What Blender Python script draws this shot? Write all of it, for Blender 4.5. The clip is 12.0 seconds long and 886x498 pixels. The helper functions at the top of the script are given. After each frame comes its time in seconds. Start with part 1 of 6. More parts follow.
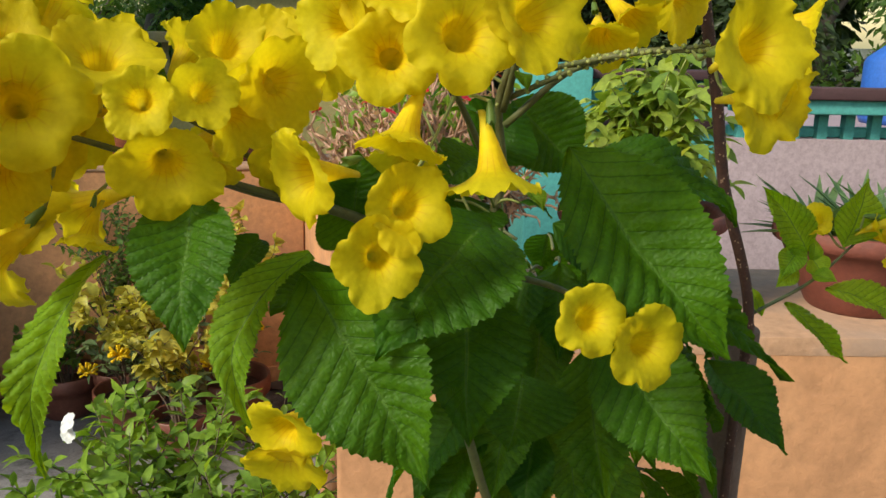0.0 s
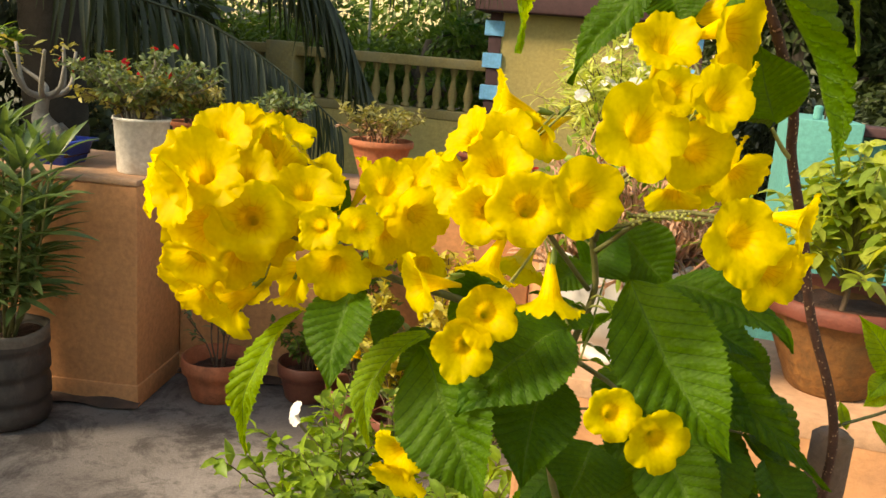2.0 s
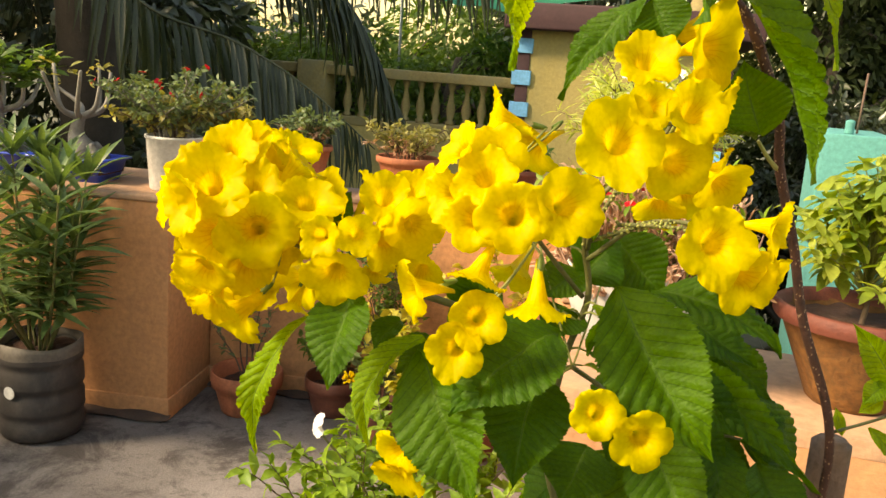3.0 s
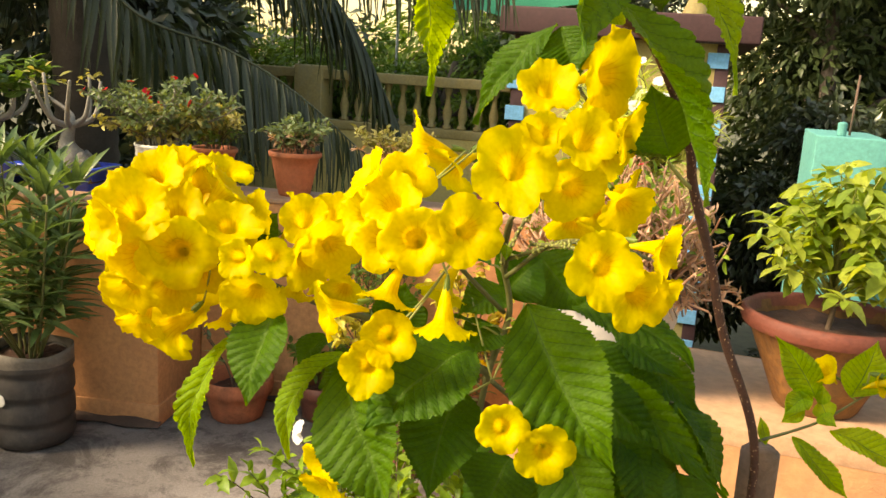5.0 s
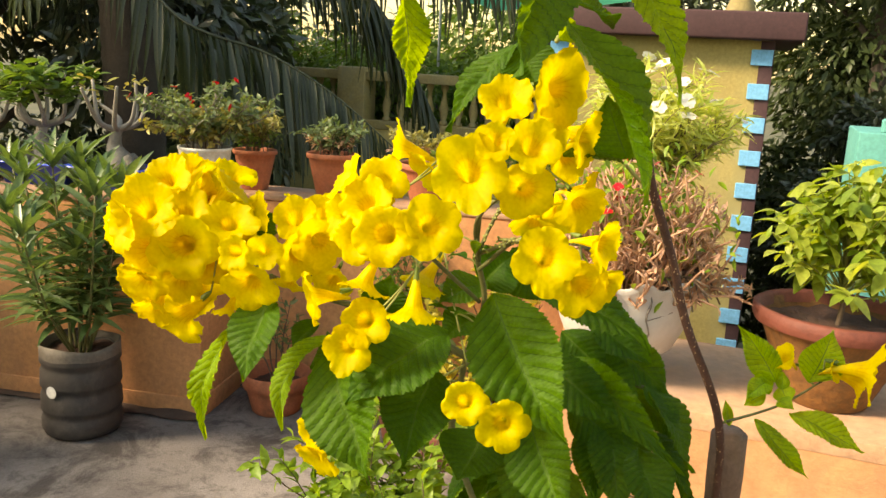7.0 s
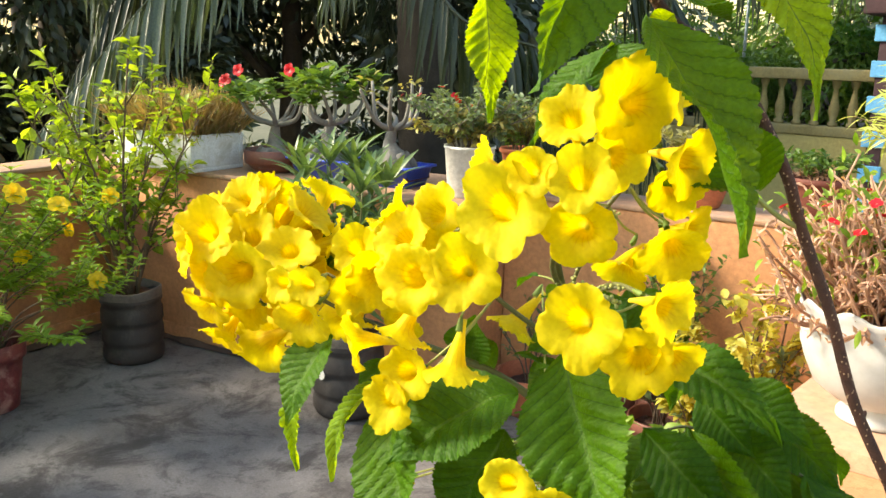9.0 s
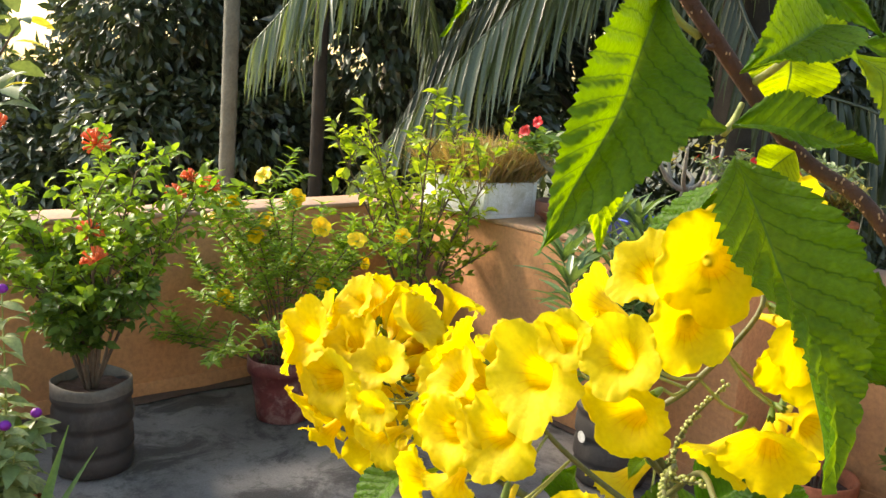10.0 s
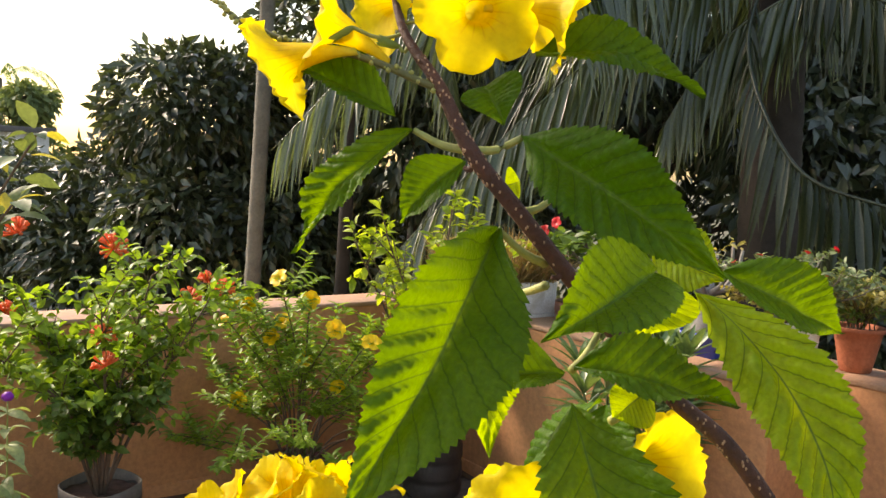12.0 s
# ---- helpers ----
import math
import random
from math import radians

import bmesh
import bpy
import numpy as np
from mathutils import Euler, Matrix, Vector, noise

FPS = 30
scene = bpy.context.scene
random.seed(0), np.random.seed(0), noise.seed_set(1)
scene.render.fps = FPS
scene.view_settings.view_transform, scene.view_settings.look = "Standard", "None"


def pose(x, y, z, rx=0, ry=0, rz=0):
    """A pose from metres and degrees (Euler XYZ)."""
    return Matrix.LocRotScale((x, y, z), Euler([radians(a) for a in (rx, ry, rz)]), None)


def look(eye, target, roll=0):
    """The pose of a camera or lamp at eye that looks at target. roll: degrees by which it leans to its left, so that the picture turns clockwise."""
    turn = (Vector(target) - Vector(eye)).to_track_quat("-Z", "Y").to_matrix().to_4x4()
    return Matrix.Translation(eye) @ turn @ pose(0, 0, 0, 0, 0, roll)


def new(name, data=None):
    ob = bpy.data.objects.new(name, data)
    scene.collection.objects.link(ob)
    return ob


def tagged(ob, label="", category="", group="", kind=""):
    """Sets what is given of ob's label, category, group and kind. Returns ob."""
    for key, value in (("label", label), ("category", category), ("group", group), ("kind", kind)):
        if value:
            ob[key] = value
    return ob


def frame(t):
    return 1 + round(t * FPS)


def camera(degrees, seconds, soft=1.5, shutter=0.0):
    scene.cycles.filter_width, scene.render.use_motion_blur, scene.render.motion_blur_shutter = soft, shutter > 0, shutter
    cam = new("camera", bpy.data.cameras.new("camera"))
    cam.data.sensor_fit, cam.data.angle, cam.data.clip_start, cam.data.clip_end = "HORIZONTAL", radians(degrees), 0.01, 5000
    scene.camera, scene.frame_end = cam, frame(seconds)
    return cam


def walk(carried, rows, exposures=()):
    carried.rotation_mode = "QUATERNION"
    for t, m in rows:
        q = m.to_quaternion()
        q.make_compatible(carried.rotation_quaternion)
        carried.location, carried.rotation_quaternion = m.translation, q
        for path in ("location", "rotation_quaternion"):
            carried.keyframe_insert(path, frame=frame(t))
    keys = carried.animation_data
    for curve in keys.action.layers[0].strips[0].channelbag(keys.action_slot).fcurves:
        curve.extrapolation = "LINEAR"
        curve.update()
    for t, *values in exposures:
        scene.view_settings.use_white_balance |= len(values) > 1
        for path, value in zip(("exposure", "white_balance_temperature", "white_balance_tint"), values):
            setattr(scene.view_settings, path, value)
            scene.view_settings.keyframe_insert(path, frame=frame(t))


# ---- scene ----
cam = camera(54.4, 12.0)
PATH = [
    (0, (-0.0079, 0.0029, 1.2632), (0.0386, 1.9445, 0.7857), 1.22),
    (0.5, (0.0075, -0.0057, 1.2999), (-0.1314, 1.9278, 0.8077), 4.46),
    (1, (0.0145, -0.0332, 1.3182), (-0.2767, 1.8879, 0.8445), 4.9),
    (1.5, (0.0488, -0.0802, 1.3289), (-0.3644, 1.8236, 0.8762), 4.86),
    (2, (0.0793, -0.1167, 1.3384), (-0.4362, 1.763, 0.8903), 4.69),
    (2.5, (0.0973, -0.1354, 1.3434), (-0.4836, 1.729, 0.9117), 4.13),
    (3, (0.1077, -0.1352, 1.3404), (-0.4824, 1.73, 0.9248), 4.17),
    (4.8, (0.1613, -0.1319, 1.3529), (-0.4355, 1.7345, 0.9527), 3.63),
    (5, (0.1636, -0.135, 1.3589), (-0.4327, 1.7295, 0.949), 3.75),
    (5.5, (0.1742, -0.1416, 1.3652), (-0.4235, 1.7225, 0.9551), 3.74),
    (6, (0.1904, -0.1538, 1.3677), (-0.4197, 1.7064, 0.9586), 3.73),
    (6.5, (0.2002, -0.185, 1.3716), (-0.4401, 1.6645, 0.96), 3.59),
    (6.7, (0.2084, -0.1893, 1.3726), (-0.4389, 1.6576, 0.9603), 3.42),
    (8.3, (0.3485, -0.0484, 1.3675), (-0.7364, 1.5719, 0.9232), 2.48),
    (8.5, (0.351, -0.0377, 1.3693), (-0.7585, 1.5658, 0.9245), 2.59),
    (9, (0.3119, -0.0194, 1.3861), (-0.9663, 1.4501, 0.9311), 1.21),
    (9.5, (0.3061, 0.0386, 1.4155), (-1.2036, 1.2849, 1.0063), 0.09),
    (10, (0.3413, 0.1232, 1.4271), (-1.3944, 1.0412, 1.0472), 2.78),
    (10.5, (0.3474, 0.1456, 1.4446), (-1.4864, 0.8802, 1.1324), 4.19),
    (11, (0.3585, 0.1904, 1.4564), (-1.4895, 0.909, 1.1953), 4.04),
    (11.5, (0.345, 0.2019, 1.4761), (-1.5025, 0.9391, 1.2671), 3.27),
    (12, (0.3493, 0.2064, 1.4866), (-1.453, 1.0535, 1.3017), 2.55),
]
walk(cam, [(t, look(eye, target, roll)) for t, eye, target, roll in PATH], [(0.0, 0.42, 6600.0, 3.0), (0.5, 0.64, 8700.0, 10.0), (1.5, 0.74, 9000.0, 11.0), (2.5, 1.08, 9200.0, 12.0), (6.5, 1.25, 9500.0, 13.0), (8.5, 1.36, 7100.0, 4.0), (9.5, 1.74, 7400.0, 11.0), (10.0, 1.54, 7400.0, 11.0), (10.5, 1.02, 7400.0, 13.0), (11.0, 0.96, 7400.0, 15.0), (11.5, 1.08, 7400.0, 20.0), (12.0, 1.22, 7600.0, 20.0)])

# ---- light ----
SUN_AZ = Vector((-0.82, -0.57, 0.0)).normalized()
SUN_EL = radians(36)
world = bpy.data.worlds.new("sky")
scene.world = world
world.use_nodes = True
wn = world.node_tree.nodes
sky = wn.new("ShaderNodeTexSky")
sky.sky_type = "NISHITA"
sky.sun_disc = False
sky.sun_elevation = SUN_EL
sky.sun_rotation = math.atan2(SUN_AZ.x, SUN_AZ.y)
sky.air_density = 1.6
sky.dust_density = 1.2
wn["Background"].inputs["Strength"].default_value = 0.15
world.node_tree.links.new(sky.outputs[0], wn["Background"].inputs["Color"])
sun = new("sun", bpy.data.lights.new("sun", "SUN"))
sun.data.energy = 3.7
sun.data.angle = radians(13.0)
sun.data.color = (1.0, 0.93, 0.80)
toward = Vector((SUN_AZ.x * math.cos(SUN_EL), SUN_AZ.y * math.cos(SUN_EL), math.sin(SUN_EL)))
sun.matrix_world = look(toward * 30, (0, 0, 0))

# ---- materials ----


def base_mat(name):
    m = bpy.data.materials.new(name)
    m.use_nodes = True
    nt = m.node_tree
    return m, nt, nt.nodes["Principled BSDF"]


def node(nt, kind, **values):
    n = nt.nodes.new(kind)
    for k, v in values.items():
        n.inputs[k].default_value = v
    return n


def ramp(nt, fac, stops):
    r = nt.nodes.new("ShaderNodeValToRGB")
    e = r.color_ramp.elements
    e[0].position, e[0].color = stops[0][0], (*stops[0][1], 1)
    e[1].position, e[1].color = stops[-1][0], (*stops[-1][1], 1)
    for p, c in stops[1:-1]:
        x = e.new(p)
        x.color = (*c, 1)
    nt.links.new(fac, r.inputs[0])
    return r


def mix(nt, fac, a, b, blend="MIX"):
    n = nt.nodes.new("ShaderNodeMix")
    n.data_type = "RGBA"
    n.blend_type = blend
    for sock, v in ((n.inputs[0], fac), (n.inputs[6], a), (n.inputs[7], b)):
        if isinstance(v, (int, float)):
            sock.default_value = v
        elif isinstance(v, tuple):
            sock.default_value = (*v, 1)
        else:
            nt.links.new(v, sock)
    return n.outputs[2]


def plain(name, c1, c2, scale=6.0, fine=60.0, rough=0.8, bump=0.15, stain=None, stain_scale=1.5, metal=0.0, spread=0.12):
    """A surface with broad variation from c1 to c2, fine grain in colour and relief, and stains if wanted."""
    m, nt, p = base_mat(name)
    tc = nt.nodes.new("ShaderNodeTexCoord")
    n1 = node(nt, "ShaderNodeTexNoise", Scale=scale, Detail=6.0, Roughness=0.6)
    n2 = node(nt, "ShaderNodeTexNoise", Scale=fine, Detail=5.0, Roughness=0.65)
    for n in (n1, n2):
        nt.links.new(tc.outputs["Object"], n.inputs["Vector"])
    col = ramp(nt, n1.outputs[0], [(0.3, c1), (0.7, c2)]).outputs[0]
    g = ramp(nt, n2.outputs[0], [(0.3, (1 - spread * 2,) * 3), (0.7, (1 + spread,) * 3)]).outputs[0]
    col = mix(nt, 1.0, col, g, "MULTIPLY")
    if stain:
        n3 = node(nt, "ShaderNodeTexNoise", Scale=stain_scale, Detail=8.0, Roughness=0.7, Distortion=0.4)
        nt.links.new(tc.outputs["Object"], n3.inputs["Vector"])
        f = ramp(nt, n3.outputs[0], [(0.5, (0, 0, 0)), (0.66, (1, 1, 1))]).outputs[0]
        col = mix(nt, f, col, stain)
    nt.links.new(col, p.inputs["Base Color"])
    b = node(nt, "ShaderNodeBump", Strength=bump, Distance=0.01)
    nt.links.new(n2.outputs[0], b.inputs["Height"])
    nt.links.new(b.outputs[0], p.inputs["Normal"])
    p.inputs["Roughness"].default_value = rough
    p.inputs["Metallic"].default_value = metal
    return m


def stained_concrete(name):
    """A grey screed floor: cloudy greys, crisp-edged black algae stains at two sizes, fine grit."""
    m, nt, p = base_mat(name)
    tc = nt.nodes.new("ShaderNodeTexCoord")
    layers = []
    for sc, det, ro, di in ((1.6, 6.0, 0.6, 0.3), (3.6, 10.0, 0.72, 0.6), (13.0, 8.0, 0.7, 0.4), (120.0, 4.0, 0.6, 0.0)):
        n = node(nt, "ShaderNodeTexNoise", Scale=sc, Detail=det, Roughness=ro, Distortion=di)
        nt.links.new(tc.outputs["Object"], n.inputs["Vector"])
        layers.append(n.outputs[0])
    col = ramp(nt, layers[0], [(0.35, (0.120, 0.104, 0.098)), (0.65, (0.235, 0.212, 0.202))]).outputs[0]
    dark = ramp(nt, layers[1], [(0.49, (0, 0, 0)), (0.60, (1, 1, 1))]).outputs[0]
    col = mix(nt, calc(nt, "MULTIPLY", dark, 0.82), col, (0.040, 0.033, 0.031))
    small = ramp(nt, layers[2], [(0.54, (0, 0, 0)), (0.62, (1, 1, 1))]).outputs[0]
    col = mix(nt, calc(nt, "MULTIPLY", small, 0.45), col, (0.055, 0.047, 0.044))
    pale = ramp(nt, layers[2], [(0.30, (1, 1, 1)), (0.40, (0, 0, 0))]).outputs[0]
    col = mix(nt, calc(nt, "MULTIPLY", pale, 0.4), col, (0.28, 0.26, 0.25))
    col = mix(nt, 1.0, col, ramp(nt, layers[3], [(0.3, (0.78, 0.78, 0.78)), (0.7, (1.12, 1.12, 1.12))]).outputs[0], "MULTIPLY")
    nt.links.new(col, p.inputs["Base Color"])
    b = node(nt, "ShaderNodeBump", Strength=0.35, Distance=0.008)
    nt.links.new(calc(nt, "ADD", layers[2], layers[3]), b.inputs["Height"])
    nt.links.new(b.outputs[0], p.inputs["Normal"])
    p.inputs["Roughness"].default_value = 0.82
    return m


def leafy(name, c1, c2, trans=0.35, rough=0.45, back=None, island=True, gloss=0.35):
    """Thin green matter: leaves differ among themselves, shine a little and let light through."""
    m, nt, p = base_mat(name)
    if island:
        r = nt.nodes.new("ShaderNodeNewGeometry").outputs["Random Per Island"]
    else:
        r = nt.nodes.new("ShaderNodeObjectInfo").outputs["Random"]
    col = ramp(nt, r, [(0.0, c1), (1.0, c2)]).outputs[0]
    tc = nt.nodes.new("ShaderNodeTexCoord")
    n2 = node(nt, "ShaderNodeTexNoise", Scale=90.0, Detail=4.0)
    nt.links.new(tc.outputs["Object"], n2.inputs["Vector"])
    col = mix(nt, 1.0, col, ramp(nt, n2.outputs[0], [(0.3, (0.75, 0.75, 0.75)), (0.7, (1.15, 1.15, 1.1))]).outputs[0], "MULTIPLY")
    nt.links.new(col, p.inputs["Base Color"])
    p.inputs["Roughness"].default_value = rough
    p.inputs["Specular IOR Level"].default_value = gloss
    t = nt.nodes.new("ShaderNodeBsdfTranslucent")
    nt.links.new(mix(nt, 1.0, col, back or (1.6, 1.5, 0.6), "MULTIPLY"), t.inputs[0])
    s = nt.nodes.new("ShaderNodeMixShader")
    s.inputs[0].default_value = trans
    nt.links.new(p.outputs[0], s.inputs[1])
    nt.links.new(t.outputs[0], s.inputs[2])
    nt.links.new(s.outputs[0], nt.nodes["Material Output"].inputs[0])
    return m


def uv_xy(nt):
    u = nt.nodes.new("ShaderNodeUVMap")
    s = nt.nodes.new("ShaderNodeSeparateXYZ")
    nt.links.new(u.outputs[0], s.inputs[0])
    return s.outputs[0], s.outputs[1]


def calc(nt, op, a, b=0.0, c=None):
    n = nt.nodes.new("ShaderNodeMath")
    n.operation = op
    for i, v in enumerate((a, b, c)):
        if v is None:
            continue
        if isinstance(v, (int, float)):
            n.inputs[i].default_value = v
        else:
            nt.links.new(v, n.inputs[i])
    return n.outputs[0]


def veined_leaf(name, dark, light, vein, trans):
    """A large leaf: along its length runs u, across it v from -1 to 1; a pale midrib and side veins."""
    m, nt, p = base_mat(name)
    u, v = uv_xy(nt)
    av = calc(nt, "ABSOLUTE", v)
    tc = nt.nodes.new("ShaderNodeTexCoord")
    n1 = node(nt, "ShaderNodeTexNoise", Scale=28.0, Detail=5.0)
    n2 = node(nt, "ShaderNodeTexNoise", Scale=420.0, Detail=4.0)
    vo = node(nt, "ShaderNodeTexVoronoi", Scale=380.0)
    vo.feature = "DISTANCE_TO_EDGE"
    for n in (n1, n2, vo):
        nt.links.new(tc.outputs["Object"], n.inputs["Vector"])
    r = nt.nodes.new("ShaderNodeObjectInfo").outputs["Random"]
    col = ramp(nt, calc(nt, "ADD", calc(nt, "MULTIPLY", n1.outputs[0], 0.6), calc(nt, "MULTIPLY", r, 0.4)), [(0.2, dark), (0.8, light)]).outputs[0]
    # side veins: they leave the midrib and run forward
    ph = calc(nt, "SUBTRACT", calc(nt, "MULTIPLY", u, 13.0), calc(nt, "MULTIPLY", calc(nt, "POWER", av, 0.85), 2.0))
    ph = calc(nt, "ADD", calc(nt, "ADD", ph, calc(nt, "MULTIPLY", calc(nt, "GREATER_THAN", v, 0.0), 0.5)), calc(nt, "MULTIPLY", n1.outputs[0], 0.10))
    saw = calc(nt, "ABSOLUTE", calc(nt, "SUBTRACT", calc(nt, "FRACT", ph), 0.5))
    side = ramp(nt, saw, [(0.0, (1, 1, 1)), (0.06, (0, 0, 0))]).outputs[0]
    mid = ramp(nt, av, [(0.015, (1, 1, 1)), (0.04, (0, 0, 0))]).outputs[0]
    col = mix(nt, calc(nt, "MULTIPLY", side, 0.25), col, (0.012, 0.045, 0.005))
    col = mix(nt, calc(nt, "MULTIPLY", mid, 0.6), col, vein)
    col = mix(nt, 1.0, col, ramp(nt, n2.outputs[0], [(0.3, (0.82, 0.82, 0.82)), (0.7, (1.12, 1.12, 1.1))]).outputs[0], "MULTIPLY")
    nt.links.new(col, p.inputs["Base Color"])
    p.inputs["Roughness"].default_value = 0.48
    p.inputs["Specular IOR Level"].default_value = 0.16
    h = calc(nt, "SUBTRACT", calc(nt, "MULTIPLY", vo.outputs[0], 1.2), calc(nt, "MULTIPLY", side, 0.7))
    b = node(nt, "ShaderNodeBump", Strength=0.4, Distance=0.0018)
    nt.links.new(h, b.inputs["Height"])
    nt.links.new(b.outputs[0], p.inputs["Normal"])
    t = nt.nodes.new("ShaderNodeBsdfTranslucent")
    tcol = mix(nt, calc(nt, "MAXIMUM", calc(nt, "MULTIPLY", side, 0.7), mid), mix(nt, 1.0, col, (4.3, 2.7, 0.4), "MULTIPLY"), (0.05, 0.09, 0.01))
    nt.links.new(tcol, t.inputs[0])
    s = nt.nodes.new("ShaderNodeMixShader")
    s.inputs[0].default_value = trans
    nt.links.new(p.outputs[0], s.inputs[1])
    nt.links.new(t.outputs[0], s.inputs[2])
    nt.links.new(s.outputs[0], nt.nodes["Material Output"].inputs[0])
    return m


def petal_mat(name):
    """Yellow corolla: u runs from the foot of the tube to the rim, v round it; fine streaks in the throat."""
    m, nt, p = base_mat(name)
    u, v = uv_xy(nt)
    r = nt.nodes.new("ShaderNodeObjectInfo").outputs["Random"]
    lim = ramp(nt, r, [(0.0, (0.68, 0.545, 0.010)), (1.0, (0.70, 0.595, 0.016))]).outputs[0]
    thr = ramp(nt, u, [(0.0, (0.66, 0.56, 0.05)), (0.25, (0.82, 0.63, 0.014)), (0.45, (0.73, 0.53, 0.009)), (0.62, (0.73, 0.56, 0.009))])
    f = ramp(nt, u, [(0.44, (0, 0, 0)), (0.80, (1, 1, 1))]).outputs[0]
    col = mix(nt, f, thr.outputs[0], lim)
    st = calc(nt, "ABSOLUTE", calc(nt, "SUBTRACT", calc(nt, "FRACT", calc(nt, "MULTIPLY", v, 15.0)), 0.5))
    streak = ramp(nt, st, [(0.0, (1, 1, 1)), (0.14, (0, 0, 0))]).outputs[0]
    inthroat = ramp(nt, u, [(0.30, (0, 0, 0)), (0.42, (1, 1, 1)), (0.54, (1, 1, 1)), (0.68, (0, 0, 0))]).outputs[0]
    col = mix(nt, calc(nt, "MULTIPLY", calc(nt, "MULTIPLY", streak, inthroat), 0.35), col, (0.50, 0.17, 0.01))
    tc = nt.nodes.new("ShaderNodeTexCoord")
    n2 = node(nt, "ShaderNodeTexNoise", Scale=7.0, Detail=5.0)
    n1 = node(nt, "ShaderNodeTexNoise", Scale=8.0, Detail=5.0)
    for n in (n1, n2):
        nt.links.new(tc.outputs["Object"], n.inputs["Vector"])
    col = mix(nt, 1.0, col, ramp(nt, n2.outputs[0], [(0.3, (0.93, 0.90, 0.8)), (0.7, (1.05, 1.04, 1.0))]).outputs[0], "MULTIPLY")
    nt.links.new(col, p.inputs["Base Color"])
    p.inputs["Roughness"].default_value = 0.6
    p.inputs["Specular IOR Level"].default_value = 0.2
    b = node(nt, "ShaderNodeBump", Strength=0.12, Distance=0.04)
    nt.links.new(n1.outputs[0], b.inputs["Height"])
    nt.links.new(b.outputs[0], p.inputs["Normal"])
    t = nt.nodes.new("ShaderNodeBsdfTranslucent")
    nt.links.new(mix(nt, 1.0, col, (1.12, 1.10, 0.9), "MULTIPLY"), t.inputs[0])
    s = nt.nodes.new("ShaderNodeMixShader")
    nt.links.new(ramp(nt, u, [(0.35, (0.40,) * 3), (0.72, (0.58,) * 3)]).outputs[0], s.inputs[0])
    nt.links.new(p.outputs[0], s.inputs[1])
    nt.links.new(t.outputs[0], s.inputs[2])
    nt.links.new(s.outputs[0], nt.nodes["Material Output"].inputs[0])
    return m


PLASTER = plain("terracotta_paint", (0.49, 0.220, 0.095), (0.57, 0.275, 0.122), 2.2, 45, 0.85, 0.25, stain=(0.30, 0.14, 0.075), stain_scale=1.1)
ROUGHPLASTER = plain("rough_terracotta_plaster", (0.38, 0.180, 0.085), (0.46, 0.230, 0.110), 3.0, 30, 0.9, 0.45, stain=(0.24, 0.12, 0.07), stain_scale=1.8)
CAP = plain("worn_cap_paint", (0.38, 0.21, 0.12), (0.47, 0.28, 0.175), 3.0, 50, 0.85, 0.25, stain=(0.30, 0.20, 0.15), stain_scale=2.2)
CONCRETE = stained_concrete("weathered_concrete")
SKIRT = plain("wall_foot_dark_strip", (0.05, 0.032, 0.026), (0.12, 0.07, 0.05), 7, 40, 0.9, 0.3)
CLAY = plain("terracotta_clay", (0.36, 0.10, 0.045), (0.46, 0.155, 0.075), 9, 80, 0.8, 0.2, stain=(0.20, 0.07, 0.035), stain_scale=7)
OLDCLAY = plain("mossy_clay", (0.135, 0.055, 0.016), (0.22, 0.098, 0.024), 9, 70, 0.8, 0.4, stain=(0.085, 0.045, 0.014), stain_scale=9, spread=0.2)
RIMCLAY = plain("painted_rim", (0.12, 0.028, 0.018), (0.18, 0.048, 0.030), 12, 90, 0.7, 0.2)
DARKCLAY = plain("brown_glaze", (0.14, 0.045, 0.03), (0.20, 0.07, 0.045), 12, 80, 0.45, 0.1)
SMOKED = plain("smoked_plastic", (0.022, 0.018, 0.017), (0.048, 0.040, 0.036), 8, 70, 0.6, 0.12, stain=(0.085, 0.072, 0.062), stain_scale=5)
DUSTRIM = plain("dusty_cut_rim", (0.085, 0.072, 0.060), (0.16, 0.135, 0.112), 12, 80, 0.7, 0.1)
MAROON = plain("mottled_maroon_plastic", (0.12, 0.022, 0.025), (0.20, 0.05, 0.045), 22, 80, 0.45, 0.1, stain=(0.30, 0.17, 0.15), stain_scale=16)
BLUEPL = plain("blue_plastic", (0.012, 0.045, 0.42), (0.02, 0.065, 0.52), 10, 80, 0.35, 0.05)
WHITEPL = plain("white_plastic", (0.60, 0.58, 0.55), (0.70, 0.69, 0.66), 7, 60, 0.5, 0.08, stain=(0.42, 0.38, 0.33), stain_scale=6)
FOAM = plain("white_foam", (0.66, 0.68, 0.72), (0.76, 0.77, 0.80), 7, 140, 0.8, 0.2, stain=(0.5, 0.49, 0.46), stain_scale=8)
GLAZE = plain("white_painted_urn", (0.42, 0.40, 0.385), (0.52, 0.50, 0.48), 5, 40, 0.42, 0.06, stain=(0.44, 0.40, 0.36), stain_scale=4, spread=0.04)
CRACK = plain("crack_dirt", (0.12, 0.10, 0.09), (0.2, 0.17, 0.15), 40, 90, 0.9, 0.1)
SOIL = plain("dark_soil", (0.050, 0.023, 0.015), (0.105, 0.050, 0.034), 40, 150, 0.95, 0.9)
BARK = plain("warty_brown_bark", (0.042, 0.015, 0.009), (0.085, 0.031, 0.018), 60, 300, 0.75, 0.4)
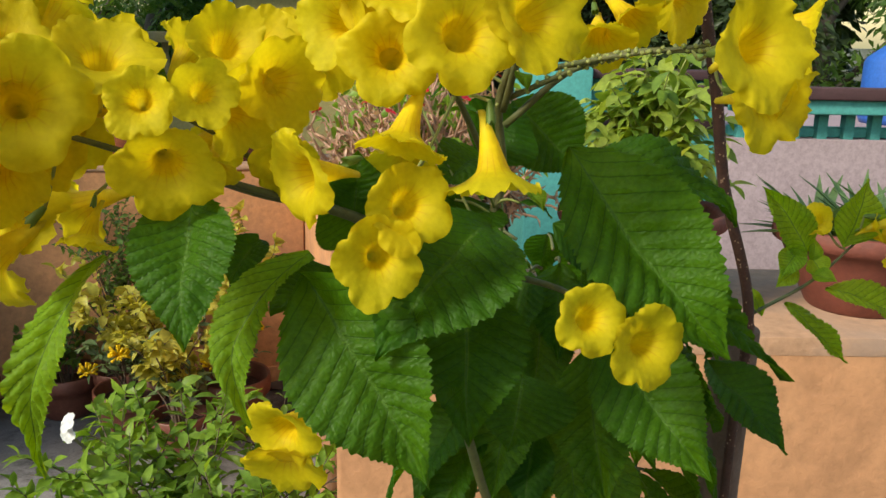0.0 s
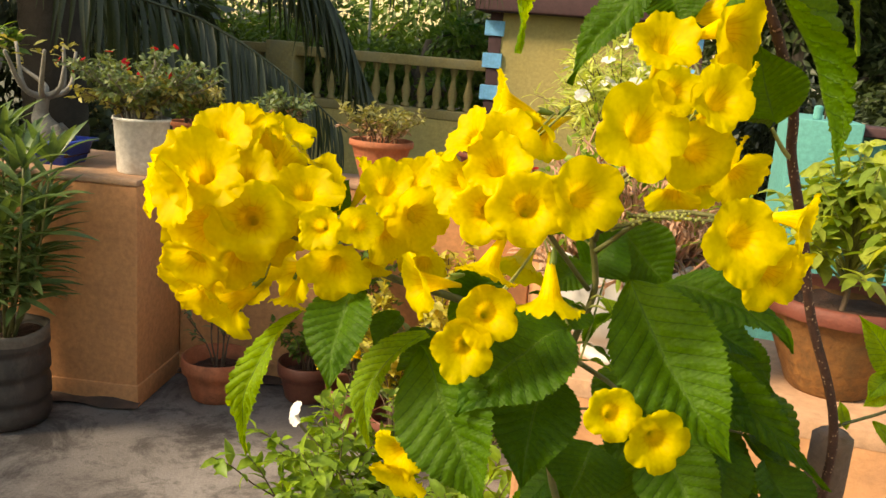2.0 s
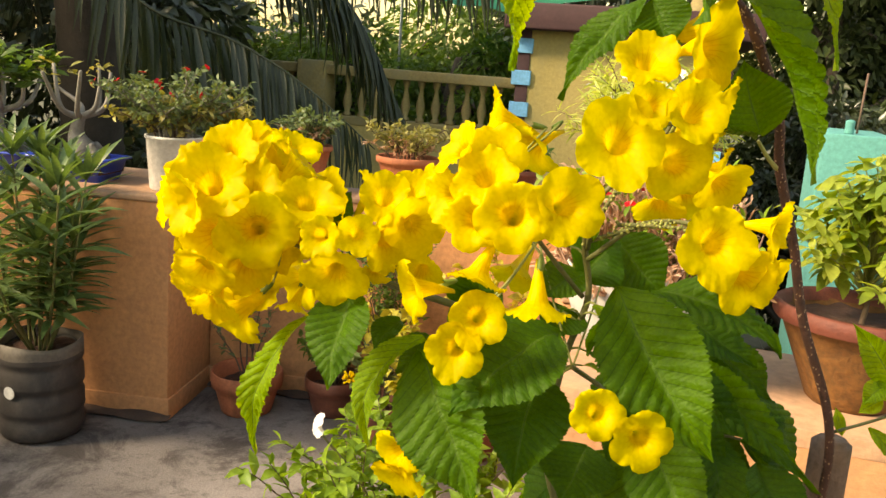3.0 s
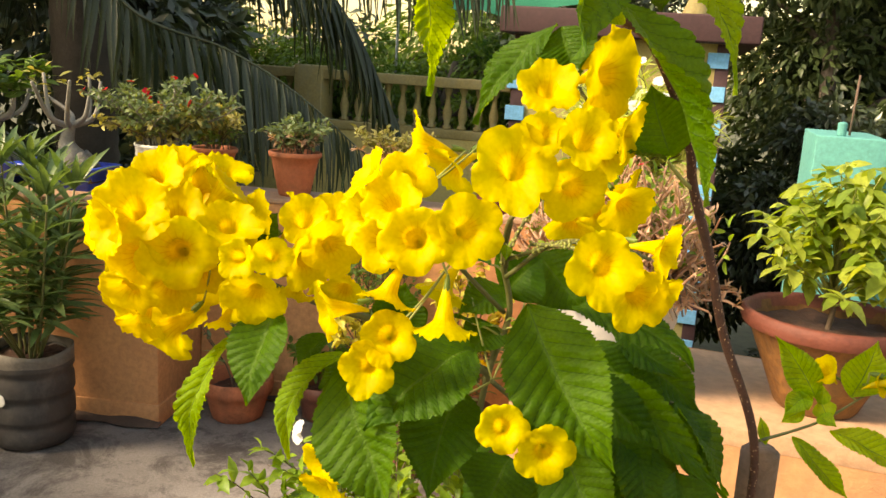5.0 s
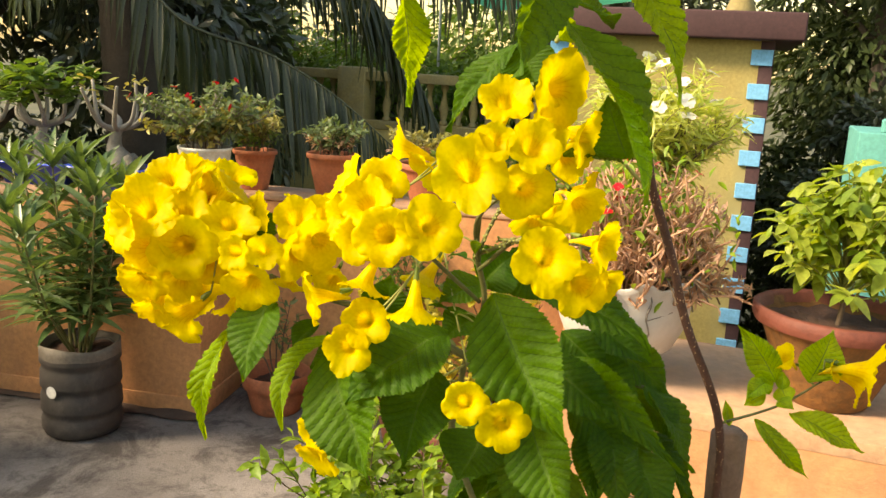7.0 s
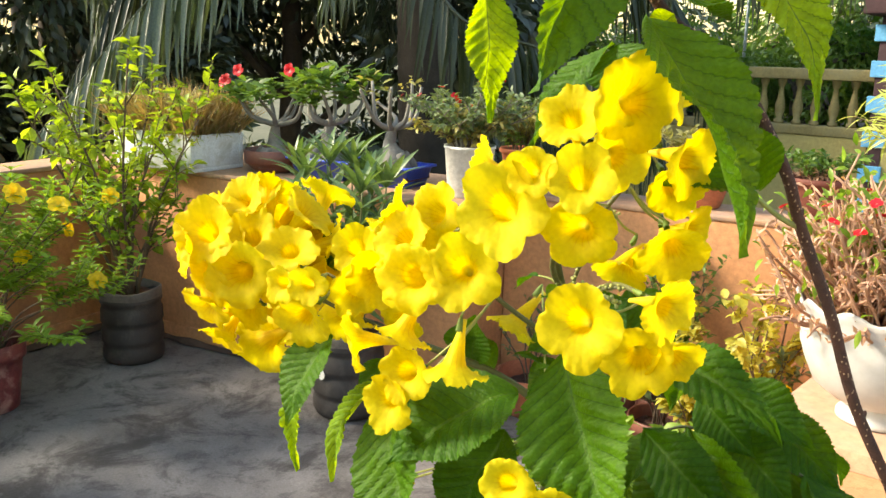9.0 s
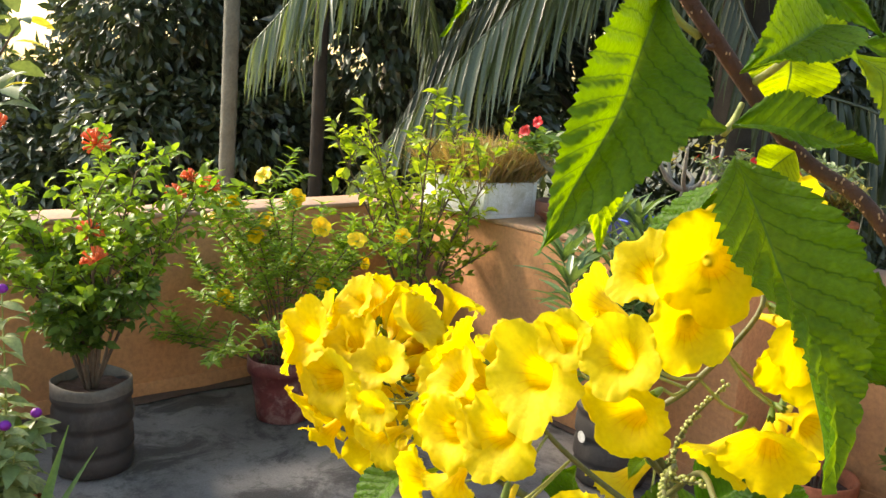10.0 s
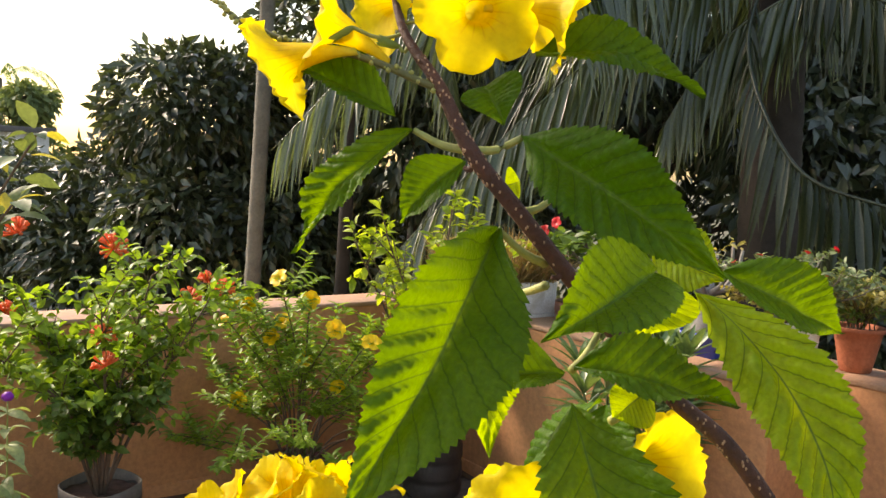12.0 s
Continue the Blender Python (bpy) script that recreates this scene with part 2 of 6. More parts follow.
WART = plain("pale_lenticel", (0.30, 0.18, 0.11), (0.40, 0.26, 0.17), 60, 300, 0.8, 0.1)
GREENSTEM = plain("green_stem", (0.075, 0.09, 0.025), (0.13, 0.12, 0.04), 50, 300, 0.6, 0.2)
PALESTEM = plain("pale_green_stalk", (0.20, 0.24, 0.05), (0.30, 0.30, 0.09), 60, 300, 0.6, 0.1)
CALYX = leafy("calyx_green", (0.10, 0.16, 0.03), (0.17, 0.24, 0.05), 0.2, 0.5, island=False)
STAKEWOOD = plain("weathered_stake", (0.11, 0.065, 0.045), (0.19, 0.12, 0.09), 20, 120, 0.85, 0.4)
TWIG = plain("shrub_twig", (0.085, 0.055, 0.035), (0.15, 0.10, 0.065), 30, 200, 0.85, 0.3)
GREYBARK = plain("grey_swollen_bark", (0.15, 0.135, 0.115), (0.25, 0.23, 0.20), 14, 90, 0.8, 0.3)
PALMBARK = plain("palm_trunk_bark", (0.085, 0.082, 0.068), (0.16, 0.152, 0.125), 7, 60, 0.9, 0.5)
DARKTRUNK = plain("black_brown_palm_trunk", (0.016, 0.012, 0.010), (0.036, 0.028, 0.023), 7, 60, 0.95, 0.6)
TREEBARK = plain("dark_tree_bark", (0.05, 0.038, 0.03), (0.09, 0.07, 0.055), 6, 50, 0.9, 0.5)
PETAL = petal_mat("yellow_petal")
LEAF = veined_leaf("glossy_serrate_leaf", (0.020, 0.074, 0.003), (0.052, 0.132, 0.005), (0.12, 0.23, 0.030), 0.40)
# for young leaves, and as painted backlight for leaves lit from behind
YLEAF = veined_leaf("young_and_backlit_leaf", (0.09, 0.20, 0.010), (0.15, 0.28, 0.018), (0.22, 0.32, 0.05), 0.5)
G_DARK = leafy("dark_canopy_leaf", (0.024, 0.037, 0.020), (0.060, 0.084, 0.042), 0.22, 0.36, gloss=0.8)
G_DEEP = leafy("deep_green_leaf", (0.024, 0.042, 0.014), (0.065, 0.092, 0.034), 0.25)
G_MID = leafy("mid_green_leaf", (0.062, 0.125, 0.024), (0.125, 0.205, 0.042), 0.42)
G_LIGHT = leafy("fresh_green_leaf", (0.12, 0.22, 0.020), (0.24, 0.36, 0.040), 0.45)
G_FRESH = leafy("young_yellow_green_leaf", (0.17, 0.27, 0.020), (0.33, 0.42, 0.040), 0.5)
G_PALE = leafy("pale_grassy_leaf", (0.34, 0.42, 0.10), (0.55, 0.58, 0.20), 0.45)
G_LIME = leafy("lime_green_leaf", (0.14, 0.23, 0.03), (0.38, 0.44, 0.08), 0.45)
G_GREY = leafy("grey_green_leaf", (0.10, 0.15, 0.065), (0.17, 0.22, 0.10), 0.3)
G_OLEAN = leafy("oleander_leaf", (0.062, 0.120, 0.042), (0.14, 0.21, 0.080), 0.35, 0.35, gloss=0.6)
G_VARI = leafy("cream_edged_leaf", (0.14, 0.20, 0.075), (0.29, 0.33, 0.15), 0.35)
G_YEL = leafy("yellow_croton_leaf", (0.33, 0.31, 0.04), (0.54, 0.48, 0.10), 0.4)
G_BUFF = leafy("dry_buff_stem", (0.40, 0.22, 0.15), (0.58, 0.36, 0.26), 0.25)
G_STRAW = leafy("dry_straw_leaf", (0.20, 0.15, 0.06), (0.42, 0.28, 0.15), 0.3)
G_OLIVE = leafy("olive_succulent_leaf", (0.22, 0.22, 0.06), (0.38, 0.33, 0.12), 0.3)
G_PALM = leafy("palm_leaflet", (0.062, 0.088, 0.038), (0.145, 0.172, 0.085), 0.45, 0.28, back=(1.2, 1.3, 0.7), gloss=1.0)
# the palm leaflet again, with shade painted in as a darker green
G_PALM_SHADE = leafy("palm_leaflet_painted_shade", (0.019, 0.031, 0.017), (0.044, 0.059, 0.033), 0.3, 0.38, gloss=0.45)
F_ORANGE = leafy("orange_petal", (0.82, 0.15, 0.045), (0.90, 0.23, 0.08), 0.35, back=(1.1, 1.0, 0.9))
F_YELLOW = leafy("buttercup_petal", (0.78, 0.52, 0.006), (0.84, 0.60, 0.012), 0.35, back=(1.1, 1.0, 0.9))
F_RED = leafy("crimson_petal", (0.55, 0.006, 0.012), (0.70, 0.015, 0.03), 0.3, back=(1.1, 1.0, 0.9))
F_WHITE = leafy("white_petal", (0.75, 0.74, 0.76), (0.85, 0.84, 0.85), 0.35, back=(1.0, 1.0, 1.0))
F_PINK = leafy("pink_petal", (0.65, 0.10, 0.16), (0.75, 0.18, 0.24), 0.35, back=(1.1, 1.0, 1.0))
F_PURPLE = leafy("purple_globe", (0.16, 0.012, 0.26), (0.24, 0.02, 0.36), 0.2, back=(1.1, 1.0, 1.1))
YELLOWWALL = plain("ochre_wall_paint", (0.37, 0.29, 0.10), (0.44, 0.35, 0.135), 1.2, 30, 0.85, 0.15, stain=(0.33, 0.28, 0.12), stain_scale=0.8)
MAROONWALL = plain("maroon_paint", (0.048, 0.019, 0.022), (0.070, 0.029, 0.032), 2, 30, 0.75, 0.1)
BLUEWALL = plain("sky_blue_paint", (0.13, 0.42, 0.72), (0.17, 0.48, 0.78), 2, 30, 0.75, 0.1)
TEALWALL = plain("teal_paint", (0.065, 0.28, 0.26), (0.09, 0.35, 0.32), 2, 30, 0.75, 0.1)
MAUVEWALL = plain("mauve_paint", (0.30, 0.22, 0.24), (0.36, 0.27, 0.29), 2, 30, 0.8, 0.1)
CREAM = plain("cream_baluster_paint", (0.215, 0.165, 0.064), (0.285, 0.228, 0.095), 3, 40, 0.8, 0.2, stain=(0.22, 0.19, 0.10), stain_scale=3)
GREYWALL = plain("pale_far_wall", (0.55, 0.57, 0.60), (0.65, 0.66, 0.68), 1, 20, 0.85, 0.1)
DARKROOF = plain("far_roof", (0.10, 0.095, 0.10), (0.16, 0.15, 0.15), 1, 20, 0.85, 0.1)
NET = leafy("green_shade_net", (0.01, 0.22, 0.12), (0.015, 0.26, 0.15), 0.4, 0.8, back=(1.0, 1.0, 1.0))
TANKBLUE = plain("blue_tank_plastic", (0.02, 0.09, 0.38), (0.03, 0.12, 0.45), 3, 40, 0.5, 0.05)
EARTH = plain("earth_and_scrub", (0.055, 0.060, 0.030), (0.11, 0.10, 0.06), 0.4, 6, 0.95, 0.4)
STEEL = plain("grey_metal_rail", (0.28, 0.30, 0.32), (0.38, 0.40, 0.42), 20, 120, 0.5, 0.05, metal=0.5)

# ---- helpers of the scene ----


def mesh_of(bm, name, smooth=True):
    me = bpy.data.meshes.new(name)
    bm.to_mesh(me)
    bm.free()
    if smooth:
        me.shade_smooth()
    return me


def part(name, bm, material, parent=None, label="", kind="", smooth=True):
    me = bm if isinstance(bm, bpy.types.Mesh) else mesh_of(bm, name, smooth)
    if not me.materials:
        me.materials.append(material)
    ob = new(name, me)
    ob.parent = parent
    return tagged(ob, label=label, kind=kind)


def thing(name, label, category, at=(0, 0, 0), turn=0.0, group="", kind=""):
    ob = new(name)
    ob.empty_display_size = 0.05
    ob.matrix_basis = pose(*at, 0, 0, turn)
    return tagged(ob, label, category, group, kind)


def box(bm, lo, hi, bevel=0.0):
    c = [(a + b) / 2 for a, b in zip(lo, hi)]
    s = [b - a for a, b in zip(lo, hi)]
    r = bmesh.ops.create_cube(bm, size=1.0, matrix=Matrix.Translation(c) @ Matrix.Diagonal((*s, 1)))
    if bevel:
        edges = list({e for v in r["verts"] for e in v.link_edges})
        bmesh.ops.bevel(bm, geom=edges, offset=bevel, segments=2, affect="EDGES", profile=0.6)
    return bm


def lathe(bm, profile, seg=36, wobble=None, cap=True):
    rings = []
    for r, z in profile:
        ring = []
        for i in range(seg):
            a = 2 * math.pi * i / seg
            rr, zz = wobble(a, r, z) if wobble else (r, z)
            ring.append(bm.verts.new((rr * math.cos(a), rr * math.sin(a), zz)))
        rings.append(ring)
    for a, b in zip(rings, rings[1:]):
        for i in range(seg):
            j = (i + 1) % seg
            bm.faces.new((a[i], a[j], b[j], b[i]))
    if cap:
        bm.faces.new(list(reversed(rings[0])))
    return bm


def tube(bm, pts, radii, sides=6, closed=True):
    pts = [Vector(p) for p in pts]
    n = len(pts)
    if isinstance(radii, (int, float)):
        radii = [radii] * n
    rings, ref = [], Vector((0.31, 0.87, 0.39))
    for i, p in enumerate(pts):
        d = (pts[min(i + 1, n - 1)] - pts[max(i - 1, 0)]).normalized()
        x = d.cross(ref)
        if x.length < 1e-3:
            x = d.cross(Vector((1, 0, 0)))
        x.normalize()
        ref = d.cross(x).normalized() * -1 if False else ref
        y = d.cross(x)
        rings.append([bm.verts.new(p + (x * math.cos(2 * math.pi * k / sides) + y * math.sin(2 * math.pi * k / sides)) * radii[i]) for k in range(sides)])
    for a, b in zip(rings, rings[1:]):
        for k in range(sides):
            j = (k + 1) % sides
            bm.faces.new((a[k], a[j], b[j], b[k]))
    if closed:
        bm.faces.new(list(reversed(rings[0])))
        bm.faces.new(rings[-1])
    return bm


def smooth_line(pts, steps=6):
    """Catmull-Rom through the points."""
    p = [Vector(q) for q in pts]
    p = [p[0] * 2 - p[1]] + p + [p[-1] * 2 - p[-2]]
    out = []
    for i in range(1, len(p) - 2):
        for k in range(steps):
            t = k / steps
            a, b, c, d = p[i - 1 : i + 3]
            out.append(0.5 * ((2 * b) + (c - a) * t + (2 * a - 5 * b + 4 * c - d) * t * t + (3 * b - a - 3 * c + d) * t ** 3))
    return out + [p[-2]]


def taper(r0, r1, n):
    return [r0 + (r1 - r0) * i / max(n - 1, 1) for i in range(n)]


def blade(nseg, fold, bend, shape=1.0):
    """A unit leaf along +y, face up: verts and quads, with a fold along the midrib and a droop."""
    v, f = [], []
    for i in range(nseg + 1):
        t = i / nseg
        w = 0.5 * math.sin(math.pi * min(max(t, 0.03), 0.98) ** shape) ** 0.9
        y = math.sin(bend * t) / bend if bend else t
        z = (math.cos(bend * t) - 1) / bend if bend else 0
        v += [(-w, y, z, fold * w), (0, y, z, 0.0), (w, y, z, fold * w)]
    for i in range(nseg):
        a = 3 * i
        f += [(a, a + 1, a + 4, a + 3), (a + 1, a + 2, a + 5, a + 4)]
    return np.array(v), np.array(f)


def leaf_cloud(name, places, ways, sizes, widths, rng, nseg=3, fold=0.35, bend=0.7, shape=0.8, roll=0.5):
    """One mesh of many leaves, each at its place, pointing its way."""
    bv, bf = blade(nseg, fold, bend, shape)
    P, D = np.asarray(places, float), np.asarray(ways, float)
    n = len(P)
    D = D / np.maximum(np.linalg.norm(D, axis=1, keepdims=True), 1e-6)
    up = np.array([0, 0, 1.0]) + rng.normal(0, roll, (n, 3))
    X = np.cross(D, up)
    X /= np.maximum(np.linalg.norm(X, axis=1, keepdims=True), 1e-6)
    Z = np.cross(X, D)
    S, W = np.broadcast_to(sizes, n), np.broadcast_to(widths, n)
    V = P[:, None] + (bv[None, :, 0:1] * (S * W)[:, None, None]) * X[:, None] + (bv[None, :, 1:2] * S[:, None, None]) * D[:, None] + ((bv[None, :, 2:3] + bv[None, :, 3:4] * W[:, None, None]) * S[:, None, None]) * Z[:, None]
    F = (bf[None] + (np.arange(n) * len(bv))[:, None, None]).reshape(-1, 4)
    me = bpy.data.meshes.new(name)
    me.from_pydata(V.reshape(-1, 3).tolist(), [], F.tolist())
    me.shade_smooth()
    return me


def soil_disc(r, z, seed=1):
    bm = bmesh.new()
    bmesh.ops.create_circle(bm, cap_ends=True, cap_tris=True, segments=28, radius=r)
    bmesh.ops.subdivide_edges(bm, edges=bm.edges[:], cuts=2, use_grid_fill=True)
    for v in bm.verts:
        v.co.z = z + 0.012 * noise.noise(v.co * 30 + Vector((seed, 0, 0)))
    return bm

# ---- the terrace ----
TURN = 10.5
U = Vector((math.cos(radians(TURN)), math.sin(radians(TURN)), 0))
V = Vector((-U.y, U.x, 0))
CORNER = Vector((-1.70, 2.385, 0))     # the outer corner of the projecting parapet
TOP = 0.825
THICK = 0.24


def wf(a, b, z=0.0):
    """A place a metres along the long parapet from its corner and b metres outwards."""
    return CORNER + U * a + V * b + Vector((0, 0, z))


def parapet(name, a0, a1, b0, b1, label, top=TOP):
    """A stretch of plastered parapet with a worn, slightly overhanging cap and a dark foot."""
    bm = bmesh.new()
    box(bm, (a0, b0, -0.25), (a1, b1, top - 0.022), 0.006)
    for v in bm.verts:
        v.co += Vector((1, 1, 0)) * 0.004 * noise.noise(v.co * 3)
    ob = tagged(part(name, bm, PLASTER), label, "wall", kind="structure")
    ob.matrix_basis = Matrix.Translation(CORNER) @ pose(0, 0, 0, 0, 0, TURN)
    bm = bmesh.new()
    box(bm, (a0 - 0.004, b0 - 0.004, top - 0.022), (a1 + 0.004, b1 + 0.004, top), 0.007)
    part("cap", bm, CAP, ob, "sun-bleached worn top")
    bm = bmesh.new()
    box(bm, (a0 - 0.007, b0 - 0.007, 0.0), (a1 + 0.007, b1 + 0.007, 0.082), 0.004)
    part("plinth", bm, PLASTER, ob)
    return ob


# inner faces: b = 0 for the projecting stretch, a = -1.985 for the left wall
parapet("wall_west", -1.985 - THICK, -1.985, -5.2, 0.62, "terracotta-painted plaster parapet with a pale worn cap")
parapet("wall_north", -1.98, 0.0, 0.0, 0.62, "terracotta-painted plaster parapet, broad enough for pots")
parapet("wall_north_recess", 0.004, 1.36, 0.37, 0.62, "terracotta-painted plaster parapet behind floor pots")
parapet("wall_side", 1.365, 1.60, -0.78, 0.62, "short terracotta parapet joining two walls")
parapet("wall_south", -1.98, 5.9, -5.2, -4.95, "plain terracotta parapet closing the terrace")

# the near parapet on the right, whose end carries the urn
near = bmesh.new()
box(near, (-0.14, 1.25, -0.25), (4.2, 1.655, TOP - 0.012), 0.010)
for v in near.verts:
    v.co.y += 0.16 * min(1, max(0, (0.25 - v.co.x))) * (v.co.y > 1.4)
near_wall = tagged(part("wall_east", near, ROUGHPLASTER), "terracotta-painted rough plaster parapet carrying pots", "wall", kind="structure")
bm = bmesh.new()
box(bm, (-0.1408, 1.2492, TOP - 0.03), (4.19, 1.657, TOP), 0.0007)
part("cap", bm, CAP, near_wall, "pale worn parapet top")
bm = bmesh.new()
box(bm, (4.2, -1.75, -0.25), (4.45, 1.66, TOP), 0.01)
tagged(part("wall_far_east", bm, PLASTER), "plain terracotta parapet closing the terrace", "wall", kind="structure")

# floor slab, slightly uneven
bm = bmesh.new()
bmesh.ops.create_grid(bm, x_segments=60, y_segments=60, size=0.5, matrix=Matrix.Diagonal((9.0, 9.0, 1, 1)))
for v in bm.verts:
    v.co.z = 0.004 * noise.noise(v.co * 1.3)
FLOOR_AT = Matrix.Translation(wf(1.55, -2.5)) @ pose(0, 0, 0, 0, 0, TURN)
bmesh.ops.delete(bm, geom=[v for v in bm.verts if (v.co.y > 2.95 or v.co.x > 0.05) and (FLOOR_AT @ v.co).y > 1.5 or v.co.x < -3.7 or v.co.y < -2.75 or v.co.x > 4.2], context="VERTS")
fl = tagged(part("floor", bm, CONCRETE), "weathered grey concrete terrace floor with black stains", "floor", kind="structure")
fl.matrix_basis = FLOOR_AT
# a dark strip of uneven width at the feet of the walls
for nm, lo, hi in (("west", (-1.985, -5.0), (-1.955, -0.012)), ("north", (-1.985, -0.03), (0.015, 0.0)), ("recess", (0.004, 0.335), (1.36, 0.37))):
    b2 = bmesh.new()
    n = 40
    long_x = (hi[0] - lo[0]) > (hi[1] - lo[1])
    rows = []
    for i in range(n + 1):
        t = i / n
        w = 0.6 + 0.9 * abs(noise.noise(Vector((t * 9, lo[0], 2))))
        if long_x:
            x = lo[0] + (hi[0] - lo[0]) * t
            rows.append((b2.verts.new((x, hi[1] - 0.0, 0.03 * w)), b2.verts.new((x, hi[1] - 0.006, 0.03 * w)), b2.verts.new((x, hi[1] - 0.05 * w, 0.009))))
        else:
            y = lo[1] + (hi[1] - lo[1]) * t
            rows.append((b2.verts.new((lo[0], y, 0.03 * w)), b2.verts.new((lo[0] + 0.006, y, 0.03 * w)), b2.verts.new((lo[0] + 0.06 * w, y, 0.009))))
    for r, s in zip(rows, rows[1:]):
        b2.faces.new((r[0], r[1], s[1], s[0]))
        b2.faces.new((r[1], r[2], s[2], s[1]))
    ob = tagged(part("trim", b2, SKIRT), "uneven dark strip along the wall foot", "trim", kind="structure")
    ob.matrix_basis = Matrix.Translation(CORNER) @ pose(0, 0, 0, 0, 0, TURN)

# the house under the terrace and the ground far below
bm = bmesh.new()
box(bm, (-2.22, -5.2, -3.2), (1.59, 0.61, -0.26))
box(bm, (1.592, -5.2, -3.2), (5.3, -1.9, -0.26))
hs = tagged(part("house_storey", bm, YELLOWWALL, smooth=False), "plain plastered storey under the terrace", "building", kind="structure")
hs.matrix_basis = Matrix.Translation(CORNER) @ pose(0, 0, 0, 0, 0, TURN)
bm = bmesh.new()
bmesh.ops.create_grid(bm, x_segments=80, y_segments=80, size=0.5, matrix=Matrix.Diagonal((3000, 3000, 1, 1)))
for v in bm.verts:
    v.co.z = -3.2 + 0.0 * v.co.x
tagged(part("ground", bm, EARTH), "shaded earth and scrub below the terrace", "ground", kind="structure")

# ---- the neighbour's house: ochre stair tower with blue quoins, balustrade, teal house ----
tower = thing("stair_tower", "ochre stair tower with maroon corner strips and sky-blue quoins", "building", (-2.05, 8.8, 0), 3.0)
TW, TD = 2.12, 2.4
bm = bmesh.new()
box(bm, (0, 0, -3.2), (TW, TD, 1.76))
part("wall", bm, YELLOWWALL, tower, smooth=False)
bm = bmesh.new()
box(bm, (-0.14, -0.22, 1.76), (TW + 0.26, TD + 0.2, 2.02), 0.02)
part("roof", bm, MAROONWALL, tower, "maroon roof slab")
for x0 in (0.0, TW - 0.11):
    bm = bmesh.new()
    box(bm, (x0 - 0.01, -0.012, -3.2), (x0 + 0.12, 0.12, 1.757), 0.004)
    part("corner_strip", bm, MAROONWALL, tower)
quoin = bmesh.new()
box(quoin, (-0.10, -0.03, -0.075), (0.10, 0.10, 0.075), 0.008)
quoin = mesh_of(quoin, "quoin", False)
for k in range(14):
    for x0, off in ((0.045, 0.0), (TW - 0.10, 0.0)):
        q = part("quoin", quoin, BLUEWALL, tower)
        q.matrix_basis = pose(x0, -0.005, 1.60 - 0.325 * k)
bm = bmesh.new()
lathe(bm, [(0.16, 0), (0.15, 0.06), (0.05, 0.30), (0.0, 0.34)], 14)
part("finial", bm, CREAM, tower).matrix_basis = pose(TW - 0.35, 0.5, 2.02)

balus = thing("balustrade", "weathered cream balustrade of turned balusters on a terrace edge", "balustrade", (-7.2, 9.05, 0), 0.0)
for nm, z0, z1, d in (("top_rail", 1.15, 1.26, 0.11), ("bottom_rail", 0.60, 0.70, 0.10), ("parapet_wall", -3.2, 0.60, 0.09)):
    bm = bmesh.new()
    box(bm, (0, -d, z0), (5.1, d, z1), 0.012)
    part(nm, bm, CREAM if nm != "parapet_wall" else YELLOWWALL, balus)
bm = bmesh.new()
box(bm, (2.55, -0.16, 0.55), (2.90, 0.16, 1.30), 0.015)
part("post", bm, CREAM, balus)
turned = bmesh.new()
lathe(turned, [(0.050, 0.70), (0.050, 0.73), (0.028, 0.75), (0.050, 0.83), (0.054, 0.88), (0.030, 0.98), (0.022, 1.06), (0.036, 1.09), (0.045, 1.12), (0.045, 1.15)], 10)
turned = mesh_of(turned, "baluster")
for k in range(28):
    x = 0.10 + 0.178 * k
    if 2.5 < x < 2.95:
        continue
    b = part("baluster", turned, CREAM, balus)
    b.matrix_basis = pose(x, 0, 0)

# roof terrace floor behind the balustrade
bm = bmesh.new()
box(bm, (-7.2, 9.15, -3.2), (-2.1, 13.0, 0.55))
tagged(part("neighbour_terrace", bm, CONCRETE, smooth=False), "grey roof slab behind the balustrade", "building", kind="structure")

teal = thing("teal_house", "teal rooftop room with a red-brown coping and mauve wall below", "building", (0.70, 6.0, 0), 0.0)
for nm, lo, hi, m in (("wall", (1.44, 0.02, -3.2), (6.5, 3.0, 0.62), MAUVEWALL), ("stair_block", (0.0, 0.0, -3.2), (0.44, 1.0, 1.09), TEALWALL), ("recessed_wall", (0.444, 0.22, -3.2), (1.435, 1.0, 1.0), TEALWALL), ("recess_coping", (0.444, 0.10, 1.004), (1.435, 0.42, 1.07), MAROONWALL), ("recess_band", (0.444, 0.16, 0.66), (1.435, 0.216, 0.73), MAROONWALL), ("panel", (1.44, 0.10, 0.625), (6.5, 0.16, 0.70), TEALWALL), ("coping", (1.06, -0.14, 0.90), (6.5, -0.005, 0.985), MAROONWALL), ("rail", (1.44, -0.10, 0.80), (6.5, 0.16, 0.897), TEALWALL)):
    bm = bmesh.new()
    box(bm, lo, hi, 0.01)
    part(nm, bm, m, teal)
slat = bmesh.new()
box(slat, (-0.035, -0.02, 0.60), (0.035, 0.06, 0.90), 0.004)
slat = mesh_of(slat, "slat", False)
for k in range(26):
    part("slat", slat, TEALWALL, teal).matrix_basis = pose(1.52 + 0.19 * k, 0.06, 0)
bm = bmesh.new()
lathe(bm, [(0.05, 0)] + [(0.05 + 0.008 * (k % 2), 0.012 + 0.018 * k) for k in range(9)] + [(0.03, 0.165), (0.0, 0.17)], 16)
tagged(part("ribbed_drum", bm, TEALWALL), "small ribbed teal drum on the teal rooftop room", "drum").matrix_basis = pose(0.86, 6.12, 1.09) @ Matrix.Scale(0.55, 4)
bm = bmesh.new()
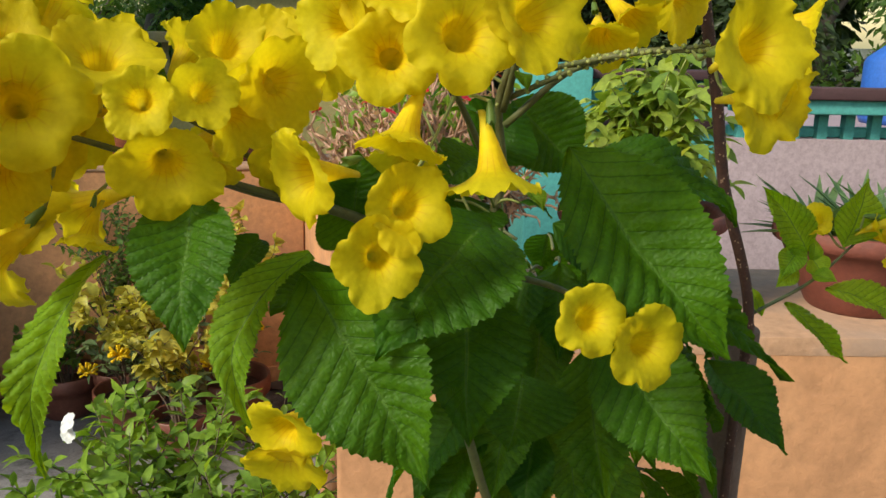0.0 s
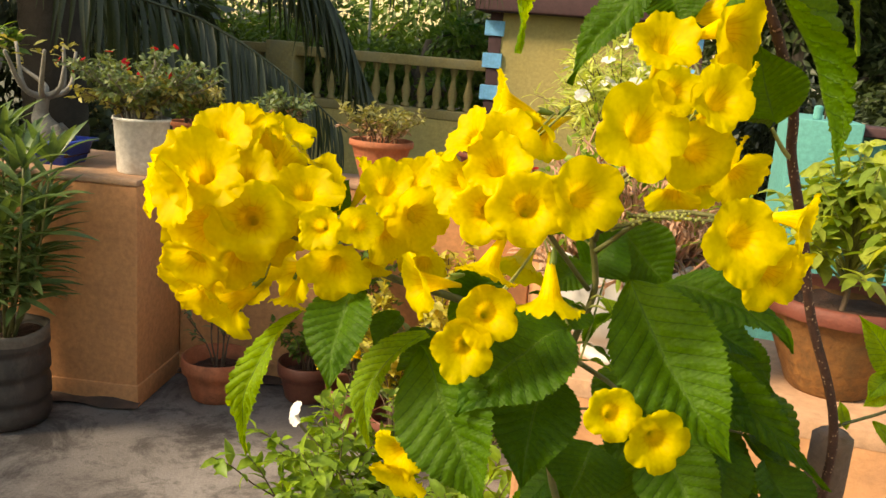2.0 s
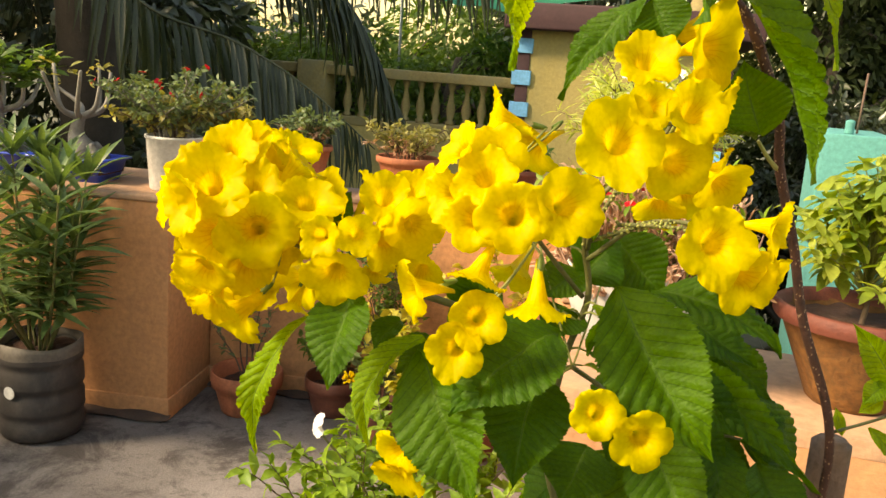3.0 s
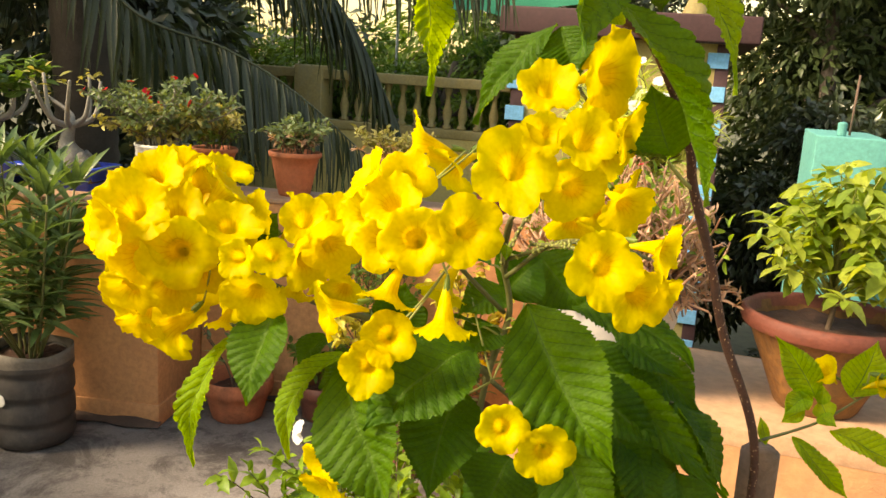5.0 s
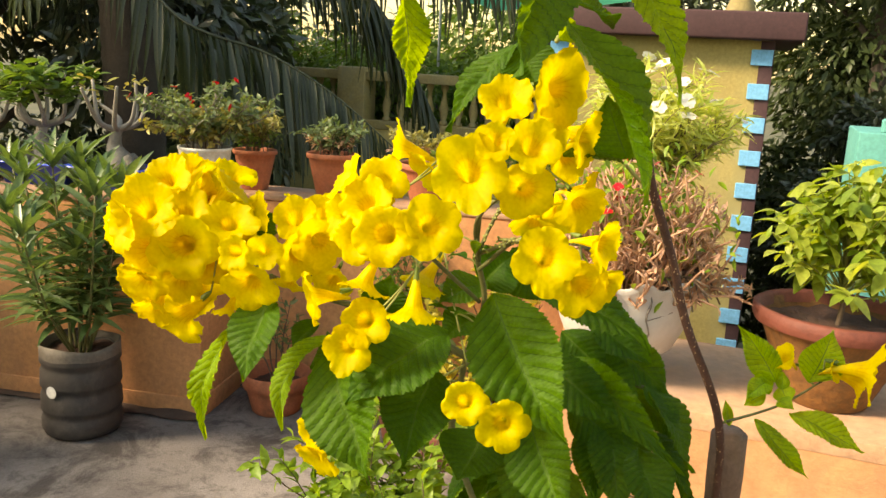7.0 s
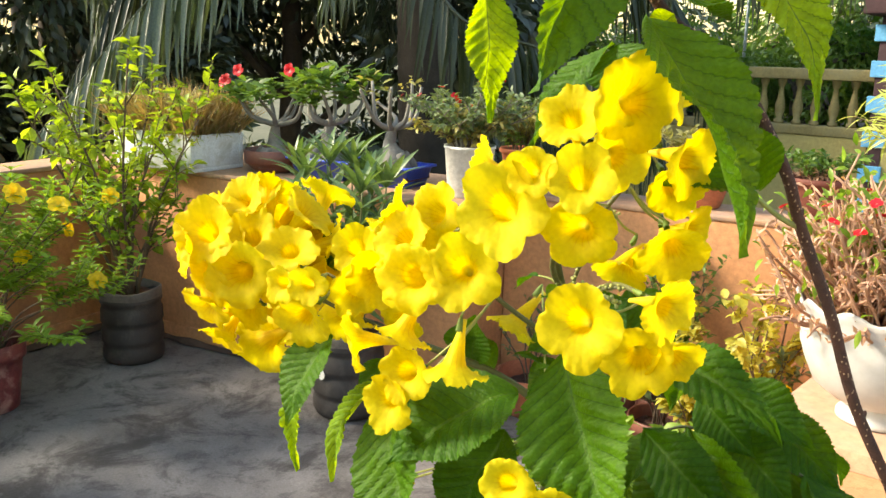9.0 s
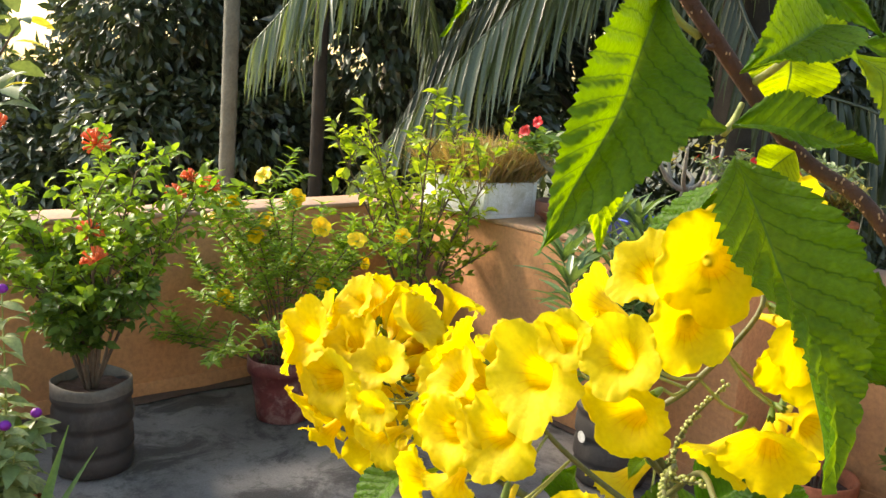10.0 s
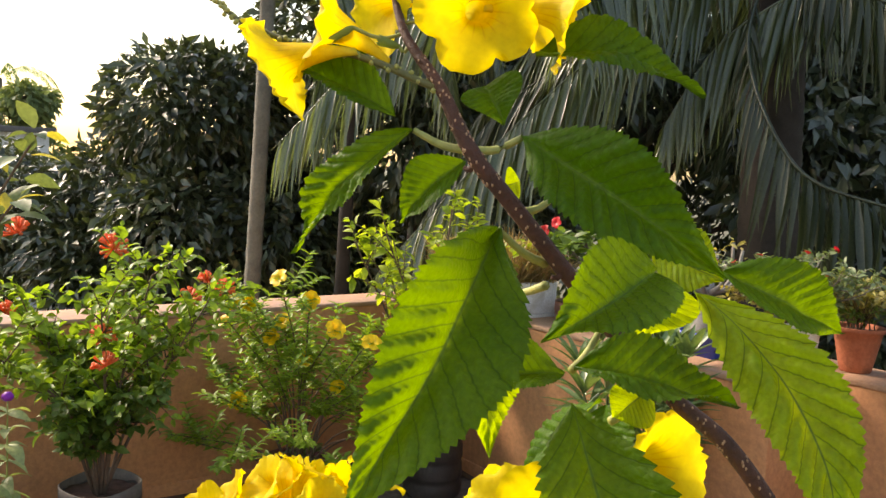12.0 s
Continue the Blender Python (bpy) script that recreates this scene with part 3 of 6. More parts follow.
tube(bm, [(0, 0, 0), (0.01, 0, 0.40)], 0.008, 6)
tagged(part("line_pole", bm, STAKEWOOD), "thin brown pole on the teal rooftop room", "pole").matrix_basis = pose(0.93, 6.3, 1.09)
bm = bmesh.new()
lathe(bm, [(0.34, 0), (0.36, 0.05), (0.36, 0.50), (0.34, 0.55), (0.20, 0.66), (0.0, 0.68)], 24)
tank = tagged(part("water_tank", bm, TANKBLUE), "blue plastic water tank on a neighbouring roof", "tank")
tank.matrix_basis = pose(4.1, 7.4, 0.62)
# a far pale house
far = thing("far_house", "pale grey far house with a dark flat roof among trees", "house", (-17.2, -0.6, -1.12), 12)
for nm, lo, hi, m in (("wall", (0.5, -0.45, -2.08), (1.5, 0.65, 2.9), GREYWALL), ("roof", (0.4, -0.55, 2.9), (1.6, 0.75, 3.0), DARKROOF)):
    bm = bmesh.new()
    box(bm, lo, hi, 0.01)
    part(nm, bm, m, far)
for z in (2.25,):
    for y in (0.05,):
        bm = bmesh.new()
        box(bm, (1.44, y, z), (1.53, y + 0.45, z + 0.30), 0.01)
        part("window", bm, DARKROOF, far)
# low sheet-metal shed beyond the left wall
bm = bmesh.new()
for i in range(25):
    x = i * 0.06
    h = 0.012 if i % 2 else 0.0
    bm.verts.new((x, 0, h))
    bm.verts.new((x, 0.9, h + 0.22))
bm.verts.ensure_lookup_table()
for i in range(24):
    a = 2 * i
    bm.faces.new((bm.verts[a], bm.verts[a + 2], bm.verts[a + 3], bm.verts[a + 1]))
for f in bmesh.ops.extrude_face_region(bm, geom=bm.faces[:])["geom"]:
    if isinstance(f, bmesh.types.BMVert):
        f.co.z -= 0.01
sh = thing("metal_shed", "low shed with a blue-grey corrugated sheet roof", "shed", (-8.7, -0.1, -0.34), 60)
part("sheet_roof", bm, STEEL, sh).matrix_basis = pose(0, 0, 0.35)
bm = bmesh.new()
box(bm, (0.05, 0.05, -2.86), (1.4, 0.85, 0.33))
part("wall", bm, STEEL, sh)

# ---- trees beyond the terrace ----


def crown_points(rng, centres, count):
    """Places near the skins of several lumps, with gaps between them."""
    c = np.array([q[:3] for q in centres])
    r = np.array([q[3] for q in centres])
    k = rng.choice(len(centres), count, p=r ** 2 / (r ** 2).sum())
    d = rng.normal(0, 1, (count, 3))
    d /= np.linalg.norm(d, axis=1, keepdims=True)
    d[:, 2] *= 0.85
    rad = r[k] * (0.55 + 0.5 * rng.random(count) ** 0.6)
    return c[k] + d * rad[:, None], d


def broad_tree(at, height, spread, seed, count, mat, leaf, label, lumps=16, low=0.25):
    rng = np.random.default_rng(seed)
    t = thing("tree", label, "tree", at, seed * 37 % 360, group="trees beyond the terrace")
    bm = bmesh.new()
    trunk = smooth_line([(0, 0, 0), (0.1, 0.05, height * 0.25), (-0.05, 0.1, height * 0.5), (0.1, 0, height * 0.8)])
    tube(bm, trunk, taper(0.22, 0.07, len(trunk)), 8)
    part("trunk", bm, TREEBARK, t)
    centres = []
    limbs = bmesh.new()
    for i in range(lumps):
        a = rng.random() * 6.28
        z = height * (low + (1 - low) * rng.random())
        d = spread * (0.35 + 0.65 * rng.random()) * (1.0 - 0.55 * (z / height) ** 2)
        p = Vector((math.cos(a) * d, math.sin(a) * d, z))
        centres.append((p.x, p.y, p.z, spread * (0.24 + 0.2 * rng.random())))
        q = Vector((0, 0, max(height * 0.2, z - d * 0.7)))
        line = smooth_line([q, (q + p) / 2 + Vector((0, 0, 0.15)), p], 4)
        tube(limbs, line, taper(0.06, 0.015, len(line)), 5)
    part("branchwork", limbs, TREEBARK, t, kind="stuff")
    P, D = crown_points(rng, centres, count)
    way = D + rng.normal(0, 0.5, D.shape) + np.array([0, 0, -0.5])
    part("crown", leaf_cloud("crown", P, way, leaf * rng.uniform(0.7, 1.3, count), rng.uniform(0.35, 0.5, count), rng, 2, 0.3, 0.6, 0.8, 0.9), mat, t, kind="stuff")
    return t


DARKTREE = "dense dark-leaved broad tree beyond the parapet"
broad_tree((-9.0, 2.0, -3.2), 5.5, 1.9, 3, 52000, G_DARK, 0.135, DARKTREE, 30, 0.2)
broad_tree((-8.6, 4.2, -3.2), 8.4, 2.3, 4, 50000, G_DARK, 0.14, DARKTREE, 28, 0.2)
broad_tree((-10.5, 0.1, -3.2), 4.3, 1.7, 5, 22000, G_DARK, 0.10, DARKTREE, 20, 0.2)
broad_tree((-7.9, 6.6, -3.2), 9.2, 2.8, 6, 28000, G_DARK, 0.17, DARKTREE, 28, 0.2)
broad_tree((-5.7, 7.7, -3.2), 6.4, 1.9, 16, 16000, G_DARK, 0.17, DARKTREE, 24, 0.2)
broad_tree((-7.0, 14.0, -3.2), 5.1, 3.2, 18, 12000, G_DARK, 0.2, "tall dark tree behind the neighbouring terrace", 26, 0.15)
# haze is painted in here: the far tree takes the greyer leaf colour
broad_tree((-20.5, -0.1, -3.2), 6.3, 0.95, 7, 3800, G_GREY, 0.20, "hazy far tree on the skyline", 16, 0.3)
broad_tree((-4.6, 12.5, -3.2), 5.0, 2.4, 8, 16000, G_MID, 0.15, "leafy green tree behind the neighbouring terrace", 20, 0.35)
broad_tree((4.2, 16.0, -3.2), 10.5, 3.6, 17, 30000, G_DEEP, 0.26, "tall dark tree behind the teal house", 28, 0.15)
broad_tree((-2.2, 14.5, -3.2), 6.6, 2.6, 9, 14000, G_DARK, 0.16, "tall dark tree behind the stair tower", 22, 0.25)
broad_tree((2.6, 13.2, -3.2), 8.8, 3.0, 10, 30000, G_DEEP, 0.15, "tall dark tree beside the stair tower", 24, 0.15)
broad_tree((6.0, 13.0, -3.2), 8.4, 3.0, 11, 18000, G_MID, 0.15, "broad green tree behind the teal house", 22, 0.2)
broad_tree((10.5, 12.0, -3.2), 7.4, 3.0, 12, 6000, G_MID, 0.22, "broad green tree behind the teal house", 18, 0.2)
broad_tree((1.3, 12.4, -3.2), 7.6, 1.9, 24, 24000, G_DEEP, 0.15, "tall dark tree beside the stair tower", 26, 0.15)
broad_tree((1.2, 10.4, -3.2), 4.2, 1.0, 13, 7000, G_DARK, 0.12, "low dark tree at the foot of the stair tower", 14, 0.1)
broad_tree((-17, 7.5, -3.2), 10.5, 3.6, 14, 5000, G_DARK, 0.3, "tall dark tree on the skyline", 18, 0.2)


for x, y, h, sd in ((-6.2, 10.3, 1.25, 21), (-4.6, 10.0, 1.05, 22), (-3.2, 10.6, 1.1, 23)):
    broad_tree((x, y, 0.55), h, 0.95, sd, 4500, G_MID, 0.10, "leafy green bush on the neighbouring roof terrace", 18, 0.1)


def palm_frond(path, leaf_len, mat, parent, seed, hang=0.9, pairs=72):
    """One feather frond: a tapering rib and two rows of narrow leaflets that hang."""
    rng = np.random.default_rng(seed)
    line = smooth_line(path, 10)
    bm = bmesh.new()
    tube(bm, line, taper(0.014, 0.003, len(line)), 5)
    rib = part("frond", bm, mat, parent)
    P, D = [], []
    n = len(line)
    for i in range(pairs):
        t = 0.12 + 0.87 * i / pairs
        f = t * (n - 1)
        k = min(int(f), n - 2)
        p = line[k].lerp(line[k + 1], f - k)
        d = (line[k + 1] - line[k]).normalized()
        s = d.cross(Vector((0, 0, 1)))
        s = s.normalized() if s.length > 1e-3 else Vector((1, 0, 0))
        for sg in (-1, 1):
            w = d * 0.55 + s * sg * (0.6 + rng.normal(0, 0.12)) + Vector((0, 0, -hang + rng.normal(0, 0.15)))
            P.append(p)
            D.append(w)
    P, D = np.array([tuple(p) for p in P]), np.array([tuple(d) for d in D])
    t = np.repeat((np.arange(pairs) + 0.5) / pairs, 2)
    L = leaf_len * (0.45 + 0.55 * np.sin(np.pi * np.clip(t * 0.9 + 0.08, 0, 1))) * rng.uniform(0.85, 1.1, len(t))
    me = leaf_cloud("blade", P, D, L, 0.056 * np.ones(len(t)), rng, 5, 0.5, 0.35, 0.6, 0.15)
    part("blade", me, mat, rib, kind="stuff")


def palm(at, top, fronds, mat, label, r=0.13, seed=1, bark=None):
    t = thing("palm_tree", label, "palm", at)
    bm = bmesh.new()
    line = smooth_line([(0, 0, 0), tuple(Vector(top) * 0.5 + Vector((0.06, 0.04, 0))), top], 55)
    rad = [r * (1.25 - 0.25 * i / len(line)) * (1 + 0.05 * (i % 2)) for i in range(len(line))]
    tube(bm, line, rad, 14)
    part("trunk", bm, bark or PALMBARK, t)
    for i, f in enumerate(fronds):
        o = Vector(at)
        palm_frond([tuple(Vector(q) - o) for q in f[0]], f[1], mat if len(f) < 3 else f[2], t, seed * 50 + i, f[3] if len(f) > 3 else 0.9)
    return t


# the near coconut palm, whose fronds hang behind the long parapet
HUB = (-3.75, 4.35, 3.0)
# fronds lying in shade take the leaflet colour with shade painted in
palm((-3.75, 4.35, -3.2), (0, 0, 6.0), [
    ([HUB, (-3.75, 3.6, 2.6), (-4.05, 2.7, 1.75), (-4.45, 1.95, 0.75)], 0.75, G_PALM),
    ([HUB, (-4.2, 3.4, 3.0), (-4.6, 2.3, 2.45), (-4.75, 1.45, 1.55)], 0.8, G_PALM),
    ([HUB, (-3.35, 3.75, 2.25), (-2.72, 3.50, 1.58), (-2.2, 3.61, 1.38), (-1.86, 3.67, 1.20), (-1.50, 3.74, 0.92)], 0.62, G_PALM_SHADE, 1.7),
    ([HUB, (-3.2, 4.1, 2.65), (-2.5, 4.2, 2.3), (-1.6, 4.3, 2.02), (-0.95, 4.35, 1.85)], 0.62, G_PALM_SHADE, 2.4),
    ([HUB, (-3.7, 3.5, 3.05), (-3.5, 2.9, 2.7), (-3.2, 2.5, 2.2)], 0.8, G_PALM),
    ([HUB, (-4.6, 4.3, 3.2), (-5.6, 3.9, 2.7), (-6.3, 3.5, 1.8)], 0.8, G_PALM),
    ([HUB, (-4.4, 3.9, 2.6), (-5.2, 3.2, 1.9), (-5.6, 2.7, 0.9)], 0.75, G_PALM_SHADE),
    ([HUB, (-3.5, 5.0, 3.1), (-3.2, 6.0, 2.5), (-3.0, 6.7, 1.6)], 0.8, G_PALM_SHADE),
    ([HUB, (-3.3, 4.9, 2.5), (-2.6, 5.6, 1.8), (-2.2, 6.0, 0.9)], 0.75, G_PALM_SHADE),
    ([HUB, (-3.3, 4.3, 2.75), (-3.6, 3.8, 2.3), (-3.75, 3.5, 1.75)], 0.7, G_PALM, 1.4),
    ([HUB, (-4.3, 4.7, 3.1), (-5.0, 5.3, 2.5), (-5.5, 5.7, 1.5)], 0.8, G_PALM_SHADE),
], G_PALM_SHADE, "coconut palm with a dark trunk and long drooping green fronds", 0.17, 1, DARKTRUNK)
# the slender palm by the left wall: a bare pale trunk, its crown far above
TOPB = (-5.88, 1.73, 5.2)
palm((-5.44, 1.31, -3.2), (-0.44, 0.42, 8.4), [
    ([TOPB, (-5.4, 2.3, 5.4), (-5.0, 3.1, 4.8), (-4.9, 3.6, 4.0)], 0.7, G_PALM),
    ([TOPB, (-6.6, 2.2, 5.4), (-7.2, 2.8, 4.8), (-7.5, 3.2, 4.0)], 0.7, G_PALM),
    ([TOPB, (-5.2, 1.0, 5.4), (-4.4, 0.6, 4.8), (-4.0, 0.3, 4.2)], 0.7, G_PALM),
    ([TOPB, (-6.7, 1.0, 5.4), (-7.5, 0.4, 4.9), (-7.9, 0.1, 4.2)], 0.7, G_PALM),
    ([TOPB, (-6.0, 2.4, 5.3), (-5.9, 3.0, 4.5), (-5.85, 3.2, 3.5)], 0.7, G_PALM),
], G_PALM, "slender palm with a bare pale ringed trunk", 0.047, 2)
palm((-6.48, 2.27, -3.2), (0.18, 0.23, 6.6), [
    ([(-6.3, 2.5, 3.4), (-5.9, 2.3, 3.2), (-5.4, 2.0, 2.5), (-5.1, 1.85, 1.4)], 0.6, G_PALM, 1.2),
    ([(-6.3, 2.5, 3.4), (-6.3, 3.1, 3.3), (-6.1, 3.6, 2.6), (-6.0, 3.9, 1.6)], 0.6, G_PALM, 1.2),
    ([(-6.3, 2.5, 3.4), (-5.9, 2.8, 3.0), (-5.5, 2.95, 2.2), (-5.3, 3.0, 1.2)], 0.6, G_PALM, 1.2),
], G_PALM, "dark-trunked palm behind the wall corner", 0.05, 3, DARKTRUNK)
# a palm on the skyline
SK = (-65.0, -2.2, 6.2)
palm((-65.0, -2.2, -3.2), (0, 0, 9.4), [([SK, tuple(Vector(SK) + Vector((math.cos(a) * 1.5, math.sin(a) * 1.5, 0.9))), tuple(Vector(SK) + Vector((math.cos(a) * 3.2, math.sin(a) * 3.2, 0.3))), tuple(Vector(SK) + Vector((math.cos(a) * 4.2, math.sin(a) * 4.2, -1.2)))], 0.6) for a in (0.3, 1.2, 2.1, 3.0, 3.9, 4.8, 5.7)], G_MID, "far palm on the skyline", 0.12, 4)
# green shade netting over the neighbour's roof garden
bm = bmesh.new()
bmesh.ops.create_grid(bm, x_segments=24, y_segments=8, size=0.5, matrix=Matrix.Diagonal((3.0, 1.4, 1, 1)))
for v in bm.verts:
    v.co.z = -0.10 * math.cos(v.co.x * 2.0) + 0.05 * noise.noise(v.co * 3)
net = tagged(part("shade_net", bm, NET), "sagging green shade net over a roof garden", "net")
net.matrix_basis = pose(-2.6, 10.4, 2.25, 12, 0, 0)
for x in (-4.0, -1.2):
    bm = bmesh.new()
    tube(bm, [(0, 0, 0), (0, 0, 1.75)], 0.02, 6)
    pl = tagged(part("net_pole", bm, STEEL), "thin metal pole carrying the shade net", "pole")
    pl.matrix_basis = pose(x, 10.4, 0.55)

# ---- the yellow-bells shrub ----


def corolla(seed, spread=1.0, flare=0.55):
    """A trumpet flower with its mouth at the origin facing +z: a swelling tube that opens as a funnel into five crimped lobes, the upper two shorter."""
    rng = random.Random(seed)
    bm = bmesh.new()
    uvl = bm.loops.layers.uv.new("UVMap")
    seg = 75
    prof = [(0.075, -1.72, 0.0), (0.10, -1.50, 0.07), (0.145, -1.25, 0.15), (0.20, -1.00, 0.24), (0.245, -0.80, 0.32), (0.285, -0.66, 0.39), (0.315, -0.54, 0.44), (0.345, -0.45, 0.48), (0.385, -0.365, 0.52)]
    for i in range(1, 11):     # the limb spreads
        s = i / 10
        prof.append((0.385 + 0.725 * s, -0.365 + 0.40 * (1 - (1 - s) ** 1.5) - flare * 0.15 * s ** 3, 0.52 + 0.48 * s))
    size = [1.06, 1.0, 0.90, 0.90, 1.0]           # lobe 0 hangs lowest
    lobes = [k + rng.uniform(-0.06, 0.06) for k in size]
    tilt = [rng.uniform(-0.20, 0.10), rng.uniform(-0.16, 0.12), rng.uniform(-0.02, 0.22), rng.uniform(-0.02, 0.22), rng.uniform(-0.16, 0.12)]
    off = Vector((rng.uniform(0, 50), rng.uniform(0, 50), rng.uniform(0, 50)))
    bendx, bendy = rng.uniform(-0.25, 0.25), rng.uniform(-0.62, -0.38)
    rings = []
    for r, z, u in prof:
        ring = []
        w = max(0.0, (u - 0.62) / 0.38)
        q = max(0.0, (u - 0.55) / 0.45)
        for k in range(seg):
            a = 2 * math.pi * k / seg
            b = a + math.pi / 2
            c = abs(math.cos(2.5 * b))
            n = int(((b + math.pi / 5) % (2 * math.pi)) / (2 * math.pi / 5)) % 5
            lobe = c ** 0.42
            e = Vector((math.cos(a), math.sin(a), 0.0))
            crimp = noise.noise(e * 2.6 + off) * 0.14 + (noise.noise(e * 6.5 + off) * 0.15 + noise.noise(e * 15.0 + off) * 0.10) * w
            edge = noise.noise(e * 9.0 - off) * 0.030 + noise.noise(e * 22.0 - off) * 0.022
            rr = r * (1 - 0.27 * w ** 2.6 * (1 - lobe)) * (1 + (lobes[n] - 1) * w * lobe) * spread ** q * (1 + edge * w ** 2)
            zz = z + w ** 2 * (crimp + tilt[n] * lobe ** 2) + 0.05 * w * (1 - w) * 4 * (0.5 - c) - 0.05 * w ** 2 * (1 - lobe)
            rr *= 1 - 0.045 * (1 - w) * c * (1 if u > 0.25 else 0)
            t = z * 0.5
            ring.append((bm.verts.new((rr * math.cos(a) + bendx * t * t, rr * math.sin(a) + bendy * t * t, zz)), u, k / seg))
        rings.append(ring)
    for A, B in zip(rings, rings[1:]):
        for k in range(seg):
            j = (k + 1) % seg
            f = bm.faces.new((A[k][0], A[j][0], B[j][0], B[k][0]))
            for lp, (uu, vv) in zip(f.loops, ((A[k][1], k / seg), (A[k][1], (k + 1) / seg), (B[k][1], (k + 1) / seg), (B[k][1], k / seg))):
                lp[uvl].uv = (uu, vv)
    bm.faces.new([q[0] for q in reversed(rings[0])])
    return mesh_of(bm, "flower")


def calyx_mesh():
    bm = bmesh.new()
    lathe(bm, [(0.02, -1.85), (0.045, -1.83), (0.085, -1.70), (0.10, -1.55), (0.115, -1.42)], 10, lambda a, r, z: (r, z + (0.10 * abs(math.cos(2.5 * a)) if z > -1.45 else 0)))
    return mesh_of(bm, "calyx")


BELLS = [corolla(s, 1.0 + 0.05 * (s % 3), 0.25 + 0.3 * (s % 4)) for s in range(1, 13)]
CUP = calyx_mesh()
SHRUB = thing("yellow_bells_shrub", "flowering shrub with yellow trumpet clusters and toothed green leaves", "shrub", (0.14, 0.56, 0.0))
SHRUB_INV = SHRUB.matrix_basis.inverted()
SPIN = random.Random(5)


def facing(az, el):
    a, e = radians(az), radians(el)
    return Vector((math.sin(a) * math.cos(e), -math.cos(a) * math.cos(e), math.sin(e)))


def bell(x, y, z, az, el, size):
    """A flower whose mouth has its middle at the place given; az 0 looks towards -y."""
    m = Matrix.Translation((x, y, z)) @ facing(az, el).to_track_quat("Z", "Y").to_matrix().to_4x4() @ Matrix.Rotation(SPIN.gauss(0, 0.35), 4, "Z") @ Matrix.Diagonal((size * 0.51 * SPIN.uniform(0.92, 1.08), size * 0.51 * SPIN.uniform(0.92, 1.08), size * 0.52, 1))
    fl = part("flower", SPIN.choice(BELLS), PETAL, SHRUB)
    fl.matrix_basis = SHRUB_INV @ m
    part("calyx", CUP, CALYX, fl, "green calyx")
    return m


def stalk(points, r0, r1, mat, name="stem", sides=7, steps=6):
    bm = bmesh.new()
    line = smooth_line(points, steps) if len(points) > 2 else [Vector(p) for p in points]
    tube(bm, line, taper(r0, r1, len(line)), sides)
    ob = part(name, bm, mat, SHRUB)
    ob.matrix_basis = SHRUB_INV
    return line


def pedicels(axis, cluster, r=0.0008, girth=0.0018):
    """A raceme: its green axis and a short stalk from it to every flower's calyx."""
    line = stalk(axis, girth, girth * 0.6, GREENSTEM, "raceme_axis")
    for x, y, z, az, el, size in cluster:
        foot = Vector((x, y, z)) - facing(az, el) * size * 0.95
        near = min(line, key=lambda p: (p - foot).length)
        if (near - foot).length < 0.002:
            continue
        bm = bmesh.new()
        tube(bm, smooth_line([near, (near + foot) / 2 + Vector((0, 0, -0.003)), foot], 3), r, 5)
        ob = part("pedicel", bm, PALESTEM, SHRUB)
        ob.matrix_basis = SHRUB_INV


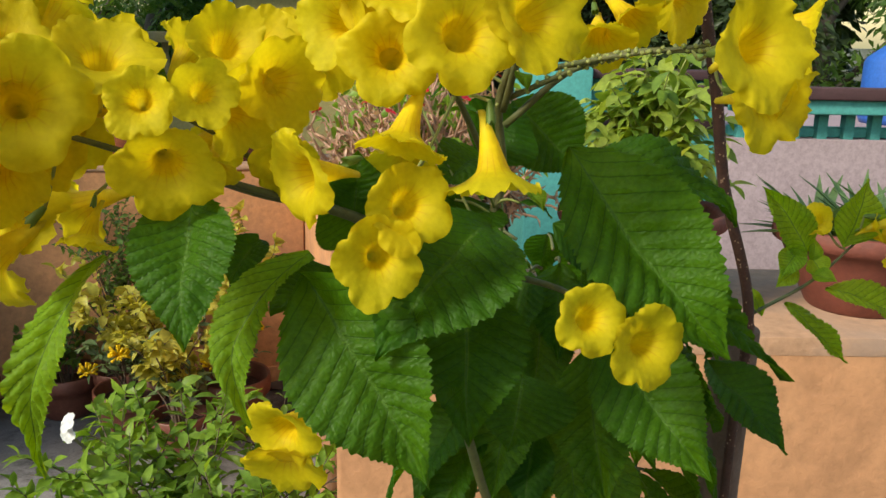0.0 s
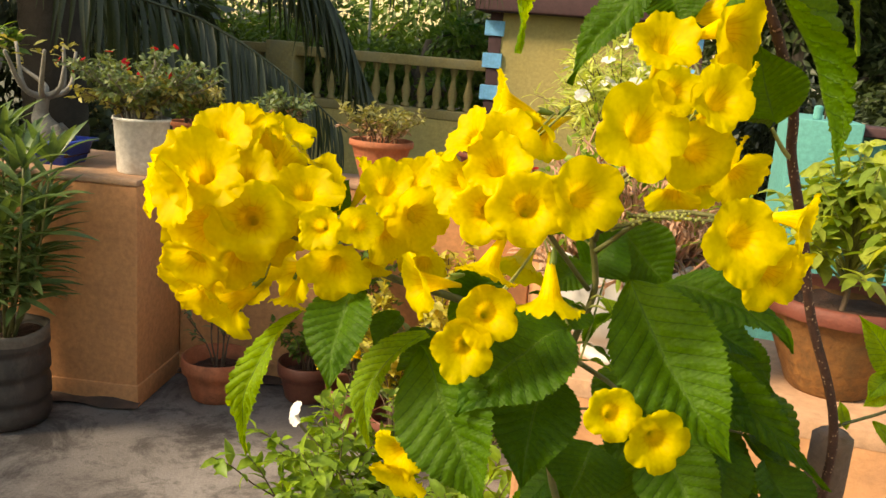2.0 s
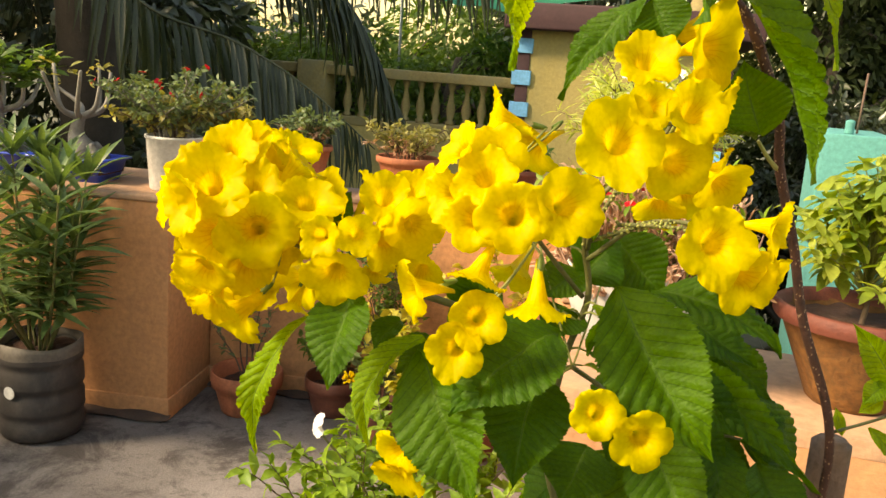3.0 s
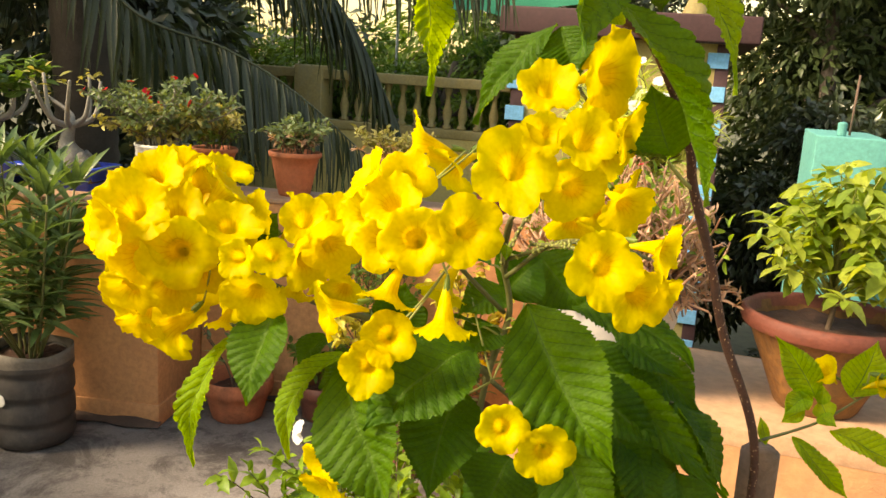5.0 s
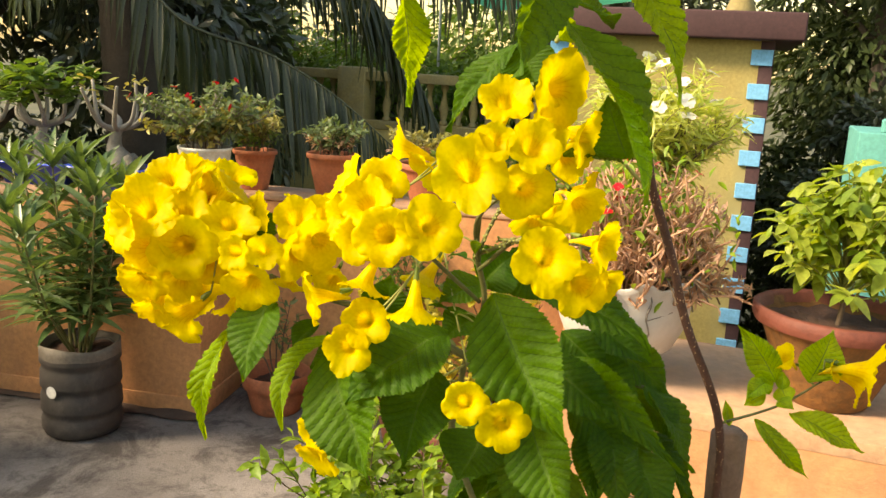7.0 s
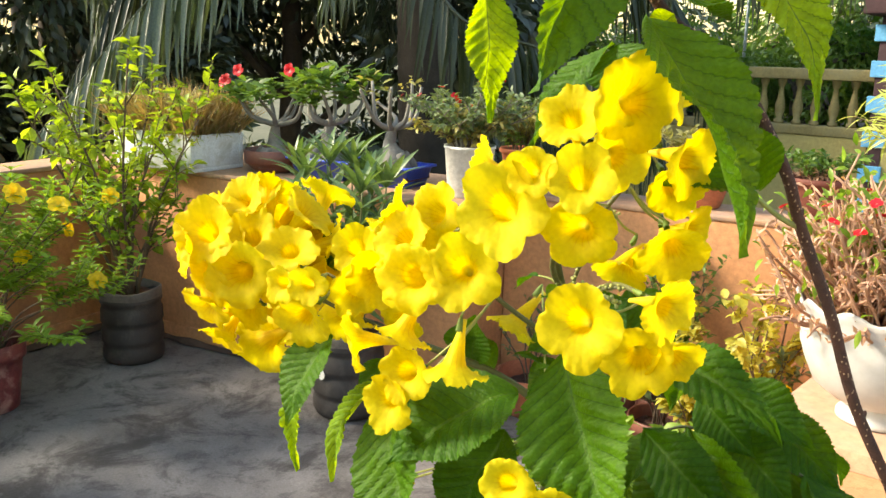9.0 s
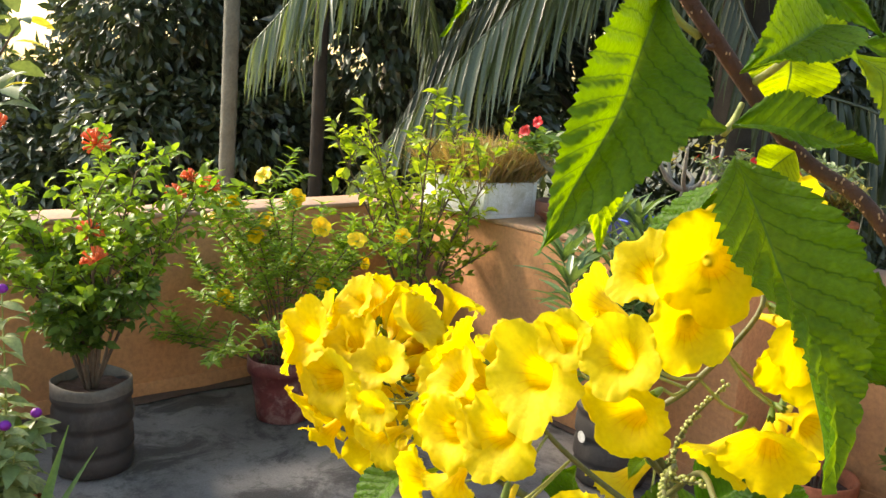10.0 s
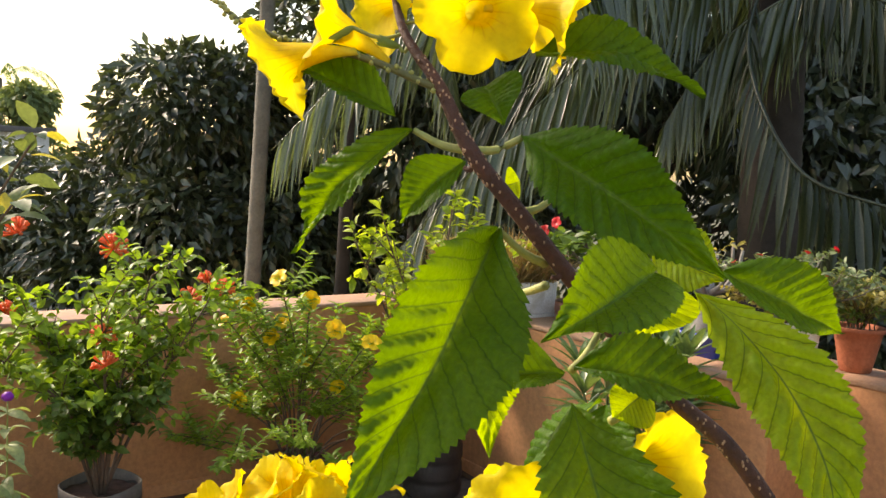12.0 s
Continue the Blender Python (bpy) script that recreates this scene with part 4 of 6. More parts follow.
def toothed_leaf(base, tip, width, bend, az, el, mat, seed, fold=0.25, side=None, twist=0.0, quilt=0.030):
    """A pointed leaf with toothed margin, sunken veins and quilted blade, from its foot to its tip."""
    rng = random.Random(seed)
    base, tip = Vector(base), Vector(tip)
    chord = (tip - base).length
    nu, nv = 156, 14
    bm = bmesh.new()
    uvl = bm.loops.layers.uv.new("UVMap")
    wr = width / chord
    ph, wav = rng.uniform(0, 6.28), rng.uniform(0.6, 1.3)
    side_bend = rng.uniform(-0.14, 0.14) if side is None else side
    rows = []
    for i in range(nu + 1):
        u = i / nu
        w = 0.5 * wr * (math.sin(math.pi * min(1, u ** 0.72)) ** 1.15 * (1 - 0.42 * u * u) + 0.012)
        ang = bend * (u - 0.15 * u * u)
        cy, cz = (math.sin(ang) / bend, (math.cos(ang) - 1) / bend) if abs(bend) > 1e-3 else (u, 0)
        row = []
        for j in range(nv + 1):
            v = -1 + 2 * j / nv
            av = abs(v)
            ww = w
            if av > 0.99 and 0.06 < u < 0.97:
                ww = w * 1.02 + 0.019 * ((u * 36 + 0.4 * math.sin(u * 31 + ph)) % 1.0 - 0.45) * min(1, w * 8)
            groove = 1 - (1 - 2 * abs((u * 13 - 2.0 * av ** 0.85 + (0.5 if v > 0 else 0.0)) % 1.0 - 0.5)) ** 2.5
            puck = quilt * (groove + 0.35 * noise.noise(Vector((v * 5, u * 16, seed)))) * min(1, av * 3) * (1 - 0.3 * av) * math.sin(math.pi * min(1, u * 1.02))
            ruff = 0.028 * av ** 2 * math.sin(u * 9 * wav + ph + (1.7 if v > 0 else 0)) + 0.05 * noise.noise(Vector((v * 1.4, u * 3.5, seed * 1.7)))
            z = fold * av * w + puck + ruff
            tw = twist * (u - 0.3)
            x = v * ww
            x, z = x * math.cos(tw) - z * math.sin(tw), x * math.sin(tw) + z * math.cos(tw)
            nz = Vector((0, math.sin(ang), math.cos(ang)))
            p = Vector((x + side_bend * u * (1 - u), cy, cz)) + nz * z + Vector((0, 0.10 * av * w, 0))
            row.append((bm.verts.new(p), u, v))
        rows.append(row)
    for A, B in zip(rows, rows[1:]):
        for j in range(nv):
            q = (A[j], A[j + 1], B[j + 1], B[j])
            f = bm.faces.new([k[0] for k in q])
            for lp, k in zip(f.loops, q):
                lp[uvl].uv = (k[1], k[2])
    end = rows[-1][nv // 2][0].co.copy()
    # the unit leaf's chord onto base to tip, its face towards az, el
    def axes(d, n):
        y = d.normalized()
        z = (n - y * n.dot(y)).normalized()
        return Matrix((y.cross(z), y, z)).transposed()
    R = axes(tip - base, facing(az, el)) @ axes(end, Vector((0, 0, 1))).transposed()
    k = chord / end.length
    for v in bm.verts:
        v.co = base + R @ (v.co * k)
    ob = part("leaf", bm, mat, SHRUB)
    ob.matrix_basis = SHRUB_INV
    return ob


LEAF_SEED = 100


def leaves(rows, mat, fold=0.25):
    global LEAF_SEED
    for base, tip, width, bend, az, el, *curve in rows:
        LEAF_SEED += 1
        toothed_leaf(base, tip, width, bend, az, el, mat, LEAF_SEED, fold, *curve)

LEFT = [
    (-0.184, 0.346, 1.283, 8, 65, 0.0382),
    (-0.174, 0.297, 1.266, 23, 25, 0.0394),
    (-0.161, 0.324, 1.262, 33, 45, 0.0405),
    (-0.189, 0.289, 1.251, -22, 0, 0.0372),
    (-0.146, 0.301, 1.24, 26, 5, 0.0450),
    (-0.176, 0.297, 1.23, -2, -10, 0.0382),
    (-0.181, 0.297, 1.208, 3, -30, 0.0361),
    (-0.182, 0.313, 1.183, 8, -45, 0.0337),
    (-0.202, 0.317, 1.271, -12, 40, 0.0372),
    (-0.195, 0.355, 1.164, -70, -42, 0.0405),
    (-0.221, 0.318, 1.25, -70, 10, 0.0382),
    (-0.206, 0.324, 1.186, -17, -35, 0.0348),
    (-0.181, 0.319, 1.245, 8, 10, 0.0405),
    (-0.167, 0.32, 1.208, 13, -28, 0.0375),
    (-0.163, 0.35, 1.213, 28, -20, 0.0358),
    (-0.188, 0.335, 1.281, 8, 40, 0.0363),
]
LEFT_BACK = [
    (-0.2, 0.375, 1.255, -120, 20, 0.038),
    (-0.175, 0.39, 1.22, 180, 0, 0.036),
    (-0.15, 0.37, 1.275, 120, 45, 0.038),
    (-0.215, 0.35, 1.21, -100, -20, 0.036),
    (-0.13, 0.375, 1.235, 110, 10, 0.034),
    (-0.185, 0.365, 1.29, -160, 60, 0.036),
]
HORNS = [
    (-0.127, 0.33, 1.257, 27, 45, 0.0335),
    (-0.107, 0.306, 1.24, 6, 6, 0.0245),
    (-0.085, 0.31, 1.243, 29, 8, 0.02),
    (-0.102, 0.318, 1.214, 17, -15, 0.0329),
    (-0.085, 0.35, 1.261, 24, 25, 0.0313),
    (-0.078, 0.345, 1.234, 46, -5, 0.0335),
    (-0.063, 0.35, 1.245, 44, 0, 0.033),
    (-0.077, 0.372, 1.263, 22, 35, 0.0272),
    (-0.15, 0.359, 1.175, -13, -65, 0.0233),
    (-0.057, 0.318, 1.212, -48, -8, 0.035),
    (-0.067, 0.374, 1.207, 12, -25, 0.0311),
    (-0.095, 0.359, 1.205, 2, -50, 0.0253),
]
MIDDLE = [
    (-0.037, 0.333, 1.297, -50, 32, 0.0279),
    (-0.016, 0.319, 1.285, -4, 35, 0.0318),
    (-0.021, 0.322, 1.257, 1, 4, 0.0335),
    (0.006, 0.305, 1.266, 14, 10, 0.037),
    (0.033, 0.317, 1.273, 26, 10, 0.0367),
    (-0.042, 0.421, 1.31, -72, 8, 0.04),
    (-0.016, 0.421, 1.29, -40, -35, 0.036),
    (-0.017, 0.322, 1.222, -30, -68, 0.034),
    (0.019, 0.328, 1.207, 14, -75, 0.0357),
    (-0.013, 0.321, 1.202, 14, 10, 0.0308),
    (-0.024, 0.318, 1.181, 8, 2, 0.0308),
    (-0.043, 0.335, 1.268, -30, 0, 0.0288),
    (-0.02, 0.35, 1.293, -6, 18, 0.033),
    (-0.021, 0.335, 1.273, 6, 8, 0.032),
]
UPPER = [
    (0.06, 0.371, 1.355, 12, 40, 0.0343),
    (0.069, 0.323, 1.329, 22, 8, 0.0235),
    (0.056, 0.317, 1.31, 17, 12, 0.0391),
    (0.091, 0.334, 1.328, 25, 22, 0.0313),
    (0.085, 0.345, 1.297, 22, -8, 0.035),
    (0.099, 0.372, 1.363, 55, 2, 0.042),
    (0.107, 0.427, 1.328, 80, -12, 0.0372),
    (0.093, 0.367, 1.334, 55, 0, 0.0313),
    (0.11, 0.432, 1.288, 85, -5, 0.0294),
    (0.092, 0.423, 1.269, 30, -40, 0.0372),
    (0.094, 0.432, 1.31, 50, -20, 0.0352),
    (0.09, 0.432, 1.374, 100, 10, 0.0431),
    (0.111, 0.4, 1.281, 40, -25, 0.033),
    (0.072, 0.41, 1.261, 0, -45, 0.03),
]
RIGHT = [
    (0.11, 0.308, 1.264, 18, 9, 0.0354),
    (0.128, 0.335, 1.242, 22, -4, 0.034),
    (0.142, 0.339, 1.27, 70, -5, 0.0297),
    (0.142, 0.35, 1.24, 55, -20, 0.0287),
]
LOWER = [
    (0.06, 0.325, 1.157, 15, 18, 0.0295),
    (0.085, 0.331, 1.143, 20, 6, 0.031),
    (-0.071, 0.352, 1.091, -25, -15, 0.034),
    (-0.07, 0.359, 1.071, -10, -35, 0.036),
    (-0.019, 0.433, 1.2, -20, -50, 0.0399),
    (0.046, 0.491, 1.206, 20, -30, 0.0294),
]
TOPMOST = [
    (0.002, 0.289, 1.524, -35, -25, 0.04),
    (0.013, 0.305, 1.543, -20, 15, 0.036),
    (0.053, 0.356, 1.547, 62, -12, 0.042),
    (0.056, 0.398, 1.548, 150, -15, 0.04),
    (0.002, 0.332, 1.554, 10, -20, 0.034),
    (0.032, 0.396, 1.556, 120, 10, 0.036),
]
SPRIG = [
    (0.325, 0.560, 1.150, 85, -4, 0.040),
    (0.322, 0.572, 1.135, 78, -16, 0.038),
    (0.255, 0.566, 1.151, -55, 32, 0.024),
    (0.297, 0.560, 1.147, 60, 20, 0.018),
]
for cluster in (LEFT, LEFT_BACK, HORNS, MIDDLE, UPPER, RIGHT, LOWER, TOPMOST, SPRIG):
    for b in cluster:
        bell(*b)
pedicels([(-0.071, 0.385, 1.192), (-0.11, 0.366, 1.207), (-0.148, 0.356, 1.22), (-0.194, 0.345, 1.235)], LEFT)
pedicels([(-0.068, 0.386, 1.192), (-0.089, 0.374, 1.216), (-0.116, 0.354, 1.236)], HORNS)
pedicels([(0.028, 0.439, 1.193), (0.008, 0.388, 1.234), (-0.006, 0.367, 1.259), (-0.026, 0.376, 1.277)], MIDDLE)
pedicels([(0.03, 0.426, 1.229), (0.038, 0.394, 1.267), (0.065, 0.398, 1.296), (0.079, 0.421, 1.332), (0.068, 0.433, 1.352)], UPPER)
pedicels([(0.031, 0.425, 1.222), (0.066, 0.411, 1.253), (0.107, 0.382, 1.26), (0.128, 0.388, 1.254)], RIGHT)
pedicels([(0.031, 0.409, 1.152), (0.056, 0.375, 1.153), (0.063, 0.365, 1.146)], LOWER)
pedicels([(0.041, 0.347, 1.518), (0.023, 0.339, 1.54), (0.005, 0.341, 1.565), (-0.005, 0.349, 1.587)], TOPMOST)
pedicels([(0.213, 0.552, 1.086), (0.257, 0.563, 1.107), (0.288, 0.573, 1.131)], SPRIG, 0.0008, 0.0014)
MAIN = [(0.222, 0.585, 0.3), (0.22, 0.585, 0.7), (0.217, 0.572, 0.98), (0.212, 0.552, 1.086), (0.178, 0.526, 1.176), (0.162, 0.51, 1.234), (0.144, 0.492, 1.289), (0.139, 0.477, 1.318), (0.125, 0.461, 1.354), (0.107, 0.444, 1.386), (0.08, 0.427, 1.408), (0.06, 0.373, 1.472), (0.054, 0.355, 1.494), (0.041, 0.347, 1.518), (0.023, 0.338, 1.541), (0.003, 0.339, 1.57)]
SECOND = [(0.1, 0.6, 0.3), (0.09, 0.56, 0.75), (0.019, 0.447, 1.046), (0.016, 0.437, 1.104), (0.021, 0.438, 1.149), (0.032, 0.44, 1.193), (0.028, 0.426, 1.233), (0.037, 0.399, 1.266)]
BRANCH = [(0.021, 0.437, 1.147), (-0.023, 0.428, 1.167), (-0.052, 0.401, 1.184), (-0.083, 0.382, 1.195), (-0.113, 0.365, 1.209)]
STAKE = [(0.23, 0.635, 0.0), (0.226, 0.622, 0.6), (0.221, 0.592, 1.066)]
leaves([
    ((0.056, 0.384, 1.217), (0.124, 0.352, 1.13), 0.054, 0.5, 5, 25),
    ((-0.058, 0.355, 1.164), (-0.004, 0.318, 1.085), 0.052, 0.5, -10, 20),
    ((0.023, 0.386, 1.181), (-0.026, 0.322, 1.139), 0.058, 0.6, -5, 40),
    ((0.013, 0.388, 1.152), (0.013, 0.337, 1.095), 0.048, 0.4, 5, 12),
    ((-0.098, 0.341, 1.201), (-0.094, 0.3, 1.15), 0.035, 0.5, 0, 15),
    ((0.072, 0.465, 1.197), (0.161, 0.454, 1.167), 0.03, 1.2, 20, 45),
], LEAF, 0.25)
leaves([
    ((0.051, 0.425, 1.391), (0.003, 0.411, 1.325), 0.026, 0.5, -25, 30),
    ((0.053, 0.426, 1.389), (0.068, 0.419, 1.36), 0.034, 0.4, 10, 20),
], LEAF, 0.25)
leaves([
    ((0.078, 0.446, 1.154), (0.148, 0.438, 1.113), 0.034, 0.5, 10, 30),
    ((0.096, 0.473, 1.151), (0.192, 0.446, 1.082), 0.022, 1.2, 25, 25),
    ((0.157, 0.47, 1.084), (0.188, 0.42, 1.05), 0.034, 0.5, 20, 55),
    ((0.081, 0.409, 1.121), (0.128, 0.363, 1.065), 0.044, 0.4, -5, 20),
    ((0.094, 0.427, 1.112), (0.11, 0.392, 1.056), 0.026, 0.6, -25, 25),
    ((0.081, 0.435, 1.103), (0.088, 0.397, 1.031), 0.04, 0.5, -15, 15),
], LEAF, 0.25)
leaves([
    ((0.045, 0.422, 1.094), (0.035, 0.391, 1.065), 0.05, 0.4, -10, 20),
    ((-0.043, 0.422, 1.173), (-0.04, 0.421, 1.209), 0.035, 0.4, 0, 10),
    ((0.025, 0.462, 1.204), (-0.002, 0.428, 1.189), 0.03, 0.5, 0, 45),
    ((0.022, 0.46, 1.2), (0.046, 0.474, 1.228), 0.04, 0.4, 10, 20),
], LEAF, 0.25)
leaves([
    ((0.04, 0.483, 1.23), (0.081, 0.477, 1.191), 0.042, 0.5, 10, 15),
    ((0.027, 0.446, 1.178), (0.008, 0.415, 1.163), 0.03, 0.7, -10, 35),
    ((-0.034, 0.435, 1.167), (-0.057, 0.422, 1.193), 0.04, 0.4, -10, 15),
    ((-0.137, 0.373, 1.234), (-0.122, 0.383, 1.255), 0.03, 0.3, -10, 10),
    ((0.125, 0.463, 1.307), (0.088, 0.426, 1.314), 0.02, 0.4, -20, 60),
    ((0.128, 0.465, 1.311), (0.111, 0.453, 1.357), 0.042, 0.3, 0, 8),
], LEAF, 0.25)
leaves([
    ((-0.081, 0.379, 1.175), (-0.089, 0.356, 1.158), 0.02, 0.5, -15, 20),
    ((-0.048, 0.395, 1.155), (-0.073, 0.354, 1.148), 0.035, 0.5, -20, 50),
], LEAF, 0.25)
leaves([
    ((-0.153, 0.39, 1.162), (-0.188, 0.385, 1.054), 0.024, 0.9, -25, 12, 0.35, 0.9),
    ((-0.054, 0.352, 1.174), (-0.075, 0.322, 1.11), 0.022, 1.0, -30, 10, 0.75, 0.8),
    ((0.254, 0.568, 1.124), (0.217, 0.566, 1.171), 0.023, 0.5, -10, 15, 0.15),
    ((0.278, 0.567, 1.130), (0.291, 0.570, 1.177), 0.031, 0.4, 10, 15),
    ((0.240, 0.562, 1.092), (0.288, 0.560, 1.049), 0.017, 0.6, 25, 35, 0.15),
    ((0.246, 0.562, 1.116), (0.230, 0.556, 1.104), 0.012, 0.8, 5, 25),
    ((0.249, 0.564, 1.115), (0.238, 0.566, 1.131), 0.012, 0.6, -20, 15),
    ((0.256, 0.562, 1.112), (0.269, 0.552, 1.110), 0.012, 0.8, 20, 35),
    ((0.258, 0.566, 1.120), (0.257, 0.568, 1.136), 0.010, 0.4, 10, 10),
], YLEAF, 0.25)
leaves([
    ((0.266, 0.56, 1.103), (0.325, 0.558, 1.081), 0.022, 0.5, 20, 45),
], YLEAF, 0.25)
leaves([
    ((0.25, 0.569, 1.128), (0.231, 0.552, 1.111), 0.016, 0.4, -20, 30),
    ((0.257, 0.568, 1.123), (0.265, 0.561, 1.11), 0.016, 0.4, 0, 20),
    ((0.221, 0.552, 1.085), (0.215, 0.565, 1.103), 0.008, 0.4, 0, 20),
], YLEAF, 0.25)
leaves([
    ((0.064, 0.363, 1.465), (0.09, 0.294, 1.368), 0.04, 0.35, 62, -10),
    ((0.094, 0.381, 1.404), (0.157, 0.381, 1.291), 0.042, 0.4, 72, 8, 0.0, 1.5),
    ((0.06, 0.374, 1.5), (0.118, 0.427, 1.452), 0.031, 0.5, 60, 8),
    ((0.115, 0.397, 1.455), (0.126, 0.346, 1.435), 0.028, 0.5, 70, 35),
    ((0.089, 0.38, 1.414), (0.072, 0.344, 1.407), 0.019, 0.5, 55, 45),
    ((0.086, 0.386, 1.415), (0.113, 0.442, 1.403), 0.022, 0.6, 65, 50),
    ((0.038, 0.338, 1.501), (-0.016, 0.305, 1.447), 0.017, 0.6, 40, 15),
], LEAF, 0.72)
leaves([
    ((0.094, 0.447, 1.452), (0.113, 0.493, 1.429), 0.024, 0.5, 60, 30),
    ((0.025, 0.335, 1.507), (-0.016, 0.288, 1.53), 0.019, 0.3, 60, 45),
    ((0.046, 0.386, 1.534), (0.084, 0.44, 1.518), 0.019, 0.6, 60, 45),
    ((0.039, 0.367, 1.52), (0.052, 0.37, 1.505), 0.022, 0.4, 60, 20),
    ((0.048, 0.356, 1.49), (0.026, 0.34, 1.464), 0.018, 0.4, 60, 30),
], LEAF, 0.72)
# leaves lit from behind, their glow put into the yellower colour
leaves([
    ((-0.04, 0.421, 1.424), (-0.028, 0.415, 1.340), 0.031, 0.4, 70, 5, 0.1),
    ((0.106, 0.423, 1.446), (0.164, 0.436, 1.354), 0.027, 0.5, 62, 0, -0.5),
    ((0.078, 0.424, 1.449), (0.072, 0.429, 1.422), 0.034, 0.3, 60, 5),
    ((0.091, 0.418, 1.406), (0.082, 0.408, 1.392), 0.018, 0.3, 60, 5),
    ((0.062, 0.438, 1.455), (0.083, 0.458, 1.446), 0.026, 0.3, 60, 25),
    ((0.044, 0.383, 1.483), (0.042, 0.377, 1.481), 0.012, 0.3, 60, 5),
], YLEAF)
leaves([
    ((0.094, 0.55, 1.161), (0.153, 0.545, 1.13), 0.032, 0.6, 20, 40),
    ((0.1, 0.561, 1.141), (0.172, 0.561, 1.095), 0.036, 0.6, 25, 35),
    ((0.092, 0.539, 1.127), (0.149, 0.531, 1.089), 0.036, 0.5, 15, 30),
    ((0.108, 0.57, 1.11), (0.179, 0.567, 1.055), 0.036, 0.6, 20, 35),
    ((0.088, 0.526, 1.09), (0.142, 0.516, 1.055), 0.036, 0.5, 5, 30),
    ((0.074, 0.533, 1.151), (0.12, 0.531, 1.117), 0.032, 0.5, 10, 25),
], LEAF, 0.25)
leaves([
    ((0.1, 0.554, 1.072), (0.168, 0.554, 1.034), 0.036, 0.5, 15, 40),
], LEAF, 0.25)
PETIOLES = [((0.053, 0.357, 1.494), (0.06, 0.374, 1.5)), ((0.053, 0.357, 1.494), (0.038, 0.338, 1.501)), ((0.061, 0.387, 1.451), (0.064, 0.363, 1.465)), ((0.057, 0.39, 1.442), (0.016, 0.394, 1.434)), ((0.068, 0.41, 1.431), (0.111, 0.4, 1.454)), ((0.077, 0.391, 1.412), (0.068, 0.409, 1.424)), ((0.082, 0.407, 1.392), (0.079, 0.428, 1.403)), ((0.055, 0.379, 1.471), (0.055, 0.394, 1.479)), ((0.146, 0.497, 1.285), (0.127, 0.463, 1.307)), ]
SPENT = [[(0.04, 0.345, 1.518), (0.022, 0.321, 1.529), (-0.0, 0.3, 1.535), (-0.015, 0.282, 1.543), (-0.027, 0.27, 1.555)], [(0.028, 0.426, 1.233), (0.043, 0.422, 1.266), (0.059, 0.428, 1.292)], [(0.028, 0.426, 1.233), (0.061, 0.398, 1.251), (0.083, 0.396, 1.258)]]

# stems: the warty brown main stem, the green second stem and the branch to the left clusters
line = smooth_line(MAIN, 8)
n = len(line)
GIRTH = [0.0036 - 0.0003 * i / n if i < 0.78 * n else 0.0033 - 0.0100 * (i / n - 0.78) for i in range(n)]
ob = part("stem", tube(bmesh.new(), line, GIRTH, 10), BARK, SHRUB)
ob.matrix_basis = SHRUB_INV
wart = bmesh.new()
bmesh.ops.create_icosphere(wart, subdivisions=1, radius=1.0)
wart = mesh_of(wart, "lenticel")
wr = random.Random(9)
bm = bmesh.new()
n = len(line)
for i in range(520):
    f = (0.10 + 0.80 * wr.random()) * (n - 1)
    k = min(int(f), n - 2)
    p = line[k].lerp(line[k + 1], f - k)
    d = (line[k + 1] - line[k]).normalized()
    s = d.cross(Vector((wr.uniform(-1, 1), wr.uniform(-1, 1), wr.uniform(-1, 1)))).normalized()
    r = GIRTH[k]
    m = Matrix.Translation(p + s * r * 0.97) @ s.to_track_quat("Z", "Y").to_matrix().to_4x4() @ Matrix.Diagonal((0.0005, 0.0008, 0.0003, 1))
    bmesh.ops.create_icosphere(bm, subdivisions=1, radius=1.0, matrix=m)
ob = part("lenticel", bm, WART, SHRUB, "pale raised pores on the bark", "stuff")
ob.matrix_basis = SHRUB_INV
for k in range(4, n - 4, 9):
    p, d = line[k], (line[k + 1] - line[k]).normalized()
    s = d.cross(Vector((wr.uniform(-1, 1), wr.uniform(-1, 1), 0.2))).normalized()
    rr = GIRTH[k]
    stalk([p, p + s * rr * 1.5, p + s * rr * 1.9 + d * 0.002], rr * 0.5, rr * 0.25, BARK, "node", 6, 2)
stalk(SECOND, 0.0030, 0.0020, GREENSTEM, "stem", 9)
stalk(BRANCH, 0.0032, 0.0020, GREENSTEM, "branch", 8)
for a, b in PETIOLES:
    a, b = Vector(a), Vector(b)
    stalk([a, (a + b) / 2 + Vector((0, 0, -0.002)), b], 0.0019, 0.0013, PALESTEM, "petiole", 6, 3)

# inner leaves in the shade of the front ones
ri = random.Random(21)
